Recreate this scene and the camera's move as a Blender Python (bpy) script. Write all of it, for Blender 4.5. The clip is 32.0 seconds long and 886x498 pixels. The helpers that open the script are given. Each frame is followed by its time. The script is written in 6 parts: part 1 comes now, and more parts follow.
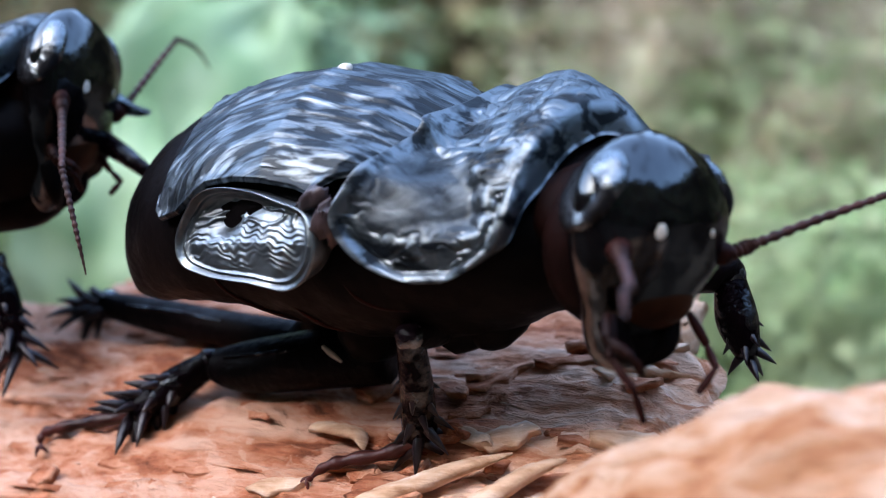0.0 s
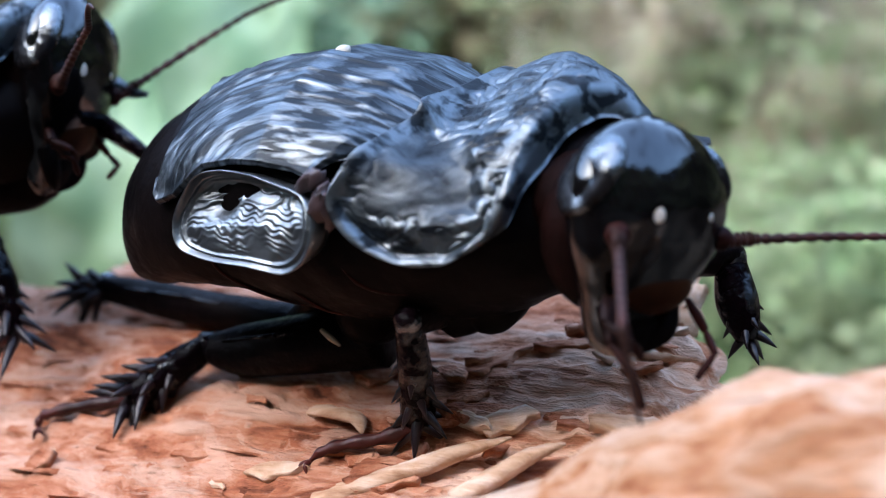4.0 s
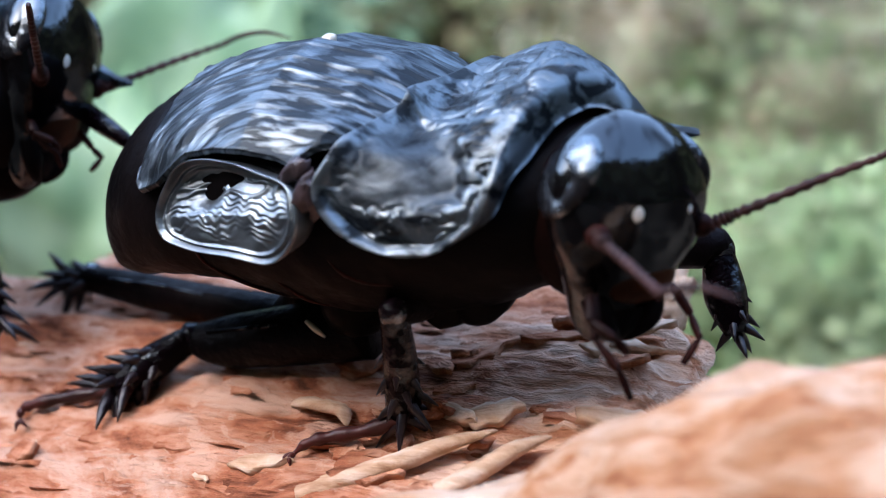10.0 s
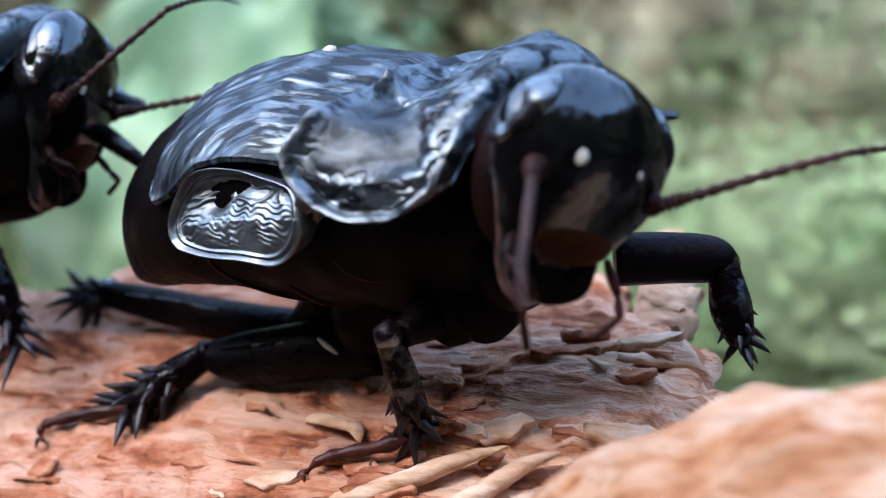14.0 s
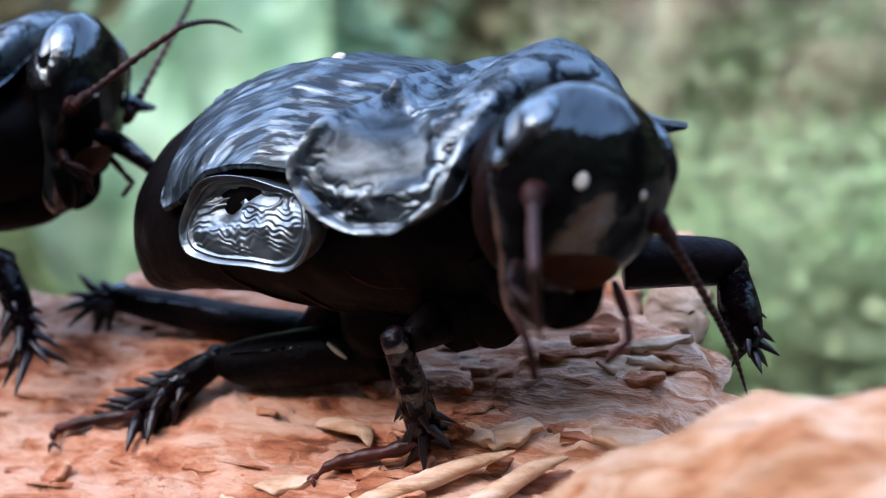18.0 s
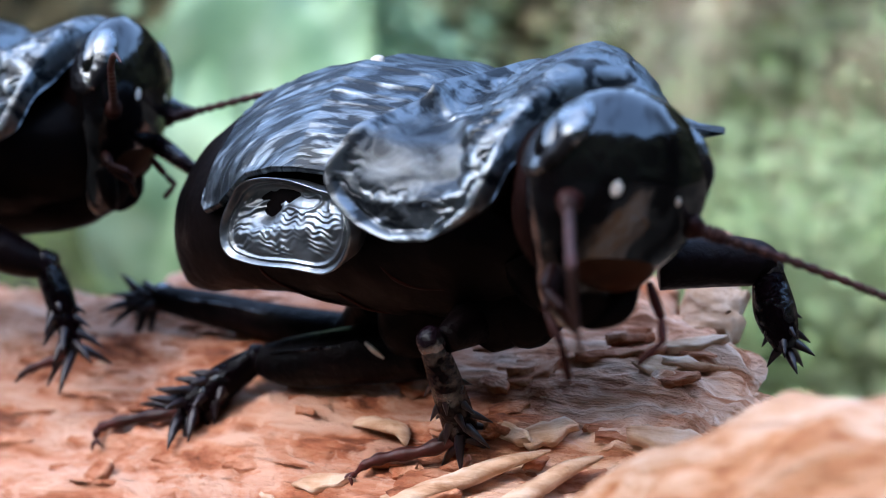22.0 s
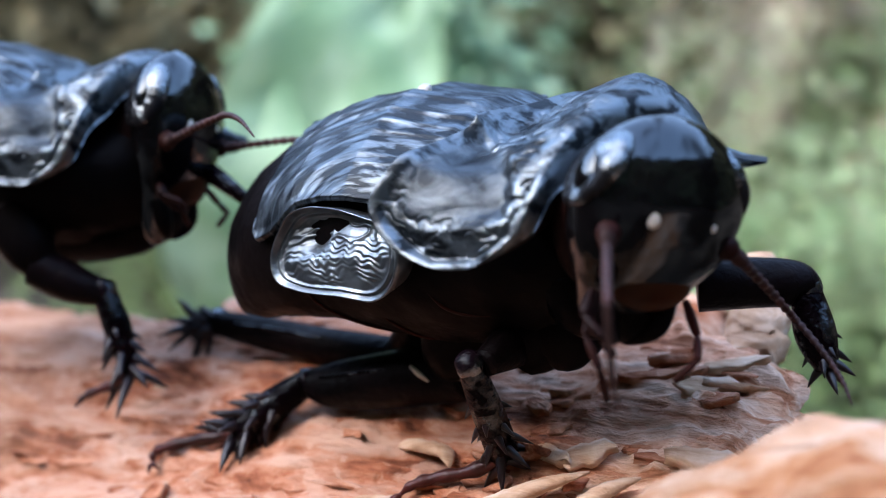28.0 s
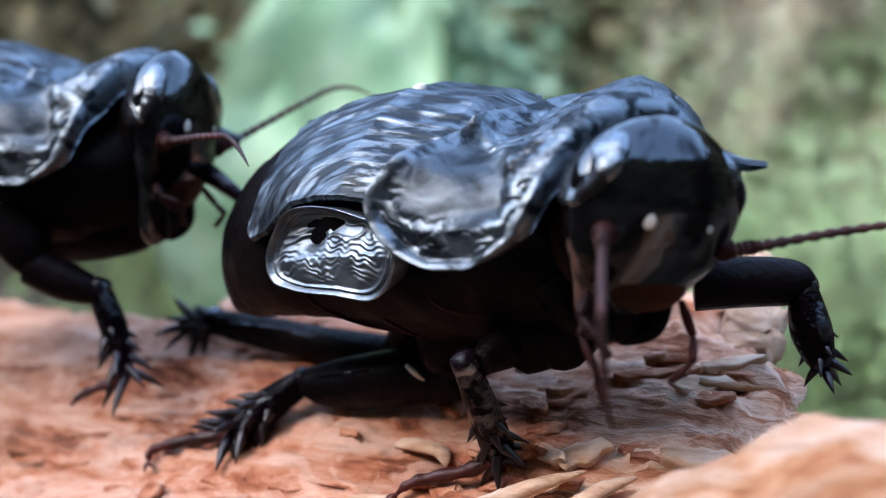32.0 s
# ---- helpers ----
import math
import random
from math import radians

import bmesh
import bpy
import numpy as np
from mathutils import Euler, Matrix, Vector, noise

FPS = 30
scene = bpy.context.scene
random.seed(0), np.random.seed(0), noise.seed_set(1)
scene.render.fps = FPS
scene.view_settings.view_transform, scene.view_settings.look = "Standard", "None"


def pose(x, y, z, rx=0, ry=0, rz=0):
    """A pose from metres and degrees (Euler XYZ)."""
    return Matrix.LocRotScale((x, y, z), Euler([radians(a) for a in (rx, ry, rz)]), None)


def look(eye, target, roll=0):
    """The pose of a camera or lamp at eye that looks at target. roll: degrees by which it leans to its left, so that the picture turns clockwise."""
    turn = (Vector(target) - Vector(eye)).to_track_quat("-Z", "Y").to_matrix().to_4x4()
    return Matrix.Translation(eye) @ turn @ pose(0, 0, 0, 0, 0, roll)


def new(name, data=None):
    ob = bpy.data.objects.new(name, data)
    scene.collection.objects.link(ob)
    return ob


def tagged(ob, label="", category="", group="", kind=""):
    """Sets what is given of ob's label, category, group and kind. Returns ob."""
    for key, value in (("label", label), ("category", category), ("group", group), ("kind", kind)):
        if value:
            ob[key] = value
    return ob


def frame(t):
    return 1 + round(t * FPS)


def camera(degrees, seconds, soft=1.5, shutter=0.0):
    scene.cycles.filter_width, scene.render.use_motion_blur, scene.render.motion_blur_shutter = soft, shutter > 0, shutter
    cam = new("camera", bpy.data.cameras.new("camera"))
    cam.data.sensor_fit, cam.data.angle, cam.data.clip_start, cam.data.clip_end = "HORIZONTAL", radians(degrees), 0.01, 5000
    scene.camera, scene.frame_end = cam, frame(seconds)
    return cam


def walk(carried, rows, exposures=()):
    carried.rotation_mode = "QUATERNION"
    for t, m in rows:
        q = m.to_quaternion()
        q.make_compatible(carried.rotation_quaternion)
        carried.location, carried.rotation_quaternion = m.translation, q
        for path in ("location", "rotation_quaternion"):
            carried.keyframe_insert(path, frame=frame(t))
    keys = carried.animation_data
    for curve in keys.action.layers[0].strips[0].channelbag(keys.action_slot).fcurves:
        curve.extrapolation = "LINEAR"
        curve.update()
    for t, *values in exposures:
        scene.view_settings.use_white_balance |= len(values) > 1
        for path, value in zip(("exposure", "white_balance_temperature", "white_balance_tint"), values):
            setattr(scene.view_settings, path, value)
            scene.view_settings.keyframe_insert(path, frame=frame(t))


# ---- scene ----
# A pair of black wood roaches on a rotten log, close up. Lengths below are in millimetres unless a name ends in _m.

MM = 0.001

# ---- camera ----
cam = camera(34.0, 32.0, soft=1.1)
cam.data.dof.use_dof = True
cam.data.dof.focus_distance = 0.104
cam.data.dof.aperture_fstop = 29.0
PATH = [
    (0, (0.00014, -0.11622, 0.03130), (-0.00160, -0.01752, 0.01532), 0.83),
    (0.5, (0.00011, -0.11636, 0.03138), (-0.00150, -0.01766, 0.01540), 0.90),
    (1, (0.00014, -0.11628, 0.03135), (-0.00157, -0.01760, 0.01524), 0.89),
    (1.5, (0.00019, -0.11612, 0.03125), (-0.00151, -0.01743, 0.01520), 0.93),
    (2, (0.00015, -0.11597, 0.03124), (-0.00136, -0.01733, 0.01485), 0.94),
    (2.5, (0.00022, -0.11579, 0.03123), (-0.00143, -0.01721, 0.01451), 0.94),
    (3, (0.00022, -0.11588, 0.03140), (-0.00148, -0.01733, 0.01453), 0.89),
    (3.5, (0.00026, -0.11576, 0.03139), (-0.00153, -0.01725, 0.01432), 0.82),
    (5.5, (0.00029, -0.11540, 0.03129), (-0.00143, -0.01698, 0.01366), 0.88),
    (6, (0.00029, -0.11548, 0.03126), (-0.00148, -0.01703, 0.01378), 0.89),
    (6.5, (0.00037, -0.11502, 0.03107), (-0.00175, -0.01668, 0.01304), 0.88),
    (7, (0.00048, -0.11493, 0.03097), (-0.00177, -0.01655, 0.01322), 0.84),
    (7.5, (0.00041, -0.11520, 0.03095), (-0.00132, -0.01675, 0.01348), 1.01),
    (8, (0.00044, -0.11517, 0.03100), (-0.00104, -0.01674, 0.01339), 1.10),
    (8.5, (0.00042, -0.11528, 0.03104), (-0.00115, -0.01689, 0.01327), 1.04),
    (9, (0.00051, -0.11487, 0.03095), (-0.00079, -0.01643, 0.01342), 1.07),
    (9.5, (0.00045, -0.11496, 0.03105), (-0.00053, -0.01653, 0.01347), 1.09),
    (10, (0.00052, -0.11473, 0.03096), (-0.00054, -0.01631, 0.01331), 1.13),
    (10.5, (0.00050, -0.11456, 0.03093), (-0.00054, -0.01620, 0.01294), 1.14),
    (11, (0.00039, -0.11498, 0.03189), (-0.00028, -0.01679, 0.01296), 0.88),
    (11.5, (0.00009, -0.11511, 0.03264), (-0.00037, -0.01699, 0.01334), 0.77),
    (12, (0.00018, -0.11504, 0.03263), (-0.00009, -0.01688, 0.01358), 0.74),
    (12.5, (0.00010, -0.11515, 0.03299), (-0.00019, -0.01705, 0.01361), 0.66),
    (13, (0.00018, -0.11532, 0.03306), (-0.00044, -0.01720, 0.01381), 0.62),
    (13.5, (0.00062, -0.11565, 0.03308), (-0.00080, -0.01742, 0.01439), 0.48),
    (14, (0.00136, -0.11584, 0.03360), (-0.00108, -0.01762, 0.01495), 0.17),
    (14.5, (0.00225, -0.11524, 0.03437), (-0.00120, -0.01719, 0.01502), -0.14),
    (16.5, (0.00220, -0.11530, 0.03441), (-0.00109, -0.01724, 0.01510), -0.23),
    (17, (0.00226, -0.11541, 0.03443), (-0.00121, -0.01732, 0.01529), -0.20),
    (17.5, (0.00226, -0.11565, 0.03451), (-0.00146, -0.01759, 0.01530), -0.29),
    (18, (0.00231, -0.11580, 0.03452), (-0.00156, -0.01773, 0.01536), -0.37),
    (18.5, (0.00228, -0.11578, 0.03458), (-0.00175, -0.01774, 0.01530), -0.31),
    (19, (0.00231, -0.11585, 0.03467), (-0.00199, -0.01787, 0.01513), -0.43),
    (19.5, (0.00240, -0.11585, 0.03456), (-0.00203, -0.01786, 0.01516), -0.41),
    (20, (0.00244, -0.11595, 0.03462), (-0.00211, -0.01797, 0.01514), -0.45),
    (20.5, (0.00258, -0.11600, 0.03474), (-0.00229, -0.01800, 0.01542), -0.53),
    (21, (0.00257, -0.11630, 0.03481), (-0.00271, -0.01828, 0.01572), -0.56),
    (21.5, (0.00255, -0.11673, 0.03471), (-0.00337, -0.01875, 0.01563), -0.59),
    (22, (0.00292, -0.11672, 0.03484), (-0.00396, -0.01883, 0.01564), -0.77),
    (22.5, (0.00302, -0.11764, 0.03494), (-0.00512, -0.01976, 0.01620), -0.92),
    (23, (0.00370, -0.11773, 0.03517), (-0.00584, -0.02000, 0.01626), -1.17),
    (23.5, (0.00316, -0.11884, 0.03471), (-0.00707, -0.02125, 0.01547), -1.18),
    (24, (0.00326, -0.11907, 0.03499), (-0.00700, -0.02143, 0.01600), -1.26),
    (24.5, (0.00389, -0.11928, 0.03527), (-0.00729, -0.02170, 0.01649), -1.57),
    (25, (0.00522, -0.11869, 0.03560), (-0.00689, -0.02113, 0.01727), -1.89),
    (25.5, (0.00565, -0.11861, 0.03546), (-0.00664, -0.02097, 0.01770), -1.95),
    (27.5, (0.00608, -0.11830, 0.03560), (-0.00642, -0.02070, 0.01777), -2.00),
    (28, (0.00615, -0.11808, 0.03581), (-0.00631, -0.02051, 0.01779), -2.12),
    (28.5, (0.00613, -0.11820, 0.03571), (-0.00621, -0.02058, 0.01786), -2.06),
    (29, (0.00607, -0.11814, 0.03578), (-0.00621, -0.02053, 0.01780), -2.09),
    (29.5, (0.00623, -0.11805, 0.03584), (-0.00608, -0.02046, 0.01786), -2.11),
    (30, (0.00603, -0.11815, 0.03566), (-0.00624, -0.02055, 0.01769), -2.06),
    (30.5, (0.00591, -0.11801, 0.03611), (-0.00619, -0.02045, 0.01775), -2.14),
    (31, (0.00632, -0.11790, 0.03562), (-0.00612, -0.02032, 0.01762), -2.11),
    (31.5, (0.00616, -0.11792, 0.03569), (-0.00613, -0.02036, 0.01755), -2.08),
    (32, (0.00627, -0.11789, 0.03585), (-0.00605, -0.02032, 0.01769), -2.11),
]
walk(cam, [(t, look(eye, target, roll)) for t, eye, target, roll in PATH])

# ---- world and light ----
world = bpy.data.worlds.new("sky")
scene.world = world
world.use_nodes = True
wn, wl = world.node_tree.nodes, world.node_tree.links
sky = wn.new("ShaderNodeTexSky")
sky.sky_type = "NISHITA"
sky.sun_disc = False
sky.sun_elevation = radians(46)
sky.sun_rotation = radians(237)
sky.air_density, sky.dust_density = 1.0, 1.0
wl.new(sky.outputs[0], wn["Background"].inputs[0])
wn["Background"].inputs[1].default_value = 0.15

sun = new("sun", bpy.data.lights.new("sun", "SUN"))
sun.data.energy, sun.data.angle = 0.2, radians(80)
sun.data.color = (1.0, 0.93, 0.86)
sun.matrix_basis = look((-0.45, -0.29, 0.56), (0, 0, 0))
scene.view_settings.exposure = 3.4


# ---- materials ----
def material(name, build):
    m = bpy.data.materials.new(name)
    m.use_nodes = True
    build(m.node_tree, m.node_tree.nodes["Principled BSDF"])
    return m


def node(tree, kind, **values):
    n = tree.nodes.new(kind)
    for key, value in values.items():
        n.inputs[key.replace("_", " ")].default_value = value
    return n


def coords(tree, scale, which="Object"):
    """Object coordinates stretched by scale, per metre."""
    c = tree.nodes.new("ShaderNodeTexCoord")
    m = node(tree, "ShaderNodeMapping", Scale=scale)
    tree.links.new(c.outputs[which], m.inputs[0])
    return m.outputs[0]


def ramp(tree, fac, stops):
    r = tree.nodes.new("ShaderNodeValToRGB")
    e = r.color_ramp.elements
    while len(e) < len(stops):
        e.new(0.5)
    for k, (p, c) in zip(e, stops):
        k.position, k.color = p, (*c, 1)
    tree.links.new(fac, r.inputs[0])
    return r.outputs[0]


def noise_of(tree, vec, scale, detail=4.0, rough=0.55, distort=0.0):
    n = node(tree, "ShaderNodeTexNoise", Scale=scale, Detail=detail, Roughness=rough, Distortion=distort)
    tree.links.new(vec, n.inputs["Vector"])
    return n.outputs["Fac"]


def bump(tree, bsdf, height, strength, distance, before=None):
    b = node(tree, "ShaderNodeBump", Strength=strength, Distance=distance)
    tree.links.new(height, b.inputs["Height"])
    if before is not None:
        tree.links.new(before, b.inputs["Normal"])
    tree.links.new(b.outputs[0], bsdf.inputs["Normal"])
    return b.outputs[0]


def shell(dark, light, rough_lo, rough_hi, stretch, relief, fine=900.0, ior=1.5, pits=0.00015, dull=None, field=False, least=0.05, most=0.5, crisp=0.04, polish=0.5):
    """Polished insect shell: near black, with grain, wear and pitted relief. dull: strokes of unpolished skin (space, stretch, scale, share)."""
    def build(tree, b):
        v = coords(tree, stretch)
        big = noise_of(tree, v, 160.0, 3.0)
        small = noise_of(tree, v, fine, 4.0, 0.6, 0.4)
        tree.links.new(ramp(tree, big, [(0.35, dark), (0.7, light)]), b.inputs["Base Color"])
        r = node(tree, "ShaderNodeMapRange", From_Min=0.3, From_Max=0.7, To_Min=rough_lo, To_Max=rough_hi)
        tree.links.new(small, r.inputs[0])
        tree.links.new(r.outputs[0], b.inputs["Roughness"])
        b.inputs["IOR"].default_value = ior
        b.inputs["Specular IOR Level"].default_value = polish
        n = bump(tree, b, big, relief, 0.0008)
        n = bump(tree, b, small, min(1.0, relief), pits, n)
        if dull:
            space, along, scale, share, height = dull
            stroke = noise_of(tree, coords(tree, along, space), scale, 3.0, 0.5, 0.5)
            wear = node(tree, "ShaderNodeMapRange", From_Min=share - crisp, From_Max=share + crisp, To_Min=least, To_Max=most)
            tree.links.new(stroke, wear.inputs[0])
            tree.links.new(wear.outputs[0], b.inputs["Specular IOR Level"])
            # blue tint stands in for sky colour in the reflections
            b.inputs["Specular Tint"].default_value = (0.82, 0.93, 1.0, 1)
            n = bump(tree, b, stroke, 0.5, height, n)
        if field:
            # an unpolished, blotchy field, its gloss also cut to darken the pit: the first map's u says where
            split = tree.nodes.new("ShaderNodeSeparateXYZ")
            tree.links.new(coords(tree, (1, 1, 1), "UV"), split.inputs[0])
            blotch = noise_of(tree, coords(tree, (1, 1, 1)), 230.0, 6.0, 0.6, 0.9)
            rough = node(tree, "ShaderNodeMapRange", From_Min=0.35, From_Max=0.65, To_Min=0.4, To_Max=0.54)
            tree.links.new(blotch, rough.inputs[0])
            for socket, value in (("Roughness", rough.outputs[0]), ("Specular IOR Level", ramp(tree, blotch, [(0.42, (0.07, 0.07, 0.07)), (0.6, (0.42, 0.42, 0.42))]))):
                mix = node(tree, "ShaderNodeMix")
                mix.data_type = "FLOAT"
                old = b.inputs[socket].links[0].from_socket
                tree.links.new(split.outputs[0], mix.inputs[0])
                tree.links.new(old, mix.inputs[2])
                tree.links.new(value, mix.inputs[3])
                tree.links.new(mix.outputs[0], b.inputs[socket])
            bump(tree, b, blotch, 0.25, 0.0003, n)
    return build


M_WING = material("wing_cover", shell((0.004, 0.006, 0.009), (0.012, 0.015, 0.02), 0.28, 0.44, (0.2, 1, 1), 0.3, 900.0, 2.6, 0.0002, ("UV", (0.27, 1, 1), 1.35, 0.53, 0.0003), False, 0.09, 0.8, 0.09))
M_PLATE = material("flank_plate_shell", shell((0.005, 0.006, 0.008), (0.016, 0.018, 0.022), 0.32, 0.46, (1, 1, 1), 0.2, 800.0, 2.7, 0.0001, ("Object", (0.7, 1, 1), 420.0, 0.5, 0.0003), False, 0.3, 0.65, 0.1))
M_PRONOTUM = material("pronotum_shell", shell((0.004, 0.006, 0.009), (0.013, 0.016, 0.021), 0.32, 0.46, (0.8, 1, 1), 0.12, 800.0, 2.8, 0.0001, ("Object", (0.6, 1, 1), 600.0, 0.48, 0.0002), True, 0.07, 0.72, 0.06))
M_HEAD = material("head_shell", shell((0.0022, 0.0018, 0.002), (0.004, 0.003, 0.0033), 0.06, 0.13, (1, 1, 1), 0.35, 700.0, 1.48, 0.0001, ("Object", (1, 1, 0.6), 260.0, 0.45, 0.0001), False, 0.12, 0.75))
M_NECK = material("neck_skin", shell((0.003, 0.0012, 0.001), (0.012, 0.0036, 0.0028), 0.5, 0.7, (1, 1, 1), 0.6, 900.0, 1.2, polish=0.15))
M_UNDER = material("dark_underside", shell((0.002, 0.0017, 0.0019), (0.0045, 0.003, 0.003), 0.32, 0.5, (1, 1, 1), 0.5, 900.0, 1.16, polish=0.15))
M_LEG = material("dark_leg", shell((0.002, 0.0015, 0.0018), (0.006, 0.0032, 0.0038), 0.3, 0.5, (1, 1, 1), 0.6, 1100.0, 1.22, 0.0003, polish=0.2))
M_SHANK = material("purple_black_shank", shell((0.001, 0.0006, 0.0009), (0.006, 0.002, 0.0035), 0.14, 0.3, (1, 1, 1), 0.7, 1100.0, 1.6, 0.0003, ("Object", (1, 1, 1), 620.0, 0.56, 0.0004), False, 0.03, 0.55, 0.06))
M_KNEE = material("polished_knee", shell((0.003, 0.0015, 0.0025), (0.012, 0.006, 0.01), 0.16, 0.3, (1, 1, 1), 0.7, 900.0, 2.4, 0.0003, ("Object", (1, 1, 1), 420.0, 0.55, 0.0003), False, 0.04, 0.42))
M_SPINE = material("purple_black_thorn", shell((0.003, 0.001, 0.002), (0.014, 0.005, 0.008), 0.28, 0.48, (1, 1, 1), 0.4, 900.0, 1.5, polish=0.4))
M_FOOT = material("red_brown_foot", shell((0.02, 0.0045, 0.0035), (0.11, 0.022, 0.017), 0.3, 0.5, (1, 1, 1), 0.5, 900.0, 1.35, 0.0003))
M_ANTENNA = material("brown_antenna", shell((0.014, 0.007, 0.006), (0.065, 0.024, 0.02), 0.45, 0.65, (1, 1, 1), 0.3, ior=1.35, polish=0.3))
M_CLYPEUS = material("brown_mouthpart", shell((0.012, 0.0042, 0.0018), (0.055, 0.018, 0.007), 0.4, 0.55, (1, 1, 1), 0.3, 900.0, 1.2, polish=0.2))
M_PALP = material("dark_red_palp", shell((0.009, 0.0025, 0.002), (0.04, 0.009, 0.0065), 0.4, 0.6, (1, 1, 1), 0.5, 900.0, 1.25, polish=0.25))
M_HINGE = material("mauve_hinge_skin", shell((0.014, 0.008, 0.009), (0.12, 0.07, 0.072), 0.3, 0.5, (1, 1, 1), 0.6, 900.0, 1.5))
M_OCELLUS = material("pale_spot", shell((0.45, 0.41, 0.35), (0.6, 0.56, 0.48), 0.3, 0.5, (1, 1, 1), 0.1))
M_EYE = material("eye_shell", shell((0.004, 0.004, 0.005), (0.014, 0.013, 0.014), 0.16, 0.32, (1, 1, 1), 0.5, 1800.0, 2.2, 0.0002, ("Object", (1, 1, 0.6), 300.0, 0.55, 0.0006), False, 0.03, 0.6))


def wood(tones, relief, chip=None, ends=()):
    """Rotten wood, fibres along the local x, with paler dry flakes in it; ends: tones of stretches along x (from, to, share, tones)."""
    def build(tree, b):
        v = coords(tree, (0.2, 1, 1))
        fibre = noise_of(tree, v, 420.0, 6.0, 0.62, 0.8)
        patch = noise_of(tree, coords(tree, (0.5, 1, 1)), 130.0, 7.0, 0.62, 1.2)
        grain = noise_of(tree, v, 1900.0, 4.0, 0.6)
        mix = node(tree, "ShaderNodeMix")
        mix.data_type = "FLOAT"
        mix.inputs[0].default_value = 0.6
        tree.links.new(fibre, mix.inputs[2])
        tree.links.new(patch, mix.inputs[3])
        colour = ramp(tree, mix.outputs[0], tones)
        if chip:
            flake = noise_of(tree, coords(tree, (0.5, 1, 1)), 170.0, 5.0, 0.62, 2.0)
            edge = node(tree, "ShaderNodeMapRange", From_Min=0.55, From_Max=0.6, To_Min=0.0, To_Max=0.6)
            tree.links.new(flake, edge.inputs[0])
            two = node(tree, "ShaderNodeMix")
            two.data_type = "RGBA"
            two.inputs[7].default_value = (*chip, 1)
            tree.links.new(edge.outputs[0], two.inputs[0])
            tree.links.new(colour, two.inputs[6])
            colour = two.outputs[2]
        for lo, hi, share, look_of in ends:
            split = tree.nodes.new("ShaderNodeSeparateXYZ")
            tree.links.new(coords(tree, (1, 1, 1)), split.inputs[0])
            shift = tree.nodes.new("ShaderNodeMath")
            shift.operation = "MULTIPLY_ADD"
            shift.inputs[1].default_value = 0.05
            tree.links.new(patch, shift.inputs[0])
            tree.links.new(split.outputs[0], shift.inputs[2])
            torn = node(tree, "ShaderNodeMapRange", From_Min=lo, From_Max=hi, To_Min=0.0, To_Max=share)
            tree.links.new(shift.outputs[0], torn.inputs[0])
            end = node(tree, "ShaderNodeMix")
            end.data_type = "RGBA"
            tree.links.new(torn.outputs[0], end.inputs[0])
            tree.links.new(colour, end.inputs[6])
            tree.links.new(ramp(tree, fibre, look_of), end.inputs[7])
            colour = end.outputs[2]
        tree.links.new(colour, b.inputs["Base Color"])
        b.inputs["Roughness"].default_value = 0.75
        b.inputs["Specular IOR Level"].default_value = 0.06
        n = bump(tree, b, fibre, 0.7, relief)
        n = bump(tree, b, patch, 0.6, relief, n)
        bump(tree, b, grain, 0.7, relief * 0.35, n)
    return build


# first end: pale torn wood, tones raised further to offset the roach's shade
M_WOOD = material("rotten_wood", wood([(0.4, (0.15, 0.047, 0.024)), (0.455, (0.34, 0.115, 0.056)), (0.5, (0.46, 0.2, 0.115)), (0.58, (0.55, 0.33, 0.235))], 0.0016, (0.58, 0.345, 0.245), [(0.024, 0.042, 0.8, [(0.4, (0.48, 0.19, 0.095)), (0.5, (0.73, 0.42, 0.27)), (0.6, (0.82, 0.57, 0.42))]), (-0.018, -0.042, 0.7, [(0.38, (0.12, 0.05, 0.026)), (0.48, (0.3, 0.14, 0.075)), (0.58, (0.44, 0.26, 0.17))])]))
M_SPLINTER = material("pale_splinter", wood([(0.38, (0.3, 0.14, 0.07)), (0.46, (0.52, 0.32, 0.2)), (0.56, (0.68, 0.5, 0.38))], 0.0006))
M_RIDGE = material("pale_ridge_wood", wood([(0.4, (0.22, 0.072, 0.027)), (0.46, (0.38, 0.175, 0.085)), (0.52, (0.46, 0.28, 0.18)), (0.6, (0.53, 0.385, 0.29))], 0.0014))


def leafy(dark, light, scale, rough=0.8):
    def build(tree, b):
        n = noise_of(tree, coords(tree, (1, 1, 1)), scale, 3.0)
        tree.links.new(ramp(tree, n, [(0.41, dark), (0.59, light)]), b.inputs["Base Color"])
        b.inputs["Roughness"].default_value = rough
        b.inputs["Specular IOR Level"].default_value = 0.08
        bump(tree, b, n, 0.3, 0.002)
    return build


M_LEAF = material("pale_leaf", leafy((0.2, 0.33, 0.17), (0.38, 0.52, 0.32), 30.0))
M_GRASS = material("grass_blade", leafy((0.11, 0.17, 0.055), (0.21, 0.28, 0.11), 25.0))
M_LIME = material("yellow_green_leaf", leafy((0.19, 0.28, 0.11), (0.42, 0.48, 0.26), 11.0))
M_SAGE = material("grey_green_leaf", leafy((0.38, 0.33, 0.24), (0.65, 0.55, 0.42), 11.0))
M_DRY = material("dry_stalk", leafy((0.34, 0.25, 0.17), (0.6, 0.48, 0.36), 25.0))
M_SHRUB = material("shrub_leaf", leafy((0.08, 0.065, 0.033), (0.17, 0.145, 0.075), 12.0))
M_FAR = material("far_foliage", leafy((0.025, 0.022, 0.014), (0.06, 0.07, 0.035), 5.0, 0.8))
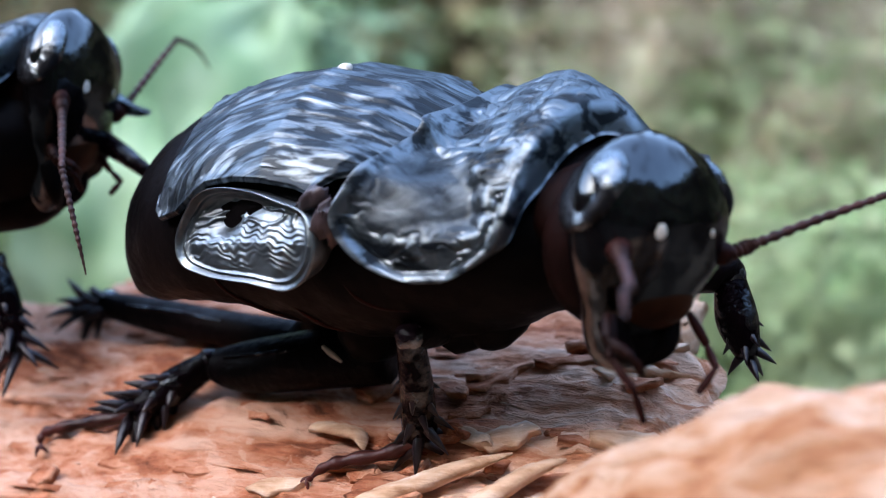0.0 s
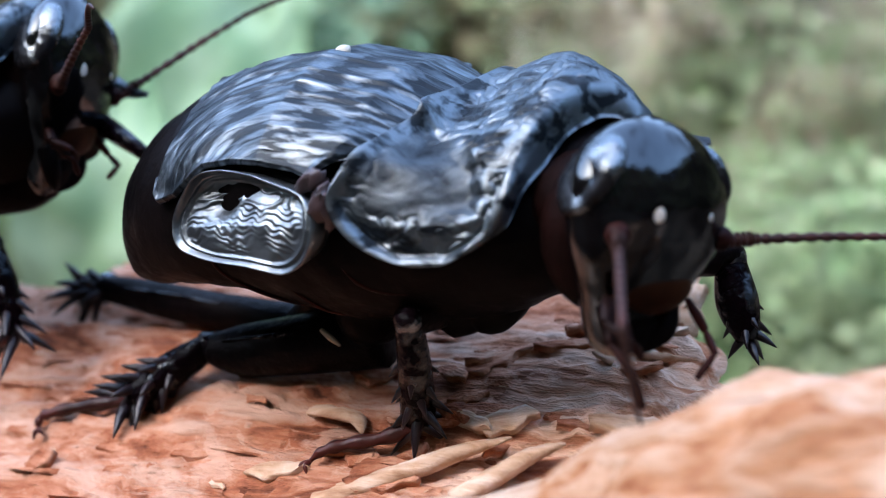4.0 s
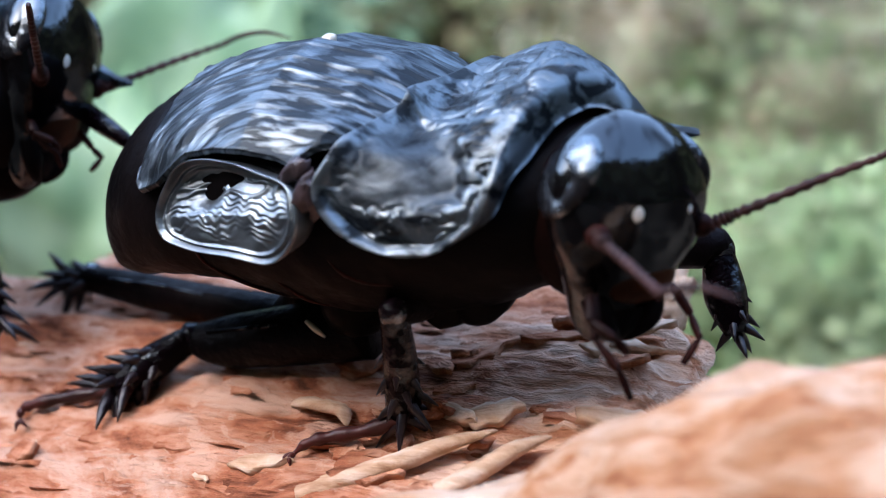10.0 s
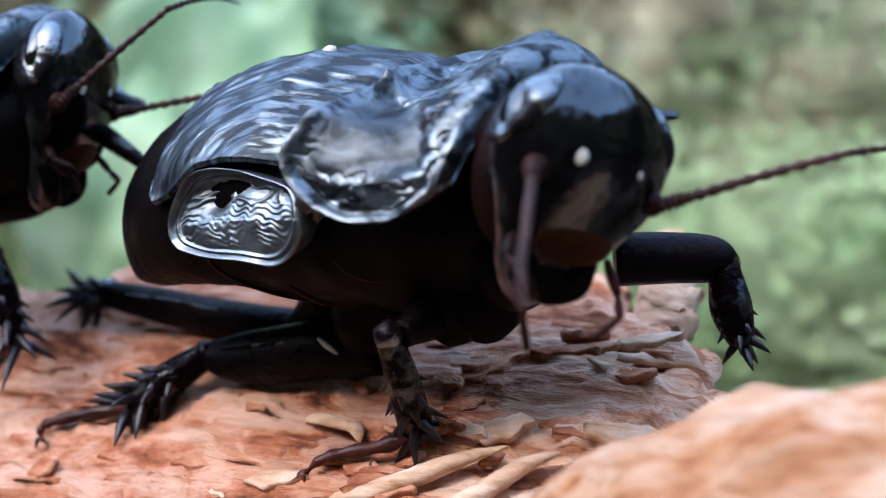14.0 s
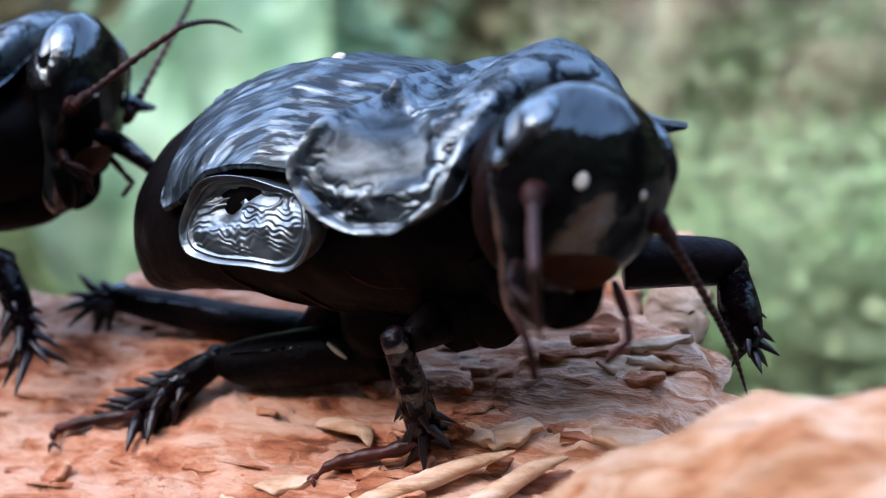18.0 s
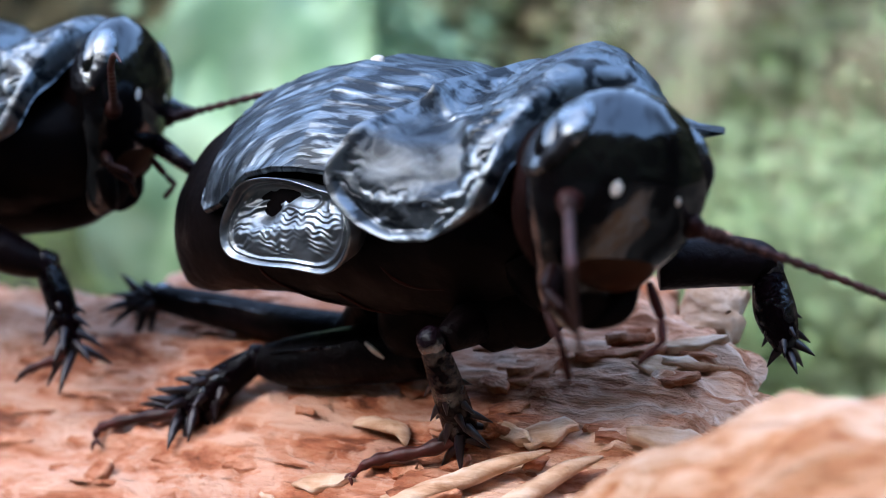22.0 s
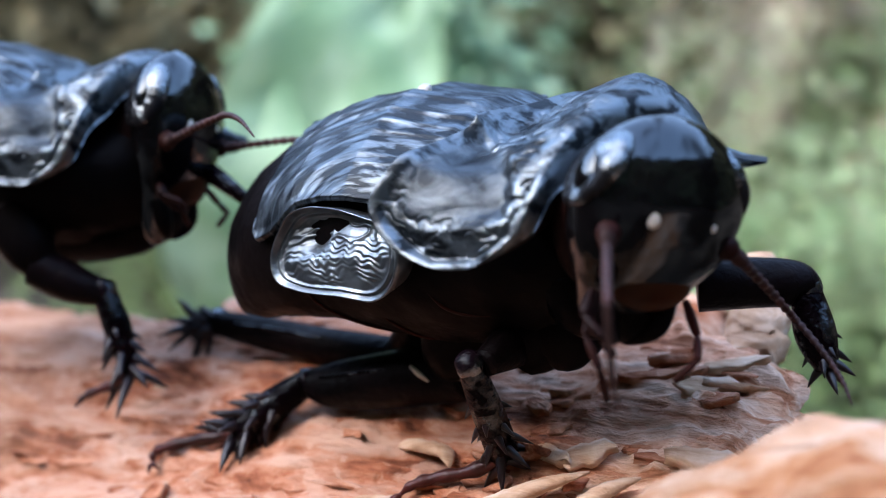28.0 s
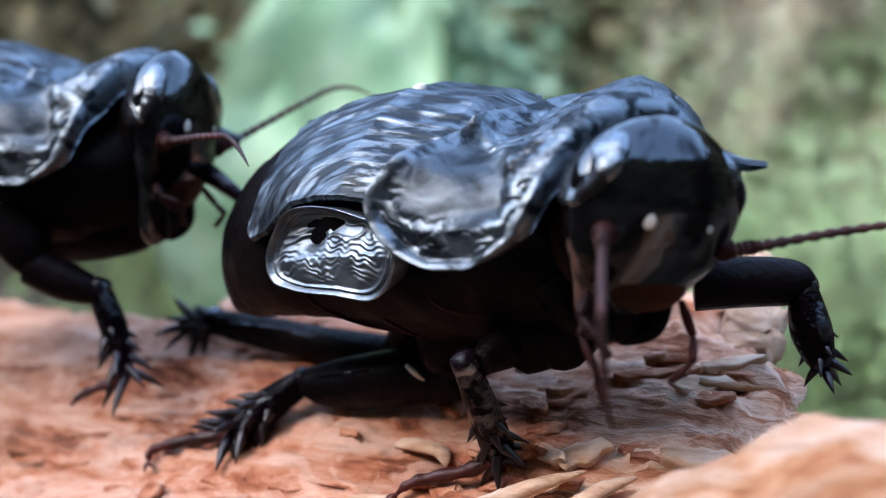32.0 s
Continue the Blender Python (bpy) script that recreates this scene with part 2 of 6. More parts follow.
M_SOIL = material("forest_soil", leafy((0.03, 0.024, 0.018), (0.09, 0.07, 0.05), 9.0, 0.9))


# ---- mesh helpers ----
def mesh_object(name, bm, mat, smooth=True):
    bm.transform(Matrix.Scale(MM, 4))
    bmesh.ops.recalc_face_normals(bm, faces=bm.faces)
    me = bpy.data.meshes.new(name)
    bm.to_mesh(me)
    bm.free()
    me.materials.append(mat)
    if smooth:
        me.shade_smooth()
    return new(name, me)


def part(name, bm, mat, parent, label="", at=None):
    ob = mesh_object(name, bm, mat)
    ob.parent = parent
    if at is not None:
        ob.matrix_basis = at
    return tagged(ob, label)


def thing(name, m, label, category, group="", kind=""):
    ob = new(name)
    ob.empty_display_size = 0.01
    ob.matrix_basis = m
    return tagged(ob, label, category, group, kind)


def spline(rows, n):
    """n rows glided through the given ones (Catmull-Rom, even in the first column's index)."""
    rows = [np.array(r, float) for r in rows]
    out = []
    for k in range(n):
        u = k / (n - 1) * (len(rows) - 1)
        i = min(int(u), len(rows) - 2)
        f = u - i
        a, b, c, d = rows[max(i - 1, 0)], rows[i], rows[i + 1], rows[min(i + 2, len(rows) - 1)]
        out.append(0.5 * (2 * b + (c - a) * f + (2 * a - 5 * b + 4 * c - d) * f * f + (3 * b - a - 3 * c + d) * f ** 3))
    return out


def skin(bm, rings, closed=True, caps=True):
    """Faces between rings of points."""
    vs = [[bm.verts.new(p) for p in ring] for ring in rings]
    n = len(vs[0])
    for a, b in zip(vs, vs[1:]):
        for k in range(n if closed else n - 1):
            bm.faces.new((a[k], a[(k + 1) % n], b[(k + 1) % n], b[k]))
    if caps and closed:
        bm.faces.new(vs[0][::-1])
        bm.faces.new(vs[-1])
    return vs


def tube(bm, points, radii, seg=10, steps=None, flat=1.0, bead=0.0, beads=0):
    """A rounded, tapered limb through points. bead: relative swelling of each of so many beads."""
    rows = spline([(*p, r) for p, r in zip(points, radii)], steps or 6 * len(points))
    pts = [Vector(r[:3]) for r in rows]
    rings, side = [], None
    for k, p in enumerate(pts):
        ahead = (pts[min(k + 1, len(pts) - 1)] - pts[max(k - 1, 0)]).normalized()
        ref = side if side is not None else (Vector((0, 0, 1)) if abs(ahead.z) < 0.9 else Vector((1, 0, 0)))
        u = (ref - ahead * ref.dot(ahead)).normalized()
        w = ahead.cross(u)
        side = u
        f = k / (len(pts) - 1)
        r = max(rows[k][3], 0.01) * (1 + bead * math.cos(2 * math.pi * beads * f))
        rings.append([p + u * (r * flat * math.cos(a)) + w * (r * math.sin(a)) for a in (2 * math.pi * j / seg for j in range(seg))])
    skin(bm, rings)


def spine(bm, base, way, length, r):
    """A curved thorn."""
    base, way = Vector(base), Vector(way).normalized()
    bend = Vector((0, 0, -0.18)) * length
    tube(bm, [base - way * 0.3, base + way * length * 0.5 + bend * 0.2, base + way * length + bend], [r, r * 0.75, r * 0.08], 6, 6)


def ball(bm, centre, radii, seg=20, turn=None):
    m = Matrix.Translation(centre) @ (turn or Matrix.Identity(4)) @ Matrix.Diagonal((*radii, 1))
    bmesh.ops.create_uvsphere(bm, u_segments=seg, v_segments=seg * 2 // 3, radius=1.0, matrix=m)


def wob(x, y, z=0.0, s=1.0):
    return noise.noise(Vector((x * s, y * s, z * s)))


# ---- the setting: soil and far undergrowth ----
def ground_sheet():
    bm = bmesh.new()
    n, span = 70, 9000.0
    grid = []
    for i in range(n + 1):
        row = []
        for j in range(n + 1):
            x, y = ((2 * i / n - 1) ** 3) * span, ((2 * j / n - 1) ** 3) * span + 200
            row.append(bm.verts.new((x, y, -142 + 14 * wob(x, y, 0, 0.012) + 5 * wob(x, y, 3, 0.05))))
        grid.append(row)
    for i in range(n):
        for j in range(n):
            bm.faces.new((grid[i][j], grid[i + 1][j], grid[i + 1][j + 1], grid[i][j + 1]))
    return tagged(mesh_object("ground", bm, M_SOIL), "dark damp forest soil under the log", "ground", kind="structure")


ground_sheet()


# ---- the log ----
LOG_DIR = Vector((0.875, -0.475, 0.075)).normalized()
LOG_FRAME = Matrix.Translation((0, 0, 0.0063)) @ LOG_DIR.to_track_quat("X", "Z").to_matrix().to_4x4()
LOG_R, LOG_Q, LOG_END = 60.0, 12.0, 25.5


def log_top(s, q):
    """Height of the log's upper face in its own space."""
    z = -LOG_R - 0.9 + math.sqrt(max(LOG_R ** 2 - (q - LOG_Q) ** 2, 1.0))
    z += 0.6 * wob(s, q * 2.2, 1, 0.05) + 0.5 * wob(s * 0.25, q, 2, 0.35)
    flake = wob(s * 0.3, q, 5, 0.22) * 4 + 0.6 * wob(s, q, 6, 0.5)
    z += 0.62 * (math.floor(flake) + min(1.0, (flake % 1.0) * 6)) * (0.6 + 0.4 * wob(s, q, 8, 0.1))
    strand = 1 - 2 * abs(wob(s * 0.13, q, 7, 0.75))
    fine = 1 - 2 * abs(wob(s * 0.2, q, 9, 1.6))
    z += 0.34 * strand * strand + 0.2 * fine + 0.12 * wob(s * 0.6, q, 11, 2.6)
    torn = min(1.0, max(0.0, (s - 6) / 14))
    z += torn * (1.1 * wob(s * 0.7, q, 13, 0.3) + 0.6 * wob(s * 0.8, q, 14, 0.8))
    # the far side has broken away behind the second roach
    brink = float(np.interp(s, [-95, -80, -62, -52, -46, -41], [9, 8, 4, 4, 5, 30])) + 0.8 * wob(s, 0, 17, 0.3)
    gone = min(1.0, max(0.0, (q - brink) / 5))
    return z - 9 * gone * gone * (3 - 2 * gone)


def rotten_log():
    log = thing("log", LOG_FRAME, "rotten orange-brown log with splintered, flaking fibres", "log")
    bm = bmesh.new()
    ss = [-400, -300, -220, -160, -120, -95, -80] + [-70 + 0.5 * k for k in range(int((LOG_END + 70) / 0.5) + 1)]
    qs = [LOG_Q - LOG_R * math.cos(a) for a in np.linspace(0.35, 0.86, 12)] + [-34 + 0.34 * k for k in range(190)] + [LOG_Q + LOG_R * math.sin(a) for a in np.linspace(0.42, 1.2, 10)]
    rings = []
    for s in ss:
        ring = []
        for q in qs:
            near_end = max(0.0, 1 - (LOG_END - s) / 14)
            cutback = 1.1 * max(0.0, q + 3) ** 1.0
            jag = near_end ** 2 * (4.5 * wob(q, 0, 20, 0.16) + 2.2 * wob(q, 4, 21, 0.6) - 0.18 * max(0, 2 - q))
            drop = 1.5 * near_end ** 3 * (1 + wob(q, s, 3, 0.4))
            ring.append((s + jag - min(1.0, max(0.0, (s + 60) / 80)) * min(cutback, 22), q, log_top(s, q) - drop))
        for a in np.linspace(-0.35, -2.79, 22):
            ring.append((s, LOG_Q + (LOG_R + 2 * wob(s, a * 30, 4, 0.05)) * math.cos(a), -LOG_R + LOG_R * math.sin(a)))
        rings.append(ring)
    skin(bm, rings)
    part("log_body", bm, M_WOOD, log)
    return log


log = rotten_log()


def ridge():
    """The raised pale strip of torn wood along the log's near side."""
    bm = bmesh.new()
    crest = spline([(-17.66, -26.60, -4.15), (-4.04, -27.88, -1.25), (4.34, -31.19, 2.14), (10.00, -34.38, 6.46), (15.10, -37.69, 10.18), (22.04, -41.15, 12.87), (27.61, -44.79, 14.72), (35.04, -46.53, 15.57)], 90)
    inv = LOG_FRAME.copy()
    inv.translation *= 1000
    inv.invert()
    rings = []
    for c in crest:
        p = inv @ Vector(c)
        ring = []
        for j in range(22):
            v = j / 21 * 2 - 1
            lump = 1.7 * wob(p.x * 0.3, v * 4, 2, 0.5) + 0.9 * wob(p.x * 0.35, v * 9, 8, 0.6) + 0.5 * wob(p.x * 0.5, v * 16, 5, 0.9)
            ring.append((p.x, p.y - 7 + 9 * v, p.z - 9 * abs(v - 0.55) ** 2.0 * (1 if v > 0.55 else 0.55) + lump))
        ring += [(p.x, p.y + 3, p.z - 30), (p.x, p.y - 18, p.z - 30)]
        rings.append(ring)
    skin(bm, rings)
    part("torn_ridge", bm, M_RIDGE, log, "pale raised strip of torn wood")


ridge()


def splinters():
    """Loose flakes and slivers lifted from the log's skin, most of them along the grain."""
    rnd = random.Random(4)
    meshes = []
    for k in range(10):
        bm = bmesh.new()
        rings = []
        long, wide, thick = rnd.uniform(2.5, 6.5), rnd.uniform(0.5, 1.5), rnd.uniform(0.2, 0.5)
        for i in range(6):
            u = i / 5
            w = wide * (0.35 + 0.65 * math.sin(math.pi * (0.15 + 0.8 * u))) * rnd.uniform(0.8, 1.15)
            y = 0.25 * wide * rnd.uniform(-1, 1)
            h = thick * (1 - 0.7 * u)
            rings.append([((u - 0.3) * long, y - w / 2, 0), ((u - 0.3) * long + rnd.uniform(-.2, .2), y - w * 0.3, h), ((u - 0.3) * long, y + w * 0.25, h * 1.1), ((u - 0.3) * long, y + w / 2, 0)])
        skin(bm, rings)
        bm.transform(Matrix.Scale(MM, 4))
        me = bpy.data.meshes.new("splinter")
        bm.to_mesh(me)
        bm.free()
        meshes.append(me)
        me.materials.append(M_SPLINTER if k % 5 == 0 else M_WOOD)
    for k in range(170):
        q = rnd.uniform(-33, 4)
        s = rnd.uniform(-52, 19 - 1.1 * max(0.0, q + 3))
        ob = new("splinter", meshes[k % len(meshes)])
        ob.parent = log
        up = rnd.uniform(-3, 1) if k % 7 else rnd.uniform(-7, -3)
        ob.matrix_basis = pose(s * MM, q * MM, (log_top(s, q) - 0.38) * MM, rnd.gauss(math.degrees(math.asin(-(q - LOG_Q) / LOG_R)), 8), up, rnd.gauss(4, 12) + (180 if rnd.random() < 0.3 else 0))


def sliver(points, width, thick, torn=0.12, scale=1.2, tip=0.12):
    """One long pale splinter that stands off the log."""
    inv = LOG_FRAME.copy()
    inv.translation *= 1000
    inv.invert()
    bm = bmesh.new()
    tube(bm, [inv @ Vector(p) for p in points], [width, width * 0.95, width * 0.75, width * tip], 9, 26, thick)
    for v in bm.verts:
        v.co += Vector((0.5, 1, 1)) * torn * wob(v.co.x * 0.4, v.co.y * 3, v.co.z * 3, scale)
    part("splinter", bm, M_SPLINTER, log, "long pale splinter standing off the log")


def torn_flakes():
    """Thin torn plates of wood, split along the grain, that lie over one another towards the log's broken end."""
    rnd = random.Random(21)
    for k in range(34):
        q = rnd.uniform(-24, 3)
        s = rnd.uniform(2, 20 - 1.0 * max(0.0, q + 3)) if k % 6 else rnd.uniform(-30, 6)
        long, wide, thick = rnd.uniform(2.6, 6.0), rnd.uniform(1.1, 3.0), rnd.uniform(0.25, 0.55)
        curl, skew = rnd.uniform(0.0, 0.35), rnd.uniform(-0.5, 0.5)
        bm = bmesh.new()
        rings = []
        for i in range(13):
            u = i / 12
            teeth = 0.9 * wide * (1 - 2 * abs((u * 2.5 + k * 0.37) % 1.0 - 0.5)) * 0.25
            low = -wide * 0.5 * min(1.0, 0.3 + 3 * u, 0.15 + 2.0 * (1 - u)) + teeth
            high = wide * 0.5 * min(1.0, 0.45 + 2.2 * u, 0.1 + 3.6 * (1 - u)) + 0.25 * wob(u * 7, k, 3, 1.0)
            z = curl * max(0.0, u - 0.45) ** 2 * 4 + 0.16 * wob(u * 3, k, 5, 1.0)
            ring = []
            for v in (0.0, 0.02, 0.25, 0.5, 0.75, 0.98, 1.0):
                edge = 0.45 if v in (0.0, 1.0) else 1.0
                ring.append(((u - 0.5) * long + skew * (v - 0.5) * wide + 0.2 * wob(u * 9, v * 4, k, 1.0), low + (high - low) * v, z + thick * edge + 0.12 * wob(u * 2, v * 7, k + 9, 1.0)))
            ring += [((u - 0.5) * long, high * 0.97, z - 0.25), ((u - 0.5) * long, low * 0.97, z - 0.25)]
            rings.append(ring)
        skin(bm, rings)
        lean = math.degrees(math.asin(-(q - LOG_Q) / LOG_R))
        part("flake", bm, M_SPLINTER if k % (2 if s > 6 else 5) == 0 else M_WOOD, log, at=pose(s * MM, q * MM, (log_top(s, q) - 0.05) * MM, rnd.gauss(lean, 7), rnd.gauss(-2, 4), rnd.gauss(8, 24) + (180 if rnd.random() < 0.3 else 0)))


splinters()
torn_flakes()
sliver([(16.50, 0.44, 4.45), (17.07, 2.04, 7.43), (17.45, 3.75, 10.92), (17.52, 4.13, 12.0)], 2.7, 0.8, 1.5, 0.3, 0.62)
sliver([(-10.14, -17.91, -4.03), (-4.51, -19.02, -1.65), (-0.21, -19.52, 0.24), (3.45, -19.93, 1.54)], 1.3, 0.6)
sliver([(-0.52, -21.73, -2.44), (2.50, -21.75, -0.57), (4.76, -21.47, 0.78), (7.01, -21.57, 1.66)], 1.2, 0.6)
sliver([(-11.07, -9.19, 0.02), (-9.18, -11.02, 0.38), (-7.81, -12.32, 0.36), (-7.29, -13.65, -0.31)], 1.1, 0.4)


# ---- wood roaches ----
BODY = [  # x, centre z, half width, height above, depth below
    (-20.8, 4.8, 0.8, 0.7, 0.5), (-19.9, 5.0, 5.2, 4.3, 1.8), (-16.8, 6.4, 8.8, 6.8, 3.6), (-11.6, 8.2, 10.6, 7.7, 5.4),
    (-5.0, 9.2, 11.2, 8.5, 7.5), (1.0, 9.2, 11.5, 9.1, 9.6), (7.0, 9.0, 11.3, 8.3, 10.2), (12.0, 8.7, 10.7, 5.9, 9.8),
    (16.5, 8.3, 9.7, 4.7, 8.0), (20.5, 7.8, 7.2, 3.9, 6.0), (23.0, 7.4, 4.0, 3.0, 4.4)]


def body_row(x):
    xs = [r[0] for r in BODY]
    return [float(np.interp(x, xs, [r[k] for r in BODY])) for k in range(1, 5)]


def saddle(x, s, c):
    """How far the back sinks below the even arch, between the shoulders and the wing covers."""
    f = min(1.0, max(0.0, (s - 0.7) / 0.3 if c > 0 else (s - 0.2) / 0.4 if s < 0.6 else 1.0))
    f = max(f, min(1.0, max(0.0, (s - 0.7) / 0.3)))
    return f * f * (3 - 2 * f) * float(np.interp(x, [-16, -11, -5, 1, 7, 11.5, 14, 17, 23], [0, 0.1, 0.4, 0.7, 1.4, 1.8, 0.7, -0.3, -0.4]))


def body_point(x, a, lift=0.0):
    """A point of the body's surface: a = 0 at the right flank, 90 the back, 180 the left flank."""
    cz, w, up, down = body_row(x)
    c, s = math.cos(radians(a)), math.sin(radians(a))
    return Vector((x, -(w + lift) * math.copysign(abs(c) ** 0.9, c), cz - saddle(x, s, c) + ((up + lift) * abs(s) ** 0.95 if s > 0 else -(down + lift) * abs(s) ** 0.9)))


def trunk(roach):
    bm = bmesh.new()
    rows = spline(BODY, 60)
    rings = []
    for x, cz, w, up, down in rows:
        ring = []
        for j in range(56):
            a = 2 * math.pi * j / 56
            c, s = math.cos(a), math.sin(a)
            seg = 0.18 * max(0.0, math.sin(x * 2.1)) ** 6
            k = 1 + 0.02 * wob(x, c * 8, s * 8, 0.5)
            bare = 0.9 + 0.14 * min(1.0, max(0.0, (-7.5 - x) / 3))
            ring.append((x, -max(w, .2) * k * math.copysign(abs(c) ** 0.9, c), cz + (max(up, .2) * bare if s > 0 else max(down, .2)) * k * math.copysign(abs(s) ** 0.95, s) - seg - saddle(x, s, c)))
        rings.append(ring)
    skin(bm, rings)
    return part("abdomen", bm, M_UNDER, roach, "black-brown shiny abdomen")


WING_LOW = [(-10.6, 46), (-10.0, 34), (-9.2, 28), (-7.2, 29), (-5.5, 35), (-4.2, 39), (-1.5, 39.5), (1.0, 38), (3.8, 36.5), (5.2, 34), (6.4, 40), (8.0, 46), (14.0, 46)]  # x, angle


def wing_cover(roach, side):
    """One leathery fore wing over the back, with fine raised veins that sweep round its rear end."""
    bm = bmesh.new()
    nx, na = 150, 84
    rings, vein_map = [], []
    for i in range(nx + 1):
        u = i / nx
        hi = 97.0 if side < 0 else 88.0
        ring = []
        for j in range(na + 1):
            v = j / na
            start = 7.8 + 4.6 * min(1.0, max(0.0, v / 0.55))
            end = -10.3 + 0.9 * v - 3.6 * max(0.0, v - 0.55)
            x = start + (end - start) * u
            lo = float(np.interp(x, [r[0] for r in WING_LOW], [r[1] for r in WING_LOW]))
            a = lo + (hi - lo) * v
            across = max(0.0, a - 34) * 0.19
            if x > 1.5:
                arc, ring_at = x, across
            else:
                ring_at = math.hypot((1.5 - x) * 0.72, across)
                arc = 1.5 - ring_at * math.atan2((1.5 - x) * 0.72, across + 1e-6)
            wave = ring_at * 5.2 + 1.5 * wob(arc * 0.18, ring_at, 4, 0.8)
            high = min(1.0, max(0.0, (a - 66) / 18))
            vein = (0.012 + 0.13 * high) * max(0.0, math.sin(wave)) ** 2
            dent = 0.16 * wob(arc * 0.35, ring_at * 1.4, 6, 0.4) + 0.05 * wob(arc * 0.3, ring_at * 1.6, 9, 1.3) + 0.02 * wob(arc * 0.5, ring_at * 2, 2, 2.1)
            lip = 0.35 * math.exp(-((a - lo) / 3.0) ** 2) - 0.55 * max(0.0, 1 - (a - lo) / 1.6)
            tail = -0.5 * max(0.0, u - 0.97) / 0.03
            over = (0.12 if side < 0 else -0.5)
            lift = (0.6 + vein + dent + lip + tail + over) * min(1.0, (0.15 + u * 9 if side < 0 else max(-0.8, u * 14 - 0.8)))
            ring.append(body_point(x, a if side < 0 else 180 - a, lift))
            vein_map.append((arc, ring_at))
        rings.append(ring)
    rows = skin(bm, rings, closed=False)
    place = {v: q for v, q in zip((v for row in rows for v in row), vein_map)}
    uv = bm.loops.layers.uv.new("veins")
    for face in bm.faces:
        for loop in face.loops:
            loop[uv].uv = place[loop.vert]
    geo = bm.faces[:]
    bmesh.ops.solidify(bm, geom=geo, thickness=-0.3)
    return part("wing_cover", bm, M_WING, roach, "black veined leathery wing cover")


PLATE = [(-4.7, 36.5), (-6.2, 29), (-7.2, 18), (-6.6, 8), (-4.0, 3), (0.0, 1), (3.2, -1), (5.2, 3), (6.3, 11), (6.3, 20), (5.4, 28), (3.0, 32), (0.0, 36), (-2.6, 38)]  # outline: x, angle


def side_plate(roach, side):
    """The crumpled stub of a plate at the flank: a thin double rim round a hollow with wavy frills."""
    bm = bmesh.new()
    n, rounds = 200, 60
    ring0 = spline(PLATE[-1:] + PLATE + PLATE[:2], (len(PLATE) + 2) * 60 + 1)[60:-60]
    outline = [ring0[int(k / n * (len(ring0) - 1))] for k in range(n)]
    cx, ca = -0.3, 17.5
    rings = []
    for i in range(rounds + 1):
        r = 0.02 + 0.98 * i / rounds
        ring = []
        for x0, a0 in outline:
            x, a = cx + (x0 - cx) * r, ca + (a0 - ca) * r
            h = (a - ca) * 0.2
            rim = 0.55 * math.exp(-((r - 0.945) / 0.035) ** 2) + 0.24 * math.exp(-((r - 0.85) / 0.025) ** 2)
            inner = 1 - min(1.0, max(0.0, (r - 0.74) / 0.1))
            zig = abs(((x * 0.8 + 0.5 * wob(x, h, 4, 0.4)) % 1.0) * 2 - 1)
            warp = 0.75 * wob(x, h, 7, 0.5) + 0.4 * wob(x, h, 8, 1.1)
            wave = math.sin((h * 1.05 + 0.1 * x + 0.22 * zig + warp) * 2 * math.pi / 0.5)
            torn = 1 - 2 * abs(wob(x * 0.8, h * 1.3, 21, 0.75))
            high = smooth(a, 17, 25)
            frill = inner * ((1 - high) * 0.06 * wave * min(1.2, max(0.1, 0.6 + 1.4 * wob(x, h, 9, 0.45))) + high * 0.4 * max(0.0, torn - 0.55) + 0.14 * wob(x, h, 15, 0.7))
            cave = -1.5 * min(1.0, max(0.0, (a - 15) / 14)) * (1 - r ** 5)
            hole = -0.8 * math.exp(-((x + 2.4) / 0.9) ** 2 - ((a - 22) / 3.5) ** 2)
            edge = -1.3 * max(0.0, r - 0.965) / 0.035
            flare = 0.7 * min(1.0, max(0.0, (16 - a) / 16)) + 0.35 * max(0.0, (x - 2) / 5)
            ring.append(body_point(x, a if side < 0 else 180 - a, 1.0 + rim + frill + cave + hole + edge + flare))
        rings.append(ring)
    skin(bm, rings)
    return part("side_plate", bm, M_PLATE, roach, "crumpled shiny black flank plate with pale rim")


PIT = [(10.9, 77), (13.2, 70), (15.6, 60), (17.1, 50), (17.4, 36), (17.0, 26), (14.7, 23), (11.8, 21), (9.4, 23), (8.5, 31), (9.4, 46), (10.1, 63)]


def segment_edges(body):
    """The thin brown hind margins of the belly's plates, where they curl round the flank."""
    for stops in ([(-5.6, 1), (-5.4, -10), (-4.1, -24), (-2.4, -36), (-0.6, -46)], [(0.0, -9), (1.0, -22), (1.6, -36), (2.6, -48)], [(6.1, -4), (6.8, -11), (8.2, -16), (10.0, -18)]):
        bm = bmesh.new()
        tube(bm, [body_point(x, a, -0.02) for x, a in stops], [0.05] + [0.13] * (len(stops) - 2) + [0.05], 8, 30)
        part("segment_edge", bm, M_PALP, body, "thin brown edge of a belly plate")


def wing_hinge(roach):
    """The small soft lump where flank plate, wing cover and neck shield meet."""
    bm = bmesh.new()
    ball(bm, body_point(6.7, 23, 0.7), (0.8, 0.9, 1.5), 28)
    ball(bm, body_point(5.7, 33, 0.9), (0.9, 0.6, 0.7), 20)
    for v in bm.verts:
        v.co += Vector((0.6, 0.6, 0.6)) * wob(v.co.x, v.co.y, v.co.z, 1.3) + Vector((0.3, 0.3, 0.3)) * wob(v.co.x, v.co.y, v.co.z, 3.1)
    return part("wing_hinge", bm, M_HINGE, roach, "soft mauve-brown hinge skin")


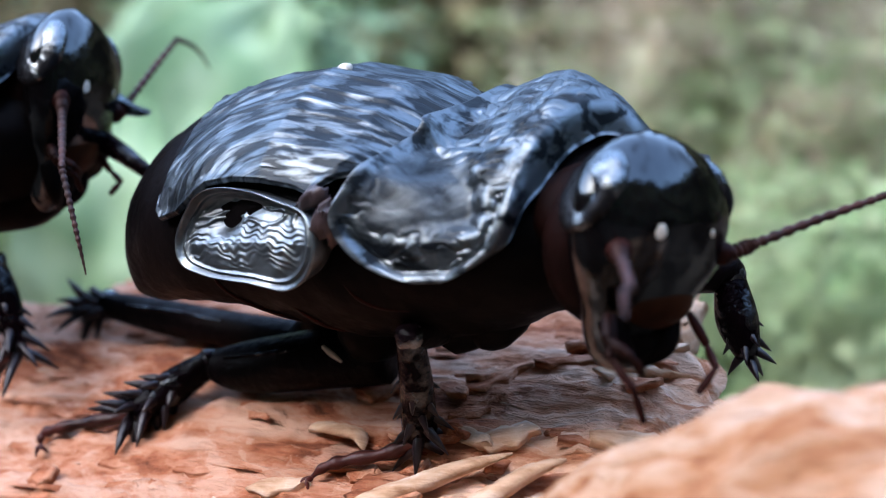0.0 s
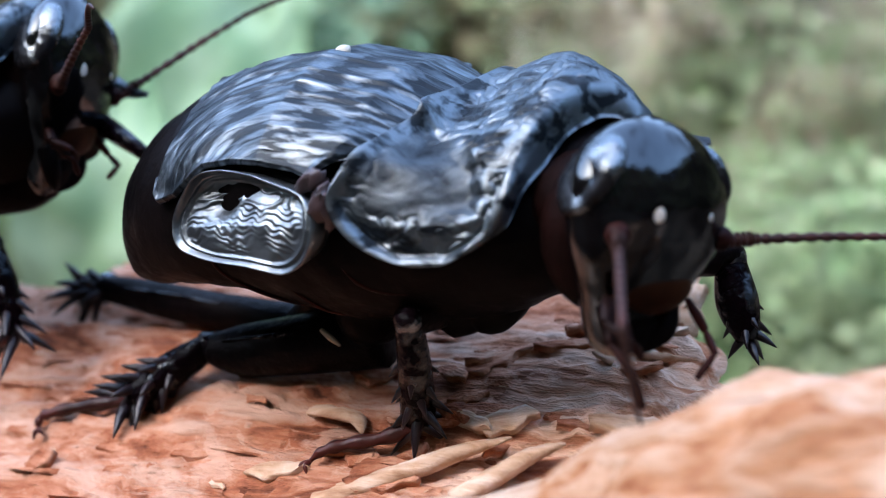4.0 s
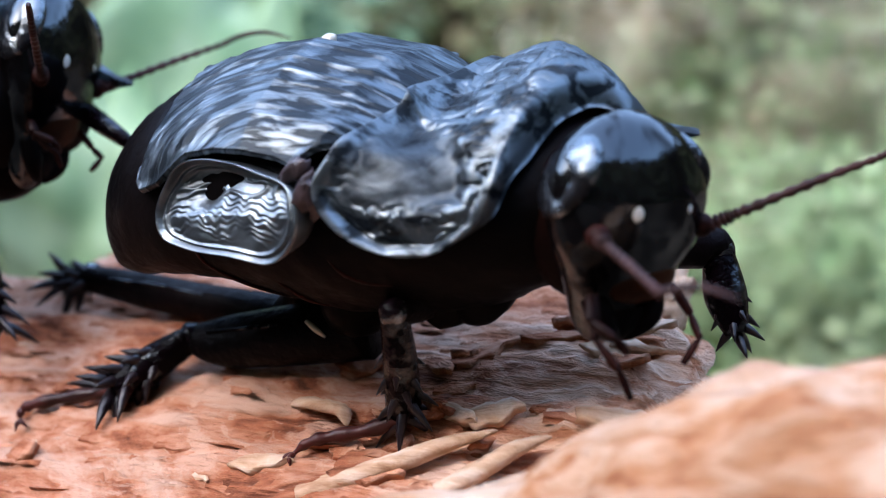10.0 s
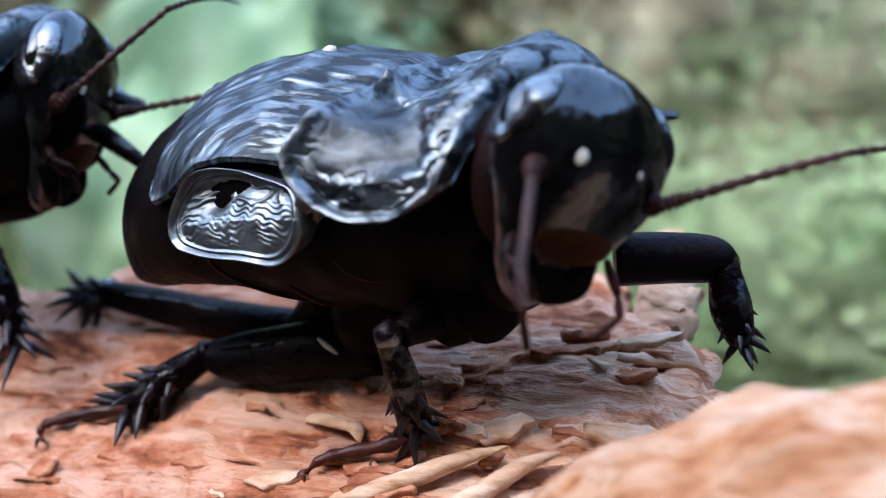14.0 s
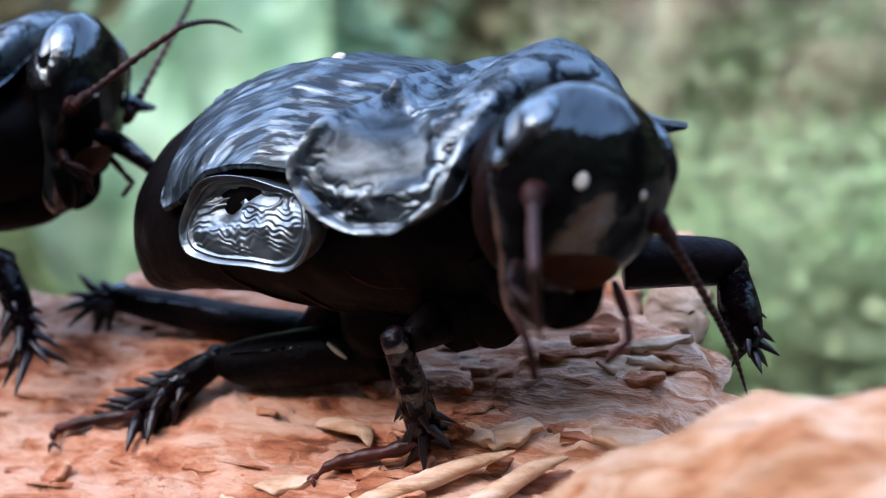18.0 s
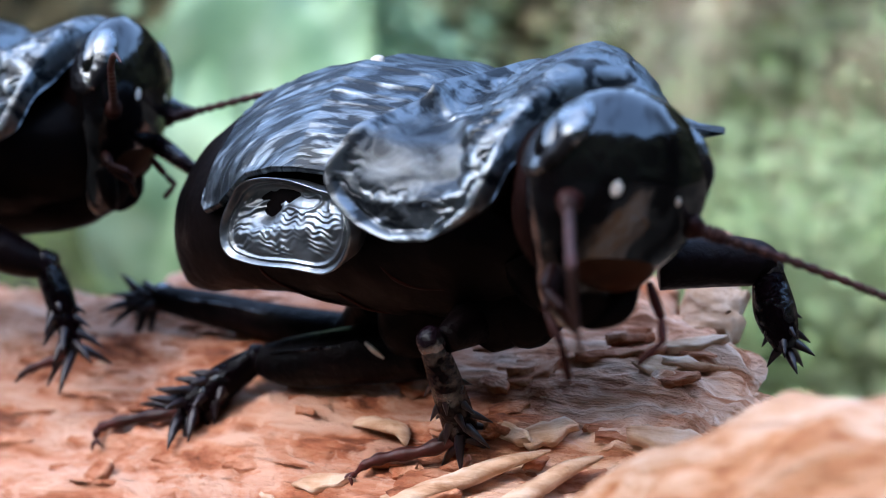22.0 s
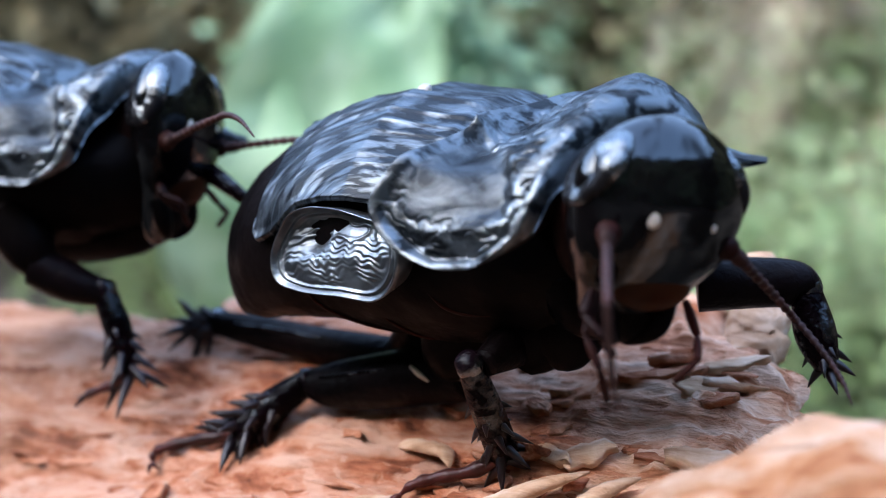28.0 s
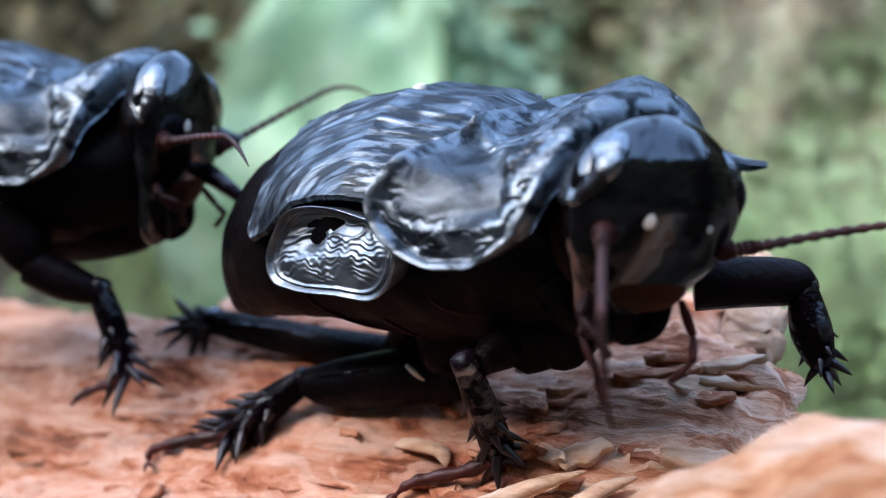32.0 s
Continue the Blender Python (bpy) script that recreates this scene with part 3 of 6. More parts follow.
def pit_depth(x, m):
    """Distance inside the outline of the flank's pit, negative outside, in mm; m is the angle up the flank."""
    best, inside = 99.0, False
    for (xa, ma), (xb, mb) in zip(PIT, PIT[1:] + PIT[:1]):
        ex, ey, px, py = xb - xa, (mb - ma) * 0.18, x - xa, (m - ma) * 0.18
        f = max(0.0, min(1.0, (px * ex + py * ey) / (ex * ex + ey * ey)))
        best = min(best, math.hypot(px - f * ex, py - f * ey))
        if (ma > m) != (mb > m) and x < xa + (m - ma) * (xb - xa) / (mb - ma):
            inside = not inside
    return best if inside else -best


def smooth(v, lo, hi):
    f = min(1.0, max(0.0, (v - lo) / (hi - lo)))
    return f * f * (3 - 2 * f)


SHIELD_BACK = [(1, 14.0), (2.5, 12.7), (4.5, 11.5), (8, 10.1), (13, 8.8), (20, 7.7), (28, 7.2), (39, 8.0), (53, 8.8), (68, 9.4), (79, 10.1), (84, 9.6), (95, 10.2), (119, 10.6), (150, 9.6), (178, 9.0)]  # angle, x
SHIELD_FRONT = [(1, 14.3), (2.5, 15.2), (4.5, 16.0), (8, 16.9), (12, 17.7), (16, 18.3), (20, 18.7), (35, 19.4), (60, 20.1), (77, 20.6), (90, 21.2), (103, 21.9), (128, 23.4), (146, 23.8), (160, 24.2), (168, 25.4), (174, 27.0), (177, 26.2), (179, 24.5)]


def pronotum(roach, hollow=1.0, tall=0.0):
    """The big neck shield over the shoulders: rolled margin, a matt sunken field with a spike on the near flank, a crinkled disc and a raised crest."""
    bm = bmesh.new()
    nu, nv = 110, 258
    backs, fronts = np.array(spline(SHIELD_BACK, 400)), np.array(spline(SHIELD_FRONT, 400))
    rings, matt = [], []
    for i in range(nu + 1):
        u = i / nu
        ring = []
        for j in range(nv + 1):
            a = 1.2 + 176.8 * j / nv
            back = float(np.interp(a, backs[:, 0], backs[:, 1]))
            front = float(np.interp(a, fronts[:, 0], fronts[:, 1]))
            x = back + (front - back) * u
            wide = front - back
            edge = min(u * wide, (1 - u) * wide * 0.9, max(0.0, a - 1.2) * 0.25, (178 - a) * 0.2)
            near = 1.0 if a < 90 else 0.0
            deep = pit_depth(x, a) + 0.16 * wob(x, a * 0.18, 5, 0.9) if a < 95 else -3.0
            f = smooth(deep, -0.2, 1.6)
            sink = f * (0.1 + 0.85 * smooth(x, 11.5, 17.0))
            lumps = f * (0.14 * wob(x, a * 0.18, 12, 0.42) + 0.04 * wob(x, a * 0.18, 13, 1.1))
            bead = 0.35 * math.exp(-((deep + 0.45) / 0.4) ** 2)
            spike = 1.1 * math.exp(-math.hypot((x - 10.7) / 0.55, (a - 80) / 3.4)) * near
            crease = (1 - f) * smooth(edge, 0.5, 1.6)
            ridged = 1 - abs(wob(x * 0.9, a * 0.17, 3, 1.0)) * 2
            wr = crease * (0.2 * wob(x, a * 0.16, 3, 0.55) + 0.05 * wob(x, a * 0.16, 8, 1.3) - 0.16 * max(0.0, ridged - 0.72) / 0.28 + 0.02 * wob(x, a * 0.16, 6, 2.8))
            rise = smooth(a, 66, 96)
            lift = 1.35 - 0.9 * smooth(a, 40, 84) * (1 - 0.7 * u) * smooth(u, 0.0, 0.25)
            lift += -1.15 * hollow * sink + hollow * lumps + 0.25 * bead + spike + wr
            lift += 0.34 * (1 - 0.6 * rise) * (1 - 0.85 * smooth(a, 14, 30) * smooth(u, 0.55, 0.3)) * (1 - smooth(a, 32, 55) * smooth(u, 0.5, 0.8)) * (smooth(edge, 0.1, 0.35) * (1 - smooth(edge, 0.8, 1.1)) - 0.5 * math.exp(-((edge - 1.25) / 0.17) ** 2)) - 0.75 * max(0.0, 1 - edge / 0.3)
            lift -= 1.15 * (1 - smooth((1 - u) * wide, 0.0, 0.9)) ** 1.5 * smooth(a, 32, 55) * (1 - smooth(a, 150, 168))
            brim = (1 - smooth(edge, 0.0, 1.9)) * (1 - smooth(a, 30, 70))
            lift += 0.5 * brim + 0.7 * smooth(a, 88, 132) * math.exp(-((x - 15.2) / 3.6) ** 2) * 1.9
            lift += 0.5 * math.exp(-((x - 19.2) / 1.5) ** 2) * max(0.0, math.sin(radians(a))) ** 3
            lift -= (0.55 * smooth(a, 84, 104)) * max(0.0, 1 - u / 0.22)
            p = body_point(x, a, lift)
            hood = float(np.interp(a, [20, 35, 55, 76, 97, 119, 140, 153, 168], [0.0, 0.2, 0.7, 1.0, 1.3, 1.3, 1.0, 0.6, 0.0]))
            p.z += hood * smooth(u, 0.3, 1.0) + tall * max(0.0, math.sin(radians(a))) ** 1.5 * smooth(u, -0.3, 0.6)
            ring.append(p)
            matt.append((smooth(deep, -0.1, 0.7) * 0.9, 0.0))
        rings.append(ring)
    rows = skin(bm, rings, closed=False)
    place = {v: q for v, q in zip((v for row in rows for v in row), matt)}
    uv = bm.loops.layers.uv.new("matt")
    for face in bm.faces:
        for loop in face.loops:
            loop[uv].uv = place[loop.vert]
    bmesh.ops.solidify(bm, geom=bm.faces[:], thickness=-0.45)
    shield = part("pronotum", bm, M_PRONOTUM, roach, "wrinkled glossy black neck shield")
    mouth = [Vector(p) for p in rings[int(nu * 0.93)]]
    core = Vector((12.0, 0.0, 7.0))
    bm = bmesh.new()
    layers = []
    for k in range(7):
        f = k / 6
        layers.append([p + (core - p) * (0.03 + 0.9 * f) + Vector((-0.5 + 1.2 * math.sin(math.pi * f), 0, -0.25)) for p in mouth])
    skin(bm, layers, closed=False)
    part("neck_membrane", bm, M_NECK, shield, "dull red-brown skin under the neck shield")
    return shield


def head(roach, at, size):
    """The hanging head; its own x is the way the face looks."""
    rows = spline([(6.0, 0.5, 0.3, -0.3), (5.35, 2.7, 1.6, -0.25), (4.0, 4.7, 2.7, -0.1), (2.5, 5.7, 3.3, 0.0), (0.8, 6.0, 3.6, 0.1), (-0.9, 5.8, 3.5, 0.1), (-2.4, 5.4, 3.2, 0.0), (-4.3, 4.3, 2.7, -0.5), (-5.8, 3.4, 2.3, -1.1), (-7.2, 2.6, 1.9, -1.7), (-8.6, 1.5, 1.3, -2.1), (-9.2, 0.4, 0.4, -2.2)], 54)
    bm = bmesh.new()
    rings = []
    for z, w, d, cx in rows:
        ring = []
        for j in range(48):
            a = 2 * math.pi * j / 48
            c, s = math.cos(a), math.sin(a)
            k = 1 + 0.015 * wob(c * 4, s * 4, z, 0.6)
            ring.append((cx + max(d, 0.1) * k * c, max(w, 0.1) * k * s, z))
        rings.append(ring)
    skin(bm, rings)
    bm.transform(Matrix.Diagonal((*size, 1)))
    skull = part("head", bm, M_HEAD, roach, "glossy black rounded head", at)
    for side in (-1, 1):
        bm = bmesh.new()
        ball(bm, (-0.1, side * (4.5 if side < 0 else 4.2), 2.1), (2.5, 1.15, 2.9), 48, Euler((side * 0.5, 0.3, side * 0.3)).to_matrix().to_4x4())
        hub = Vector((0.35, side * 5.4, 1.7))
        for v in bm.verts:
            away = math.hypot(v.co.x - hub.x, (v.co.z - hub.z) * 0.8)
            v.co.y -= side * (0.5 if size[0] == 1 else 0.2) * (math.exp(-(away / 0.85) ** 2) - 0.32 * math.exp(-((away - 1.5) / 0.4) ** 2) + 0.4 * wob(v.co.x, v.co.y, v.co.z, 0.9))
        bm.transform(Matrix.Diagonal((*size, 1)))
        part("eye", bm, M_EYE, skull, "black kidney-shaped compound eye")
        bm = bmesh.new()
        ball(bm, (3.42, side * 2.2, 0.0), (0.1, 0.36 - 0.08 * side, 0.4 - 0.1 * side), 14, Euler((0, 0, side * 0.42)).to_matrix().to_4x4())
        bm.transform(Matrix.Diagonal((*size, 1)))
        part("ocellus", bm, M_OCELLUS, skull, "small cream-white spot")
        bm = bmesh.new()
        ball(bm, (2.3, side * 4.3, -1.3), (0.85, 0.8, 0.8), 16)
        bm.transform(Matrix.Diagonal((*size, 1)))
        part("antenna_socket", bm, M_PALP, skull, "dull red-brown socket")
        bm = bmesh.new()
        tube(bm, [(-0.2, side * 2.4, -5.6), (0.2, side * 1.9, -7.2), (-0.3, side * 0.6, -8.3), (-0.6, side * 0.1, -8.6)], [0.9, 0.9, 0.55, 0.15], 10, 16)
        bm.transform(Matrix.Diagonal((*size, 1)))
        part("mandible", bm, M_UNDER, skull)
    bm = bmesh.new()
    ball(bm, (-3.6, 0, -1.2), (3.4, 4.6, 5.4), 24)
    ball(bm, (-5.0, 0.4, 0.2), (4.2, 4.6, 3.8), 24)
    bm.transform(Matrix.Diagonal((*size, 1)))
    part("neck", bm, M_NECK, skull, "dull red-brown neck skin")
    bm = bmesh.new()
    ball(bm, (0.95, 0.3, -4.6), (1.25, 2.9, 1.9), 20, Euler((0, 0.6, 0)).to_matrix().to_4x4())
    bm.transform(Matrix.Diagonal((*size, 1)))
    part("clypeus", bm, M_CLYPEUS, skull, "translucent brown clypeus")
    bm = bmesh.new()
    ball(bm, (-0.2, 0, -7.2), (0.9, 1.7, 1.6), 18, Euler((0, 0.3, 0)).to_matrix().to_4x4())
    bm.transform(Matrix.Diagonal((*size, 1)))
    part("labrum", bm, M_UNDER, skull)
    return skull


def leg_piece(roach, name, points, radii, mat, label="", spikes=(), flat=1.0, seg=12):
    bm = bmesh.new()
    if name.endswith("tarsus"):
        tube(bm, points, [0.85 * r for r in radii], seg, 60, flat, 0.16, 5)
    else:
        tube(bm, points, radii, seg, None, flat)
    if name.endswith("tibia"):
        ball(bm, points[0], [radii[0] * 1.0] * 3, 14)
    limb = part(name, bm, mat, roach, label)
    if name.endswith("tibia"):
        knee = bmesh.new()
        ball(knee, points[0], [radii[0] * 1.12] * 3, 24)
        for v in knee.verts:
            v.co += (v.co - Vector(points[0])) * 0.12 * wob(v.co.x, v.co.y, v.co.z, 1.1)
        part("knee", knee, M_KNEE, limb, "polished lilac-black knee joint")
    for base, tip, r in spikes:
        b, t = Vector(base), Vector(tip)
        bm = bmesh.new()
        spine(bm, b, t - b, (t - b).length, r)
        part("spine", bm, M_SPINE, limb)
    return limb


def spike_rows(a, b, count, length, r, seed, up=(0, 0, 1)):
    """Thorns in three rows along a shank from a to b, longest towards b."""
    rnd = random.Random(seed)
    a, b = Vector(a), Vector(b)
    ahead = (b - a).normalized()
    u = Vector(up) - ahead * Vector(up).dot(ahead)
    u.normalize()
    w = ahead.cross(u)
    out = []
    for k in range(count):
        f = 0.34 + 0.7 * (k + 0.5) / count
        ang = k * 2.4 + rnd.uniform(-0.3, 0.3)
        way = (u * math.cos(ang) + w * math.sin(ang)) * 0.85 + ahead * 0.6
        base = a + (b - a) * f
        size = length * (0.6 + 0.5 * f) * rnd.uniform(0.85, 1.15)
        out.append((base, base + way.normalized() * size, r))
    return out


def antenna(roach, length, label):
    """A tapered string of beads in two pieces: the stalk along its own x, and the whip that bends at the stalk's end."""
    a, b = length * 0.58, length * 0.42
    bm = bmesh.new()
    tube(bm, [(-0.3, 0, 0), (a * 0.12, 0, 0.05), (a * 0.2, 0, 0.05), (a * 0.6, 0, 0.1), (a, 0, 0)], [0.42, 0.46, 0.33, 0.29, 0.24], 8, 190, 1.0, 0.2, 19)
    stalk = part("antenna", bm, M_ANTENNA, roach, label)
    bm = bmesh.new()
    tube(bm, [(-0.15, 0, 0), (b * 0.35, 0, 0.06 * b), (b * 0.7, 0, 0.06 * b), (b, 0, -0.02 * b)], [0.25, 0.22, 0.17, 0.06], 8, 130, 1.0, 0.18, 15)
    whip = part("antenna_tip", bm, M_ANTENNA, stalk)
    whip.location = (a * MM, 0, 0)
    return stalk, whip


def palp(skull, side, reach, out=0.0, thick=1.0):
    """A jointed feeler hanging beside the mouth."""
    joints = [(0.9, side * (3.2 + out), -5.2), (1.9, side * (4.0 + out), -5.2 - 3.2 * reach), (3.4, side * (3.4 + out), -5.2 - 5.2 * reach), (3.2, side * (2.2 + out), -5.2 - 7.8 * reach)]
    for a, b, r in zip(joints, joints[1:], (0.34 * thick, 0.29 * thick, 0.26 * thick)):
        a, b = Vector(a), Vector(b)
        bm = bmesh.new()
        tube(bm, [a, a + (b - a) * 0.5, b], [r * 0.6, r, r * 0.8], 9, 12)
        part("palp", bm, M_PALP, skull, "thin red-brown mouth feeler")


def roach(name, stance, head_at, label, size=(1, 1, 1)):
    r = thing(name, Matrix(stance), label, "cockroach", "roaches on the log")
    pieces = [trunk(r)]
    segment_edges(pieces[0])
    for side in (-1, 1):
        pieces.append(wing_cover(r, side))
    pieces.append(side_plate(r, -1))
    pieces.append(wing_hinge(r))
    shield = pronotum(r) if size[0] == 1 else pronotum(r, 1.25, 2.2)
    skull = head(r, pose(*head_at), size)
    for side in (-1, 1):
        palp(skull, side, (0.8 if side < 0 else 0.6) if size[0] == 1 else 0.45)
        if side < 0:
            palp(skull, side, 0.42 if size[0] == 1 else 0.3, 0.4, 1.2)
    return r, shield, skull, pieces


roach_a, shield_a, head_a, trunk_a = roach("cockroach", ((0.83951, 0.44525, -0.31141, -0.005837), (-0.53205, 0.78987, -0.30500, -0.005522), (0.11018, 0.42174, 0.90000, 0.010027), (0, 0, 0, 1)), (0.02623, -0.00562, 0.00779, -30.11, -7.67, -23.64), "glossy black wood cockroach standing on the rotten log")
roach_b, shield_b, head_b, trunk_b = roach("cockroach", ((0.93066, 0.35915, -0.06994, -0.054063), (-0.36584, 0.91024, -0.19397, 0.018023), (-0.00600, 0.20611, 0.97851, 0.013897), (0, 0, 0, 1)), (0.02228, -0.00019, 0.01004, -22.11, -0.55, 2.49), "glossy black wood cockroach behind the other's tail", (0.85, 0.95, 1.15))

near_antenna_a, near_whip_a = antenna(roach_a, 16.5, "beaded dark brown antenna")
far_antenna_a, far_whip_a = antenna(roach_a, 20.0, "beaded dark brown antenna")
near_antenna_b, near_whip_b = antenna(roach_b, 20.5, "bent brown antenna")
far_antenna_b, far_whip_b = antenna(roach_b, 24.5, "bent brown antenna")

# legs of the first roach
leg_piece(roach_a, "hind_femur", [(0.32, -3.42, -3.29), (-6.62, -4.80, -3.50), (-12.69, -5.59, -3.86), (-15.47, -6.08, -3.40)], [2.6, 2.4, 2.1, 1.3], M_LEG)
hind_shank = [(-15.73, -6.13, -3.15), (-18.04, -8.93, -3.71), (-20.27, -12.05, -4.23)]
leg_piece(roach_a, "hind_tibia", hind_shank, [1.1, 1.5, 1.3], M_SHANK, "thorny dark shank", spike_rows(hind_shank[0], hind_shank[2], 26, 4.0, 0.62, 3))
hind_foot = leg_piece(roach_a, "hind_tarsus", [(-20.12, -12.21, -4.21), (-24.06, -13.49, -4.19), (-26.90, -14.72, -4.14), (-27.7, -15.5, -4.3), (-27.5, -16.2, -4.9)], [0.75, 0.6, 0.55, 0.42, 0.15], M_FOOT, "thin red-brown foot")
leg_piece(roach_a, "hind_femur", [(-10.92, 1.28, -6.52), (-20.65, 1.44, -5.33), (-30.04, 1.92, -4.05), (-35.18, 1.52, -2.75)], [2.0, 1.8, 1.6, 1.2], M_LEG)
leg_piece(roach_a, "hind_tibia", [(-34.53, 1.89, -2.98), (-36.38, 1.71, -3.21), (-37.03, 1.05, -3.41)], [1.2, 1.2, 0.7], M_SHANK, "thorny dark shank", spike_rows((-32.71, 1.92, -2.98), (-36.18, 0.73, -2.73), 20, 3.8, 0.55, 5))
mid_shank = [(9.34, -10.55, 3.35), (8.54, -10.73, -0.37), (6.60, -10.13, -5.45)]
leg_piece(roach_a, "mid_femur", [(8.50, -4.23, 0.84), (9.42, -8.11, 2.58), (9.34, -10.65, 3.19)], [2.0, 1.6, 1.0], M_LEG)
mid_tibia_a = leg_piece(roach_a, "mid_tibia", mid_shank, [0.95, 1.2, 1.3], M_SHANK, "thorny dark shank", spike_rows(mid_shank[0], (7.01, -10.80, -5.66), 19, 2.7, 0.46, 8))
mid_foot = leg_piece(roach_a, "mid_tarsus", [(6.54, -10.68, -5.79), (4.52, -12.04, -6.06), (1.80, -13.28, -5.93), (0.32, -14.19, -5.95), (-0.59, -15.06, -6.38)], [0.75, 0.62, 0.56, 0.44, 0.15], M_FOOT, "thin red-brown foot")
leg_piece(roach_a, "fore_femur", [(17.69, 4.74, -1.11), (21.12, 6.72, -2.30), (23.69, 8.06, -3.41), (24.27, 8.00, -4.21)], [2.0, 1.9, 1.7, 1.1], M_LEG)
fore_shank = [(24.27, 8.23, -3.87), (24.72, 6.68, -6.80), (25.41, 5.60, -9.31)]
leg_piece(roach_a, "fore_tibia", fore_shank, [1.1, 1.6, 0.9], M_SHANK, "thorny dark shank", spike_rows(fore_shank[0], fore_shank[2], 14, 2.4, 0.46, 12))
for c in ([(10.93, -3.76, 2.99), (9.61, -5.92, 1.30), (8.78, -7.18, 0.37)], [(3.03, -3.42, 2.20), (0.45, -4.49, -0.69), (-0.87, -4.95, -1.98)], [(15.51, -4.76, 6.86), (16.30, -5.55, 4.67), (16.58, -5.22, 2.62)], [(17.39, -3.29, 6.80), (18.34, -3.99, 4.56), (18.80, -3.76, 2.13)], [(12.78, -3.08, 3.97), (12.45, -4.98, 1.45), (11.59, -5.45, -0.42)], [(-3.0, -1.0, 0.0), (-7.5, 0.2, -3.6), (-12.0, 1.0, -5.6)]):
    leg_piece(roach_a, "coxa", c, [3.2, 2.8, 1.4], M_UNDER)

def claws(limb_of, tip, way, size):
    """A pair of hooked claws at a foot's end."""
    tip, way = Vector(tip), Vector(way).normalized()
    side = way.cross(Vector((0, 0, 1))).normalized()
    for k in (-1, 1):
        bm = bmesh.new()
        tube(bm, [tip, tip + (way + side * 0.5 * k) * size * 0.6 + Vector((0, 0, 0.25 * size)), tip + (way + side * 0.7 * k) * size - Vector((0, 0, 0.3 * size))], [0.26, 0.2, 0.04], 7, 10)
        part("claw", bm, M_FOOT, limb_of)


# thin shiny tubes added along the thighs to imitate their highlight lines
for shine_line in ([(-20.2, 0.7, -3.85), (-25.6, 0.95, -3.1), (-30.5, 1.15, -2.75), (-33.6, 1.1, -2.2)], [(-3.4, -5.6, -1.6), (-8.5, -6.3, -1.75), (-13.2, -6.8, -2.05)]):
    leg_piece(roach_a, "femur_shine", shine_line, [0.1] + [0.2] * (len(shine_line) - 2) + [0.1], M_SHANK, "thin shiny edge added along the thigh for its highlight")
# pale piece in place of a small white highlight
leg_piece(roach_a, "highlight_dash", [(-3.4, -5.8, -1.3), (-2.5, -6.15, -1.75), (-1.7, -6.3, -2.35)], [0.16, 0.24, 0.1], M_OCELLUS, "short pale dash standing in for a white highlight on the thigh")
claws(hind_foot, (-27.5, -16.15, -4.8), Vector((-25.36, -18.85, -5.10)) - Vector((-27.82, -15.74, -4.35)), 0.75)
claws(mid_foot, (-0.52, -15.12, -6.33), Vector((-0.42, -16.10, -6.43)) - Vector((0.15, -14.36, -5.99)), 0.8)

# the second roach's near fore leg
leg_piece(roach_b, "coxa", [(10.22, -9.42, 5.05), (12.46, -10.54, 2.36), (13.47, -10.83, 0.37)], [3.0, 2.4, 1.4], M_UNDER)
leg_piece(roach_b, "fore_femur", [(13.00, -10.87, 0.90), (15.75, -10.06, -0.88), (18.46, -9.06, -2.20)], [1.9, 1.8, 1.2], M_LEG)
b_shank = [(18.45, -8.96, -1.97), (19.75, -9.61, -5.15), (21.01, -10.59, -9.03)]
leg_piece(roach_b, "fore_tibia", b_shank, [1.1, 1.3, 0.7], M_SHANK, "thorny dark shank", spike_rows(b_shank[0], b_shank[2], 17, 3.4, 0.5, 15))
leg_piece(roach_b, "fore_tarsus", [(20.87, -10.56, -8.77), (19.61, -11.72, -9.75), (17.68, -13.13, -10.39), (16.85, -13.97, -11.19)], [0.6, 0.5, 0.4, 0.12], M_FOOT, "thin red-brown foot")


leg_piece(roach_b, "fore_tibia", [(21.96, 2.81, 6.05), (25.71, 0.96, 5.31), (29.62, -0.91, 4.33)], [1.0, 0.9, 0.6], M_SHANK, "dark far shank")
leg_piece(roach_b, "coxa", [(5.78, -5.14, 3.76), (12.11, -3.13, 2.76), (18.08, -2.27, 2.46), (20.79, -2.02, 2.24)], [4.6, 4.6, 3.6, 2.0], M_UNDER)

grain = bmesh.new()
ball(grain, (0, 0, 0), (0.62, 0.5, 0.42), 12)
for v in grain.verts:
    v.co *= 1 + 0.25 * wob(v.co.x, v.co.y, v.co.z, 2.5)
grit = mesh_object("sand_grain", grain, M_OCELLUS)
grit.parent = trunk_a[1]
grit.location = body_point(1.0, 103, 0.2) * MM
tagged(grit, "whitish sand grain stuck on the wing cover")

# ---- undergrowth ----
def leaf(plant, base, tip, width, mat, name="leaf", cup=0.15):
    """One broad blade with a sunk midrib and a wavy margin."""
    bm = bmesh.new()
    base, tip = Vector(base), Vector(tip)
    ahead = tip - base
    side = ahead.cross(Vector((0.15, -1, 0.2))).normalized()
    out = side.cross(ahead).normalized()
    rings = []
    for i in range(25):
        u = i / 24
        half = width * (math.sin(math.pi * u ** 0.8) ** 0.8) / 2 + 0.3
        ring = []
        for j in range(13):
            v = j / 6 - 1
            ring.append(base + ahead * u + side * (half * v) + out * (cup * half * abs(v) ** 1.5 + 0.06 * width * wob(u * 5, v * 2, base.x, 1.0) + ahead.length * 0.12 * math.sin(math.pi * u)))
        rings.append(ring)
    skin(bm, rings, closed=False)
    part(name, bm, mat, plant)


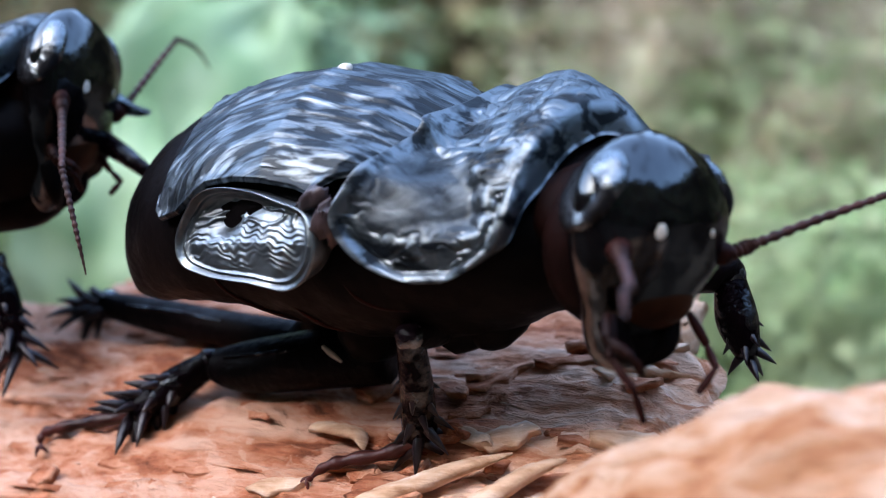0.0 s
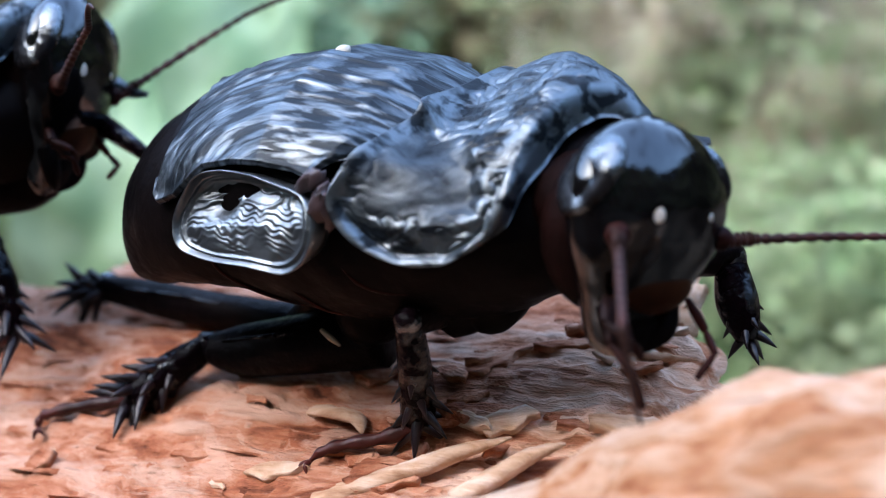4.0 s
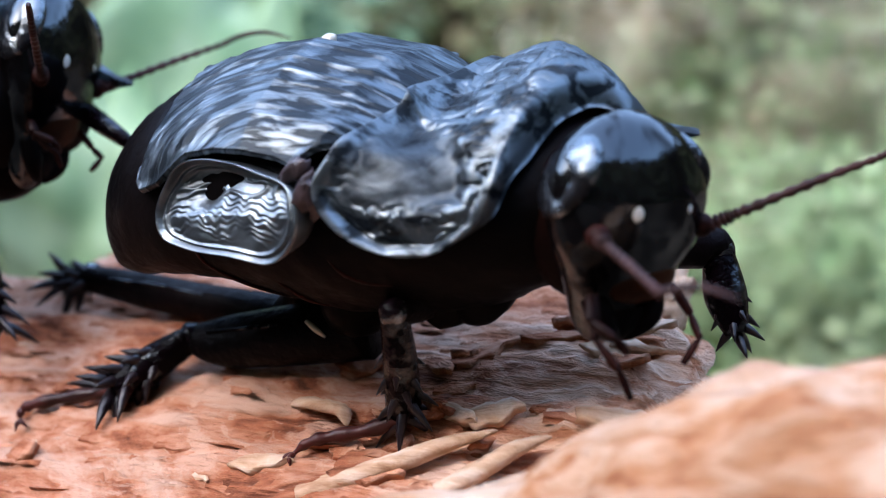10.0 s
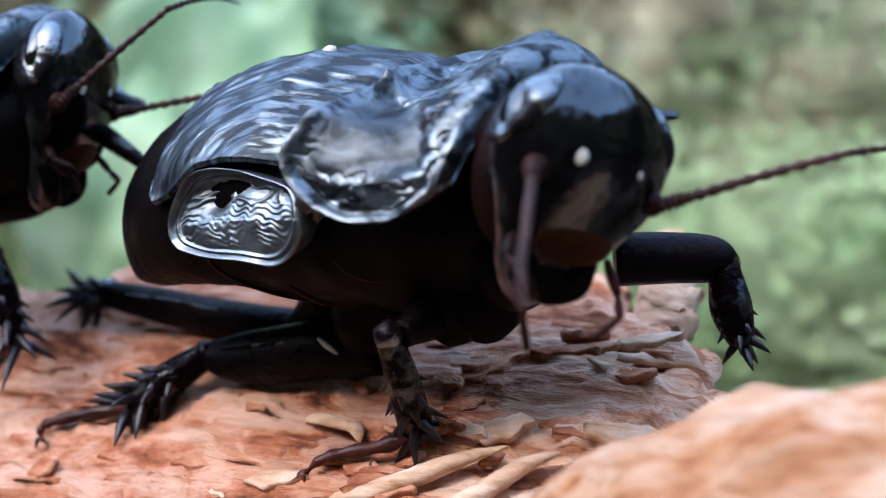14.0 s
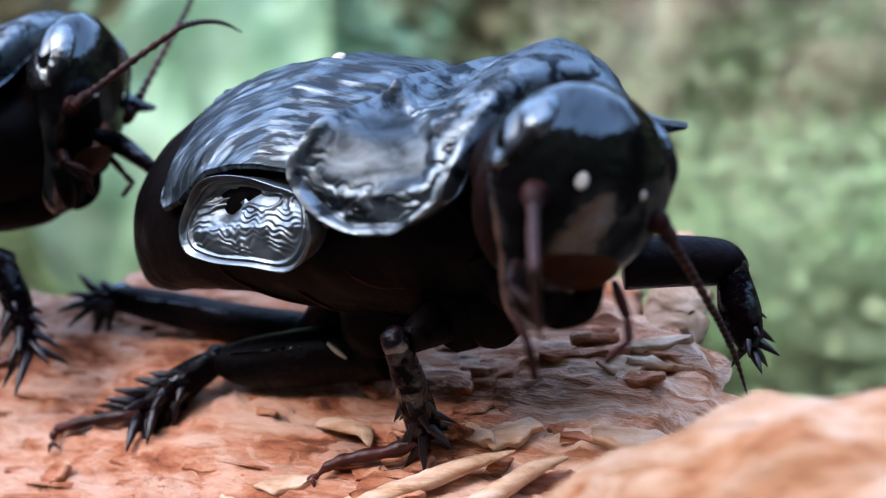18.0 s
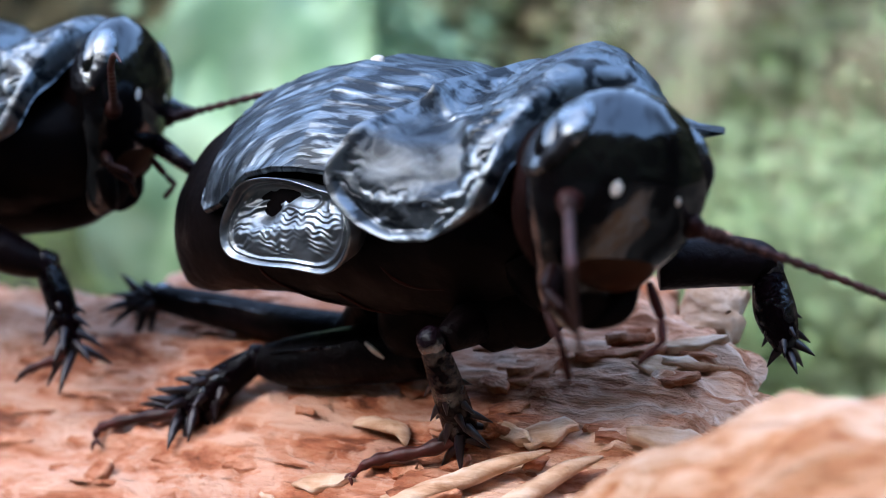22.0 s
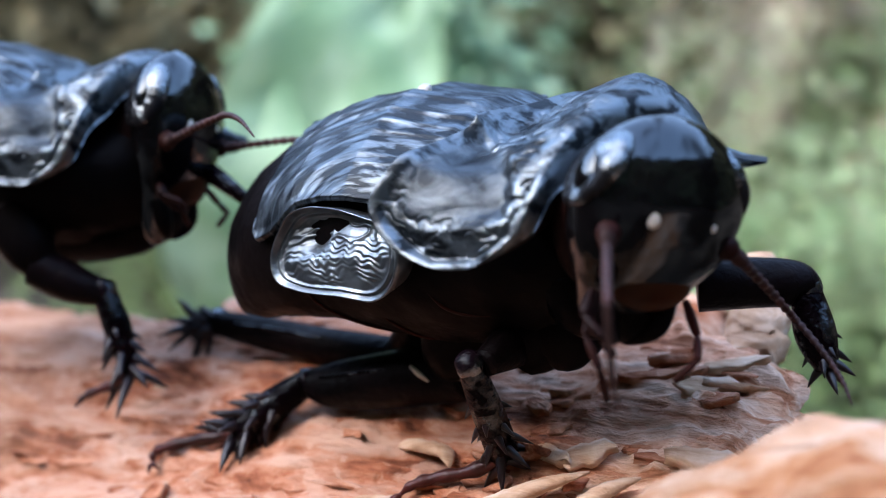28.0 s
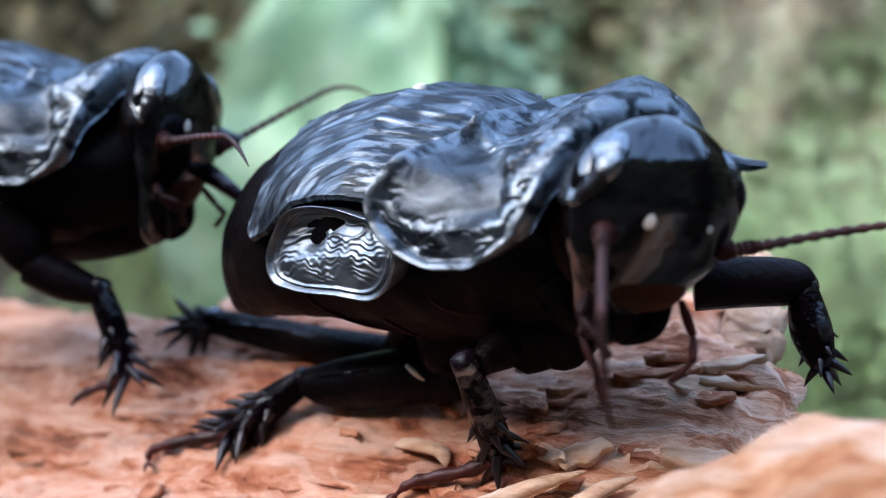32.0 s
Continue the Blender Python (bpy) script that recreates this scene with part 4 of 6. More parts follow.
def plant(name, label, category, leaves, mat, group=""):
    root = Vector((sum(l[0][0] for l in leaves) / len(leaves), sum(l[0][1] for l in leaves) / len(leaves), -142.0))
    p = thing(name, Matrix.Translation(root * MM), label, category, group)
    for base, tip, width in leaves:
        b, t = Vector(base) - root, Vector(tip) - root
        bm = bmesh.new()
        tube(bm, [(0, 0, -6), b * 0.5 + Vector((0, 0, -4)), b], [3, 2.4, 1.4], 7, 14)
        part("stem", bm, mat, p)
        leaf(p, b, t, width, mat)
    return p


plant("broadleaf_plant", "pale green broad-leaved plant behind the log", "plant", [
    ((-156.78, 492.74, -74.31), (-79.26, 535.01, 41.52), 90), ((-148.43, 527.87, -106.18), (-130.92, 557.02, 56.30), 80), ((-172.16, 466.97, -103.48), (-134.32, 485.75, -1.51), 60)], M_LEAF)


def undergrowth(label, centre, spread, count, size, mat, seed):
    """A loose clump of small leaves that hang at all angles, most of them facing up."""
    rnd = random.Random(seed)
    c = Vector(centre)
    bm = bmesh.new()
    for k in range(count):
        p = c + Vector([max(-1.1, min(1.1, rnd.gauss(0, 0.5))) * w for w in spread])
        m = Matrix.Translation(p) @ Euler((rnd.gauss(0.2, 0.14), rnd.gauss(0, 0.14), rnd.uniform(0, 6.3))).to_matrix().to_4x4()
        long, wide = size * rnd.uniform(0.6, 1.3), size * rnd.uniform(0.3, 0.55)
        rows = []
        for u in (0.0, 0.45, 1.0):
            w = wide * math.sin(math.pi * (0.08 + 0.88 * u)) * 0.5
            rows.append([bm.verts.new(m @ Vector((u * long, y, -0.25 * long * u * u + 0.3 * abs(y)))) for y in (-w, 0, w)])
        for a, b in zip(rows, rows[1:]):
            for i in range(2):
                bm.faces.new((a[i], a[i + 1], b[i + 1], b[i]))
    tagged(mesh_object("undergrowth", bm, mat), label, "undergrowth", kind="stuff")


undergrowth("pale green leaves of low undergrowth", (-112.0, 644.90, -18.73), (72, 110, 110), 3400, 15, M_LEAF, 1)
undergrowth("green leaves of low undergrowth", (-193.32, 569.93, -93.56), (90, 80, 60), 2700, 10, M_GRASS, 2)
undergrowth("grey-green leaves of low undergrowth", (111.02, 690.54, -17.22), (45, 60, 120), 6441, 7.5, M_SAGE, 3)
undergrowth("dry beige leaves in the undergrowth", (172.0, 606.0, -36.0), (34, 30, 30), 2600, 7.5, M_DRY, 4)
undergrowth("dry beige leaves in the undergrowth", (142.0, 586.0, -62.0), (28, 30, 24), 1900, 7.5, M_DRY, 14)
undergrowth("yellow-green leaves of low undergrowth", (180.53, 577.68, -87.84), (150, 90, 120), 9880, 7.5, M_LIME, 5)
undergrowth("yellow-green leaves of low undergrowth", (144.35, 694.56, -112.43), (240, 90, 130), 17092, 7.5, M_LIME, 6)
undergrowth("grey-green leaves of low undergrowth", (189.22, 689.98, -28.31), (150, 60, 100), 9484, 7.5, M_SAGE, 7)
undergrowth("fresh green leaves of low undergrowth", (-73.38, 693.40, -96.87), (120, 90, 60), 3600, 10, M_GRASS, 8)
undergrowth("grey-green leaves of low undergrowth", (194.78, 766.65, -54.75), (120, 60, 150), 12350, 7.5, M_SAGE, 9)
undergrowth("yellow-green leaves of low undergrowth", (126.68, 393.61, -89.28), (110, 60, 60), 8534, 7.5, M_LIME, 12)


def grass_tuft(label, centre, count, height, spread, mat, seed):
    rnd = random.Random(seed)
    c = Vector(centre)
    root = Vector((c.x, c.y, -142.0))
    p = thing("grass_tuft", Matrix.Translation(root * MM), label, "grass", "grass behind the log")
    for k in range(count):
        a = Vector((rnd.uniform(-spread, spread), rnd.uniform(-spread, spread) * 0.6, -4))
        lean = Vector((rnd.gauss(0.25, 0.4), rnd.uniform(-0.3, 0.3), 1)).normalized()
        leaf(p, a, a + lean * height * rnd.uniform(0.7, 1.15), rnd.uniform(8, 16), mat, "blade", 0.3)
    return p


plant("broadleaf_plant", "pale grey-green broad blades leaning behind the log", "plant", [
    ((36.0, 640.0, -98.0), (92.0, 642.0, 24.0), 34), ((70.0, 668.0, -80.0), (98.0, 664.0, 34.0), 24)], M_SAGE)
grass_tuft("fresh green grass blades behind the log", (193.34, 633.93, -115.60), 3, 170, 70, M_LIME, 2)


def thicket():
    """Far low shrubs, one mass of small leaves."""
    rnd = random.Random(7)
    bm = bmesh.new()
    for k in range(9000):
        x, y = rnd.gauss(0, 420), 1030 + rnd.gauss(0, 130)
        z = -140 + rnd.random() ** 1.3 * (260 + 90 * wob(x, y, 0, 0.006))
        m = Matrix.Translation((x, y, z)) @ Euler((rnd.uniform(-1, 1), rnd.uniform(-1, 1), rnd.uniform(0, 6))).to_matrix().to_4x4()
        s = rnd.uniform(9, 22)
        vs = [bm.verts.new(m @ Vector(p)) for p in ((-s, 0, 0), (0, -s * 0.45, s * 0.1), (s, 0, 0), (0, s * 0.45, s * 0.1))]
        bm.faces.new(vs)
    tagged(mesh_object("shrub_thicket", bm, M_SHRUB), "dark green low shrubs far behind the log", "shrubs", kind="stuff")


thicket()


def woodland_sky_block():
    """The closed wall of trees and shrubs round the clearing, a ring of dark leaves; its unseen sides are added to
    block low sky.
    """
    bm = bmesh.new()
    n, h = 180, 26
    rings = []
    for i in range(h + 1):
        v = i / h
        ring = []
        for j in range(n):
            a = 2 * math.pi * j / n
            # height on each side sets how much sky lights and mirrors in the shells
            tall = 700 + (500 if math.sin(a) > 0 else 1700) * math.sin(a) ** 2 + 500 * max(0.0, math.cos(a)) + 300 * max(0.0, -math.cos(a))
            r = 2300 - 400 * v + 260 * wob(math.cos(a) * 6, math.sin(a) * 6, v * 5, 1.0) + 120 * wob(math.cos(a) * 20, math.sin(a) * 20, v * 16, 1.0)
            ring.append((r * math.cos(a), 150 + r * math.sin(a), -160 + tall * v * (1 + 0.14 * wob(math.cos(a) * 5, math.sin(a) * 5, 3, 1.0) + 0.22 * wob(math.cos(a) * 15, math.sin(a) * 15, 7, 1.0))))
        rings.append(ring)
    skin(bm, rings, caps=False)
    tagged(mesh_object("backdrop", bm, M_FAR), "dark green wall of trees round the clearing, mostly unseen, added to block low sky", "woodland", kind="structure")


woodland_sky_block()


# ---- what moves ----
def motions():
    walk(head_a, [
        (0, pose(0.02681, -0.00607, 0.00892, -31.1, -6.0, -20.6)), (0.5, pose(0.02698, -0.00622, 0.00897, -31.1, -6.2, -20.5)),
        (1, pose(0.02704, -0.00630, 0.00897, -31.1, -6.4, -20.3)), (1.5, pose(0.02706, -0.00638, 0.00898, -31.2, -6.7, -20.1)),
        (2, pose(0.02695, -0.00635, 0.00896, -31.4, -7.0, -20.0)), (2.5, pose(0.02681, -0.00626, 0.00893, -31.6, -7.1, -19.8)),
        (3, pose(0.02672, -0.00617, 0.00888, -31.8, -7.3, -19.8)), (3.5, pose(0.02664, -0.00608, 0.00881, -31.9, -7.2, -19.8)),
        (5.5, pose(0.02624, -0.00524, 0.00824, -31.8, -5.2, -19.4)), (6, pose(0.02603, -0.00510, 0.00812, -31.6, -5.0, -19.5)),
        (6.5, pose(0.02580, -0.00495, 0.00796, -31.1, -4.9, -19.6)), (7, pose(0.02558, -0.00479, 0.00780, -30.1, -4.8, -19.8)),
        (7.5, pose(0.02545, -0.00463, 0.00769, -28.9, -4.8, -20.1)), (8, pose(0.02537, -0.00452, 0.00760, -27.6, -4.9, -20.4)),
        (8.5, pose(0.02531, -0.00445, 0.00757, -26.5, -4.9, -20.7)), (9, pose(0.02522, -0.00440, 0.00756, -25.4, -4.8, -21.0)),
        (9.5, pose(0.02517, -0.00433, 0.00758, -25.2, -4.7, -21.5)), (10, pose(0.02512, -0.00427, 0.00760, -25.1, -4.6, -21.9)),
        (10.5, pose(0.02507, -0.00415, 0.00750, -26.6, -4.8, -22.4)), (11, pose(0.02481, -0.00453, 0.00808, -33.8, -6.3, -23.5)),
        (11.5, pose(0.02482, -0.00367, 0.01138, -36.9, -7.0, -24.2)), (12, pose(0.02480, -0.00524, 0.01269, -41.4, -8.6, -24.7)),
        (12.5, pose(0.02499, -0.00691, 0.01392, -42.9, -8.4, -26.2)), (13, pose(0.02505, -0.00725, 0.01414, -43.2, -8.4, -26.4)),
        (13.5, pose(0.02508, -0.00741, 0.01425, -43.3, -8.4, -26.5)), (14, pose(0.02516, -0.00778, 0.01450, -43.5, -8.4, -26.8)),
        (14.5, pose(0.02520, -0.00797, 0.01460, -43.6, -8.4, -26.9)), (16.5, pose(0.02588, -0.00963, 0.01469, -41.0, -8.9, -26.3)),
        (17, pose(0.02591, -0.00969, 0.01470, -40.9, -8.9, -26.4)), (17.5, pose(0.02594, -0.00974, 0.01471, -40.8, -8.9, -26.6)),
        (18, pose(0.02596, -0.00977, 0.01471, -40.7, -8.8, -26.8)), (18.5, pose(0.02599, -0.00981, 0.01470, -40.5, -8.8, -27.1)),
        (19, pose(0.02600, -0.00981, 0.01466, -40.4, -8.6, -27.4)), (19.5, pose(0.02598, -0.00975, 0.01460, -40.2, -8.5, -27.8)),
        (20, pose(0.02594, -0.00965, 0.01450, -40.0, -8.3, -28.1)), (20.5, pose(0.02586, -0.00949, 0.01438, -39.8, -8.1, -28.4)),
        (21, pose(0.02577, -0.00930, 0.01425, -39.7, -7.8, -28.8)), (21.5, pose(0.02566, -0.00908, 0.01411, -39.5, -7.4, -29.1)),
        (22, pose(0.02555, -0.00886, 0.01397, -39.4, -6.9, -29.4)), (22.5, pose(0.02546, -0.00866, 0.01385, -39.2, -6.4, -29.7)),
        (23, pose(0.02539, -0.00847, 0.01373, -39.1, -5.9, -29.9)), (23.5, pose(0.02534, -0.00830, 0.01364, -38.9, -5.3, -30.2)),
        (24, pose(0.02531, -0.00815, 0.01355, -38.8, -4.8, -30.4)), (24.5, pose(0.02530, -0.00806, 0.01349, -38.7, -4.4, -30.5)),
        (25, pose(0.02530, -0.00798, 0.01344, -38.6, -4.1, -30.5)), (25.5, pose(0.02530, -0.00792, 0.01340, -38.6, -3.9, -30.6)),
        (27.5, pose(0.02532, -0.00746, 0.01320, -37.1, -0.4, -31.1)), (28, pose(0.02532, -0.00746, 0.01320, -37.1, -0.4, -31.1)),
        (28.5, pose(0.02532, -0.00746, 0.01319, -37.1, -0.4, -31.1)), (29, pose(0.02531, -0.00747, 0.01318, -37.1, -0.3, -31.1)),
        (29.5, pose(0.02530, -0.00747, 0.01316, -37.1, -0.3, -31.1)), (30, pose(0.02529, -0.00747, 0.01314, -37.1, -0.3, -31.1)),
        (30.5, pose(0.02529, -0.00746, 0.01312, -37.1, -0.3, -31.1)), (31, pose(0.02528, -0.00746, 0.01310, -37.1, -0.3, -31.1)),
        (31.5, pose(0.02527, -0.00745, 0.01309, -37.1, -0.3, -31.1)), (32, pose(0.02527, -0.00745, 0.01308, -37.1, -0.2, -31.1)),
    ])
    walk(head_b, [
        (0, pose(0.02218, 0.00014, 0.01097, -22.1, -0.5, 2.5)), (3, pose(0.02224, 0.00013, 0.01086, -22.1, -0.5, 2.5)),
        (6, pose(0.02212, 0.00004, 0.01075, -22.1, -0.5, 2.5)), (9, pose(0.02203, -0.00008, 0.01055, -22.1, -0.5, 2.5)),
        (11, pose(0.02229, 0.00008, 0.01063, -22.1, -0.5, 2.5)), (13, pose(0.02222, -0.00004, 0.01043, -22.1, -0.5, 2.5)),
        (14.5, pose(0.02252, -0.00001, 0.01019, -22.1, -0.5, 2.5)), (17, pose(0.02262, 0.00013, 0.01040, -22.1, -0.5, 2.5)),
        (20, pose(0.02269, 0.00023, 0.01052, -22.1, -0.5, 2.5)), (21, pose(0.02251, 0.00011, 0.01046, -22.1, -0.5, 2.5)),
        (22, pose(0.02268, 0.00021, 0.01048, -22.1, -0.5, 2.5)), (23, pose(0.02268, 0.00026, 0.01056, -22.1, -0.5, 2.5)),
        (24, pose(0.02259, 0.00024, 0.01061, -22.1, -0.5, 2.5)), (25, pose(0.02245, 0.00015, 0.01058, -22.1, -0.5, 2.5)),
        (29, pose(0.02279, 0.00023, 0.01033, -22.1, -0.5, 2.5)), (32, pose(0.02281, 0.00022, 0.01025, -22.1, -0.5, 2.5)),
    ])
    walk(near_antenna_a, [
        (0, pose(0.02751, -0.01122, 0.01031, 0.0, -17.1, -58.8)), (0.5, pose(0.02769, -0.01136, 0.01037, 0.0, 1.3, -52.0)),
        (1, pose(0.02776, -0.01144, 0.01039, 0.0, 2.4, -40.4)), (1.5, pose(0.02779, -0.01151, 0.01041, -0.0, -27.6, -46.7)),
        (2, pose(0.02768, -0.01148, 0.01042, -0.0, -21.7, -56.4)), (2.5, pose(0.02755, -0.01138, 0.01041, -0.0, -10.0, -62.2)),
        (3, pose(0.02746, -0.01129, 0.01039, -0.0, 0.8, -68.1)), (3.5, pose(0.02739, -0.01120, 0.01032, -0.0, 0.5, -70.3)),
        (5.5, pose(0.02707, -0.01037, 0.00965, 0.0, 2.6, -41.8)), (6, pose(0.02685, -0.01023, 0.00951, 0.0, 1.9, -47.1)),
        (6.5, pose(0.02662, -0.01010, 0.00930, -0.0, -0.1, -33.2)), (7, pose(0.02638, -0.00996, 0.00906, -0.0, -22.8, -42.4)),
        (7.5, pose(0.02622, -0.00983, 0.00885, 0.0, 0.4, -57.6)), (8, pose(0.02612, -0.00974, 0.00867, 0.0, -2.0, -61.7)),
        (8.5, pose(0.02602, -0.00970, 0.00855, -0.0, -4.7, -69.6)), (9, pose(0.02591, -0.00966, 0.00844, 0.0, -2.2, -67.1)),
        (9.5, pose(0.02582, -0.00960, 0.00844, -0.0, -10.4, -54.4)), (10, pose(0.02574, -0.00955, 0.00844, -0.0, -4.9, -44.4)),
        (10.5, pose(0.02563, -0.00941, 0.00848, 0.0, 12.0, -27.9)), (11, pose(0.02524, -0.00964, 0.00970, -0.0, 4.0, -64.7)),
        (11.5, pose(0.02518, -0.00870, 0.01327, 0.0, 14.2, -81.4)), (12, pose(0.02507, -0.01010, 0.01498, 0.0, 37.0, -89.0)),
        (12.5, pose(0.02515, -0.01173, 0.01632, -0.0, 17.7, -73.9)), (13, pose(0.02519, -0.01206, 0.01655, -0.0, 35.5, -87.4)),
        (13.5, pose(0.02522, -0.01222, 0.01667, 0.0, -4.5, -71.4)), (14, pose(0.02528, -0.01258, 0.01694, -0.0, -4.4, -65.7)),
        (14.5, pose(0.02532, -0.01277, 0.01705, -0.0, -4.6, -64.0)), (16.5, pose(0.02600, -0.01451, 0.01697, 0.0, -6.6, -62.2)),
        (17, pose(0.02603, -0.01456, 0.01697, 0.0, -6.1, -62.2)), (17.5, pose(0.02604, -0.01462, 0.01697, 0.0, -5.9, -61.9)),
        (18, pose(0.02605, -0.01466, 0.01696, -0.0, -5.1, -61.6)), (18.5, pose(0.02606, -0.01471, 0.01694, -0.0, -5.4, -61.5)),
        (19, pose(0.02604, -0.01471, 0.01688, -0.0, -5.3, -61.5)), (19.5, pose(0.02600, -0.01466, 0.01680, -0.0, -5.0, -61.1)),
        (20, pose(0.02593, -0.01457, 0.01668, 0.0, -4.6, -60.7)), (20.5, pose(0.02583, -0.01442, 0.01654, -0.0, -5.2, -60.2)),
        (21, pose(0.02572, -0.01424, 0.01638, 0.0, -5.9, -60.1)), (21.5, pose(0.02559, -0.01404, 0.01621, 0.0, -6.4, -60.5)),
        (22, pose(0.02547, -0.01383, 0.01605, -0.0, -7.3, -59.8)), (22.5, pose(0.02537, -0.01364, 0.01589, -0.0, -7.7, -60.2)),
        (23, pose(0.02529, -0.01346, 0.01574, 0.0, -8.5, -58.7)), (23.5, pose(0.02523, -0.01330, 0.01561, -0.0, -8.6, -60.1)),
        (24, pose(0.02520, -0.01317, 0.01549, -0.0, -9.6, -60.0)), (24.5, pose(0.02519, -0.01309, 0.01541, -0.0, -8.9, -59.7)),
        (25, pose(0.02519, -0.01302, 0.01534, -0.0, -8.1, -57.8)), (25.5, pose(0.02520, -0.01296, 0.01528, 0.0, -6.9, -57.7)),
        (27.5, pose(0.02525, -0.01259, 0.01482, -0.0, -6.2, -59.9)), (28, pose(0.02525, -0.01259, 0.01481, -0.0, -5.9, -59.8)),
        (28.5, pose(0.02524, -0.01260, 0.01480, -0.0, -5.1, -60.3)), (29, pose(0.02524, -0.01260, 0.01479, -0.0, -5.0, -60.5)),
        (29.5, pose(0.02523, -0.01260, 0.01477, -0.0, -4.8, -60.3)), (30, pose(0.02522, -0.01260, 0.01475, 0.0, -3.8, -61.2)),
        (30.5, pose(0.02521, -0.01260, 0.01473, 0.0, -4.6, -61.3)), (31, pose(0.02521, -0.01259, 0.01471, -0.0, -2.9, -61.0)),
        (31.5, pose(0.02520, -0.01259, 0.01469, 0.0, -2.8, -61.7)), (32, pose(0.02520, -0.01259, 0.01469, 0.0, -2.7, -61.5)),
    ])
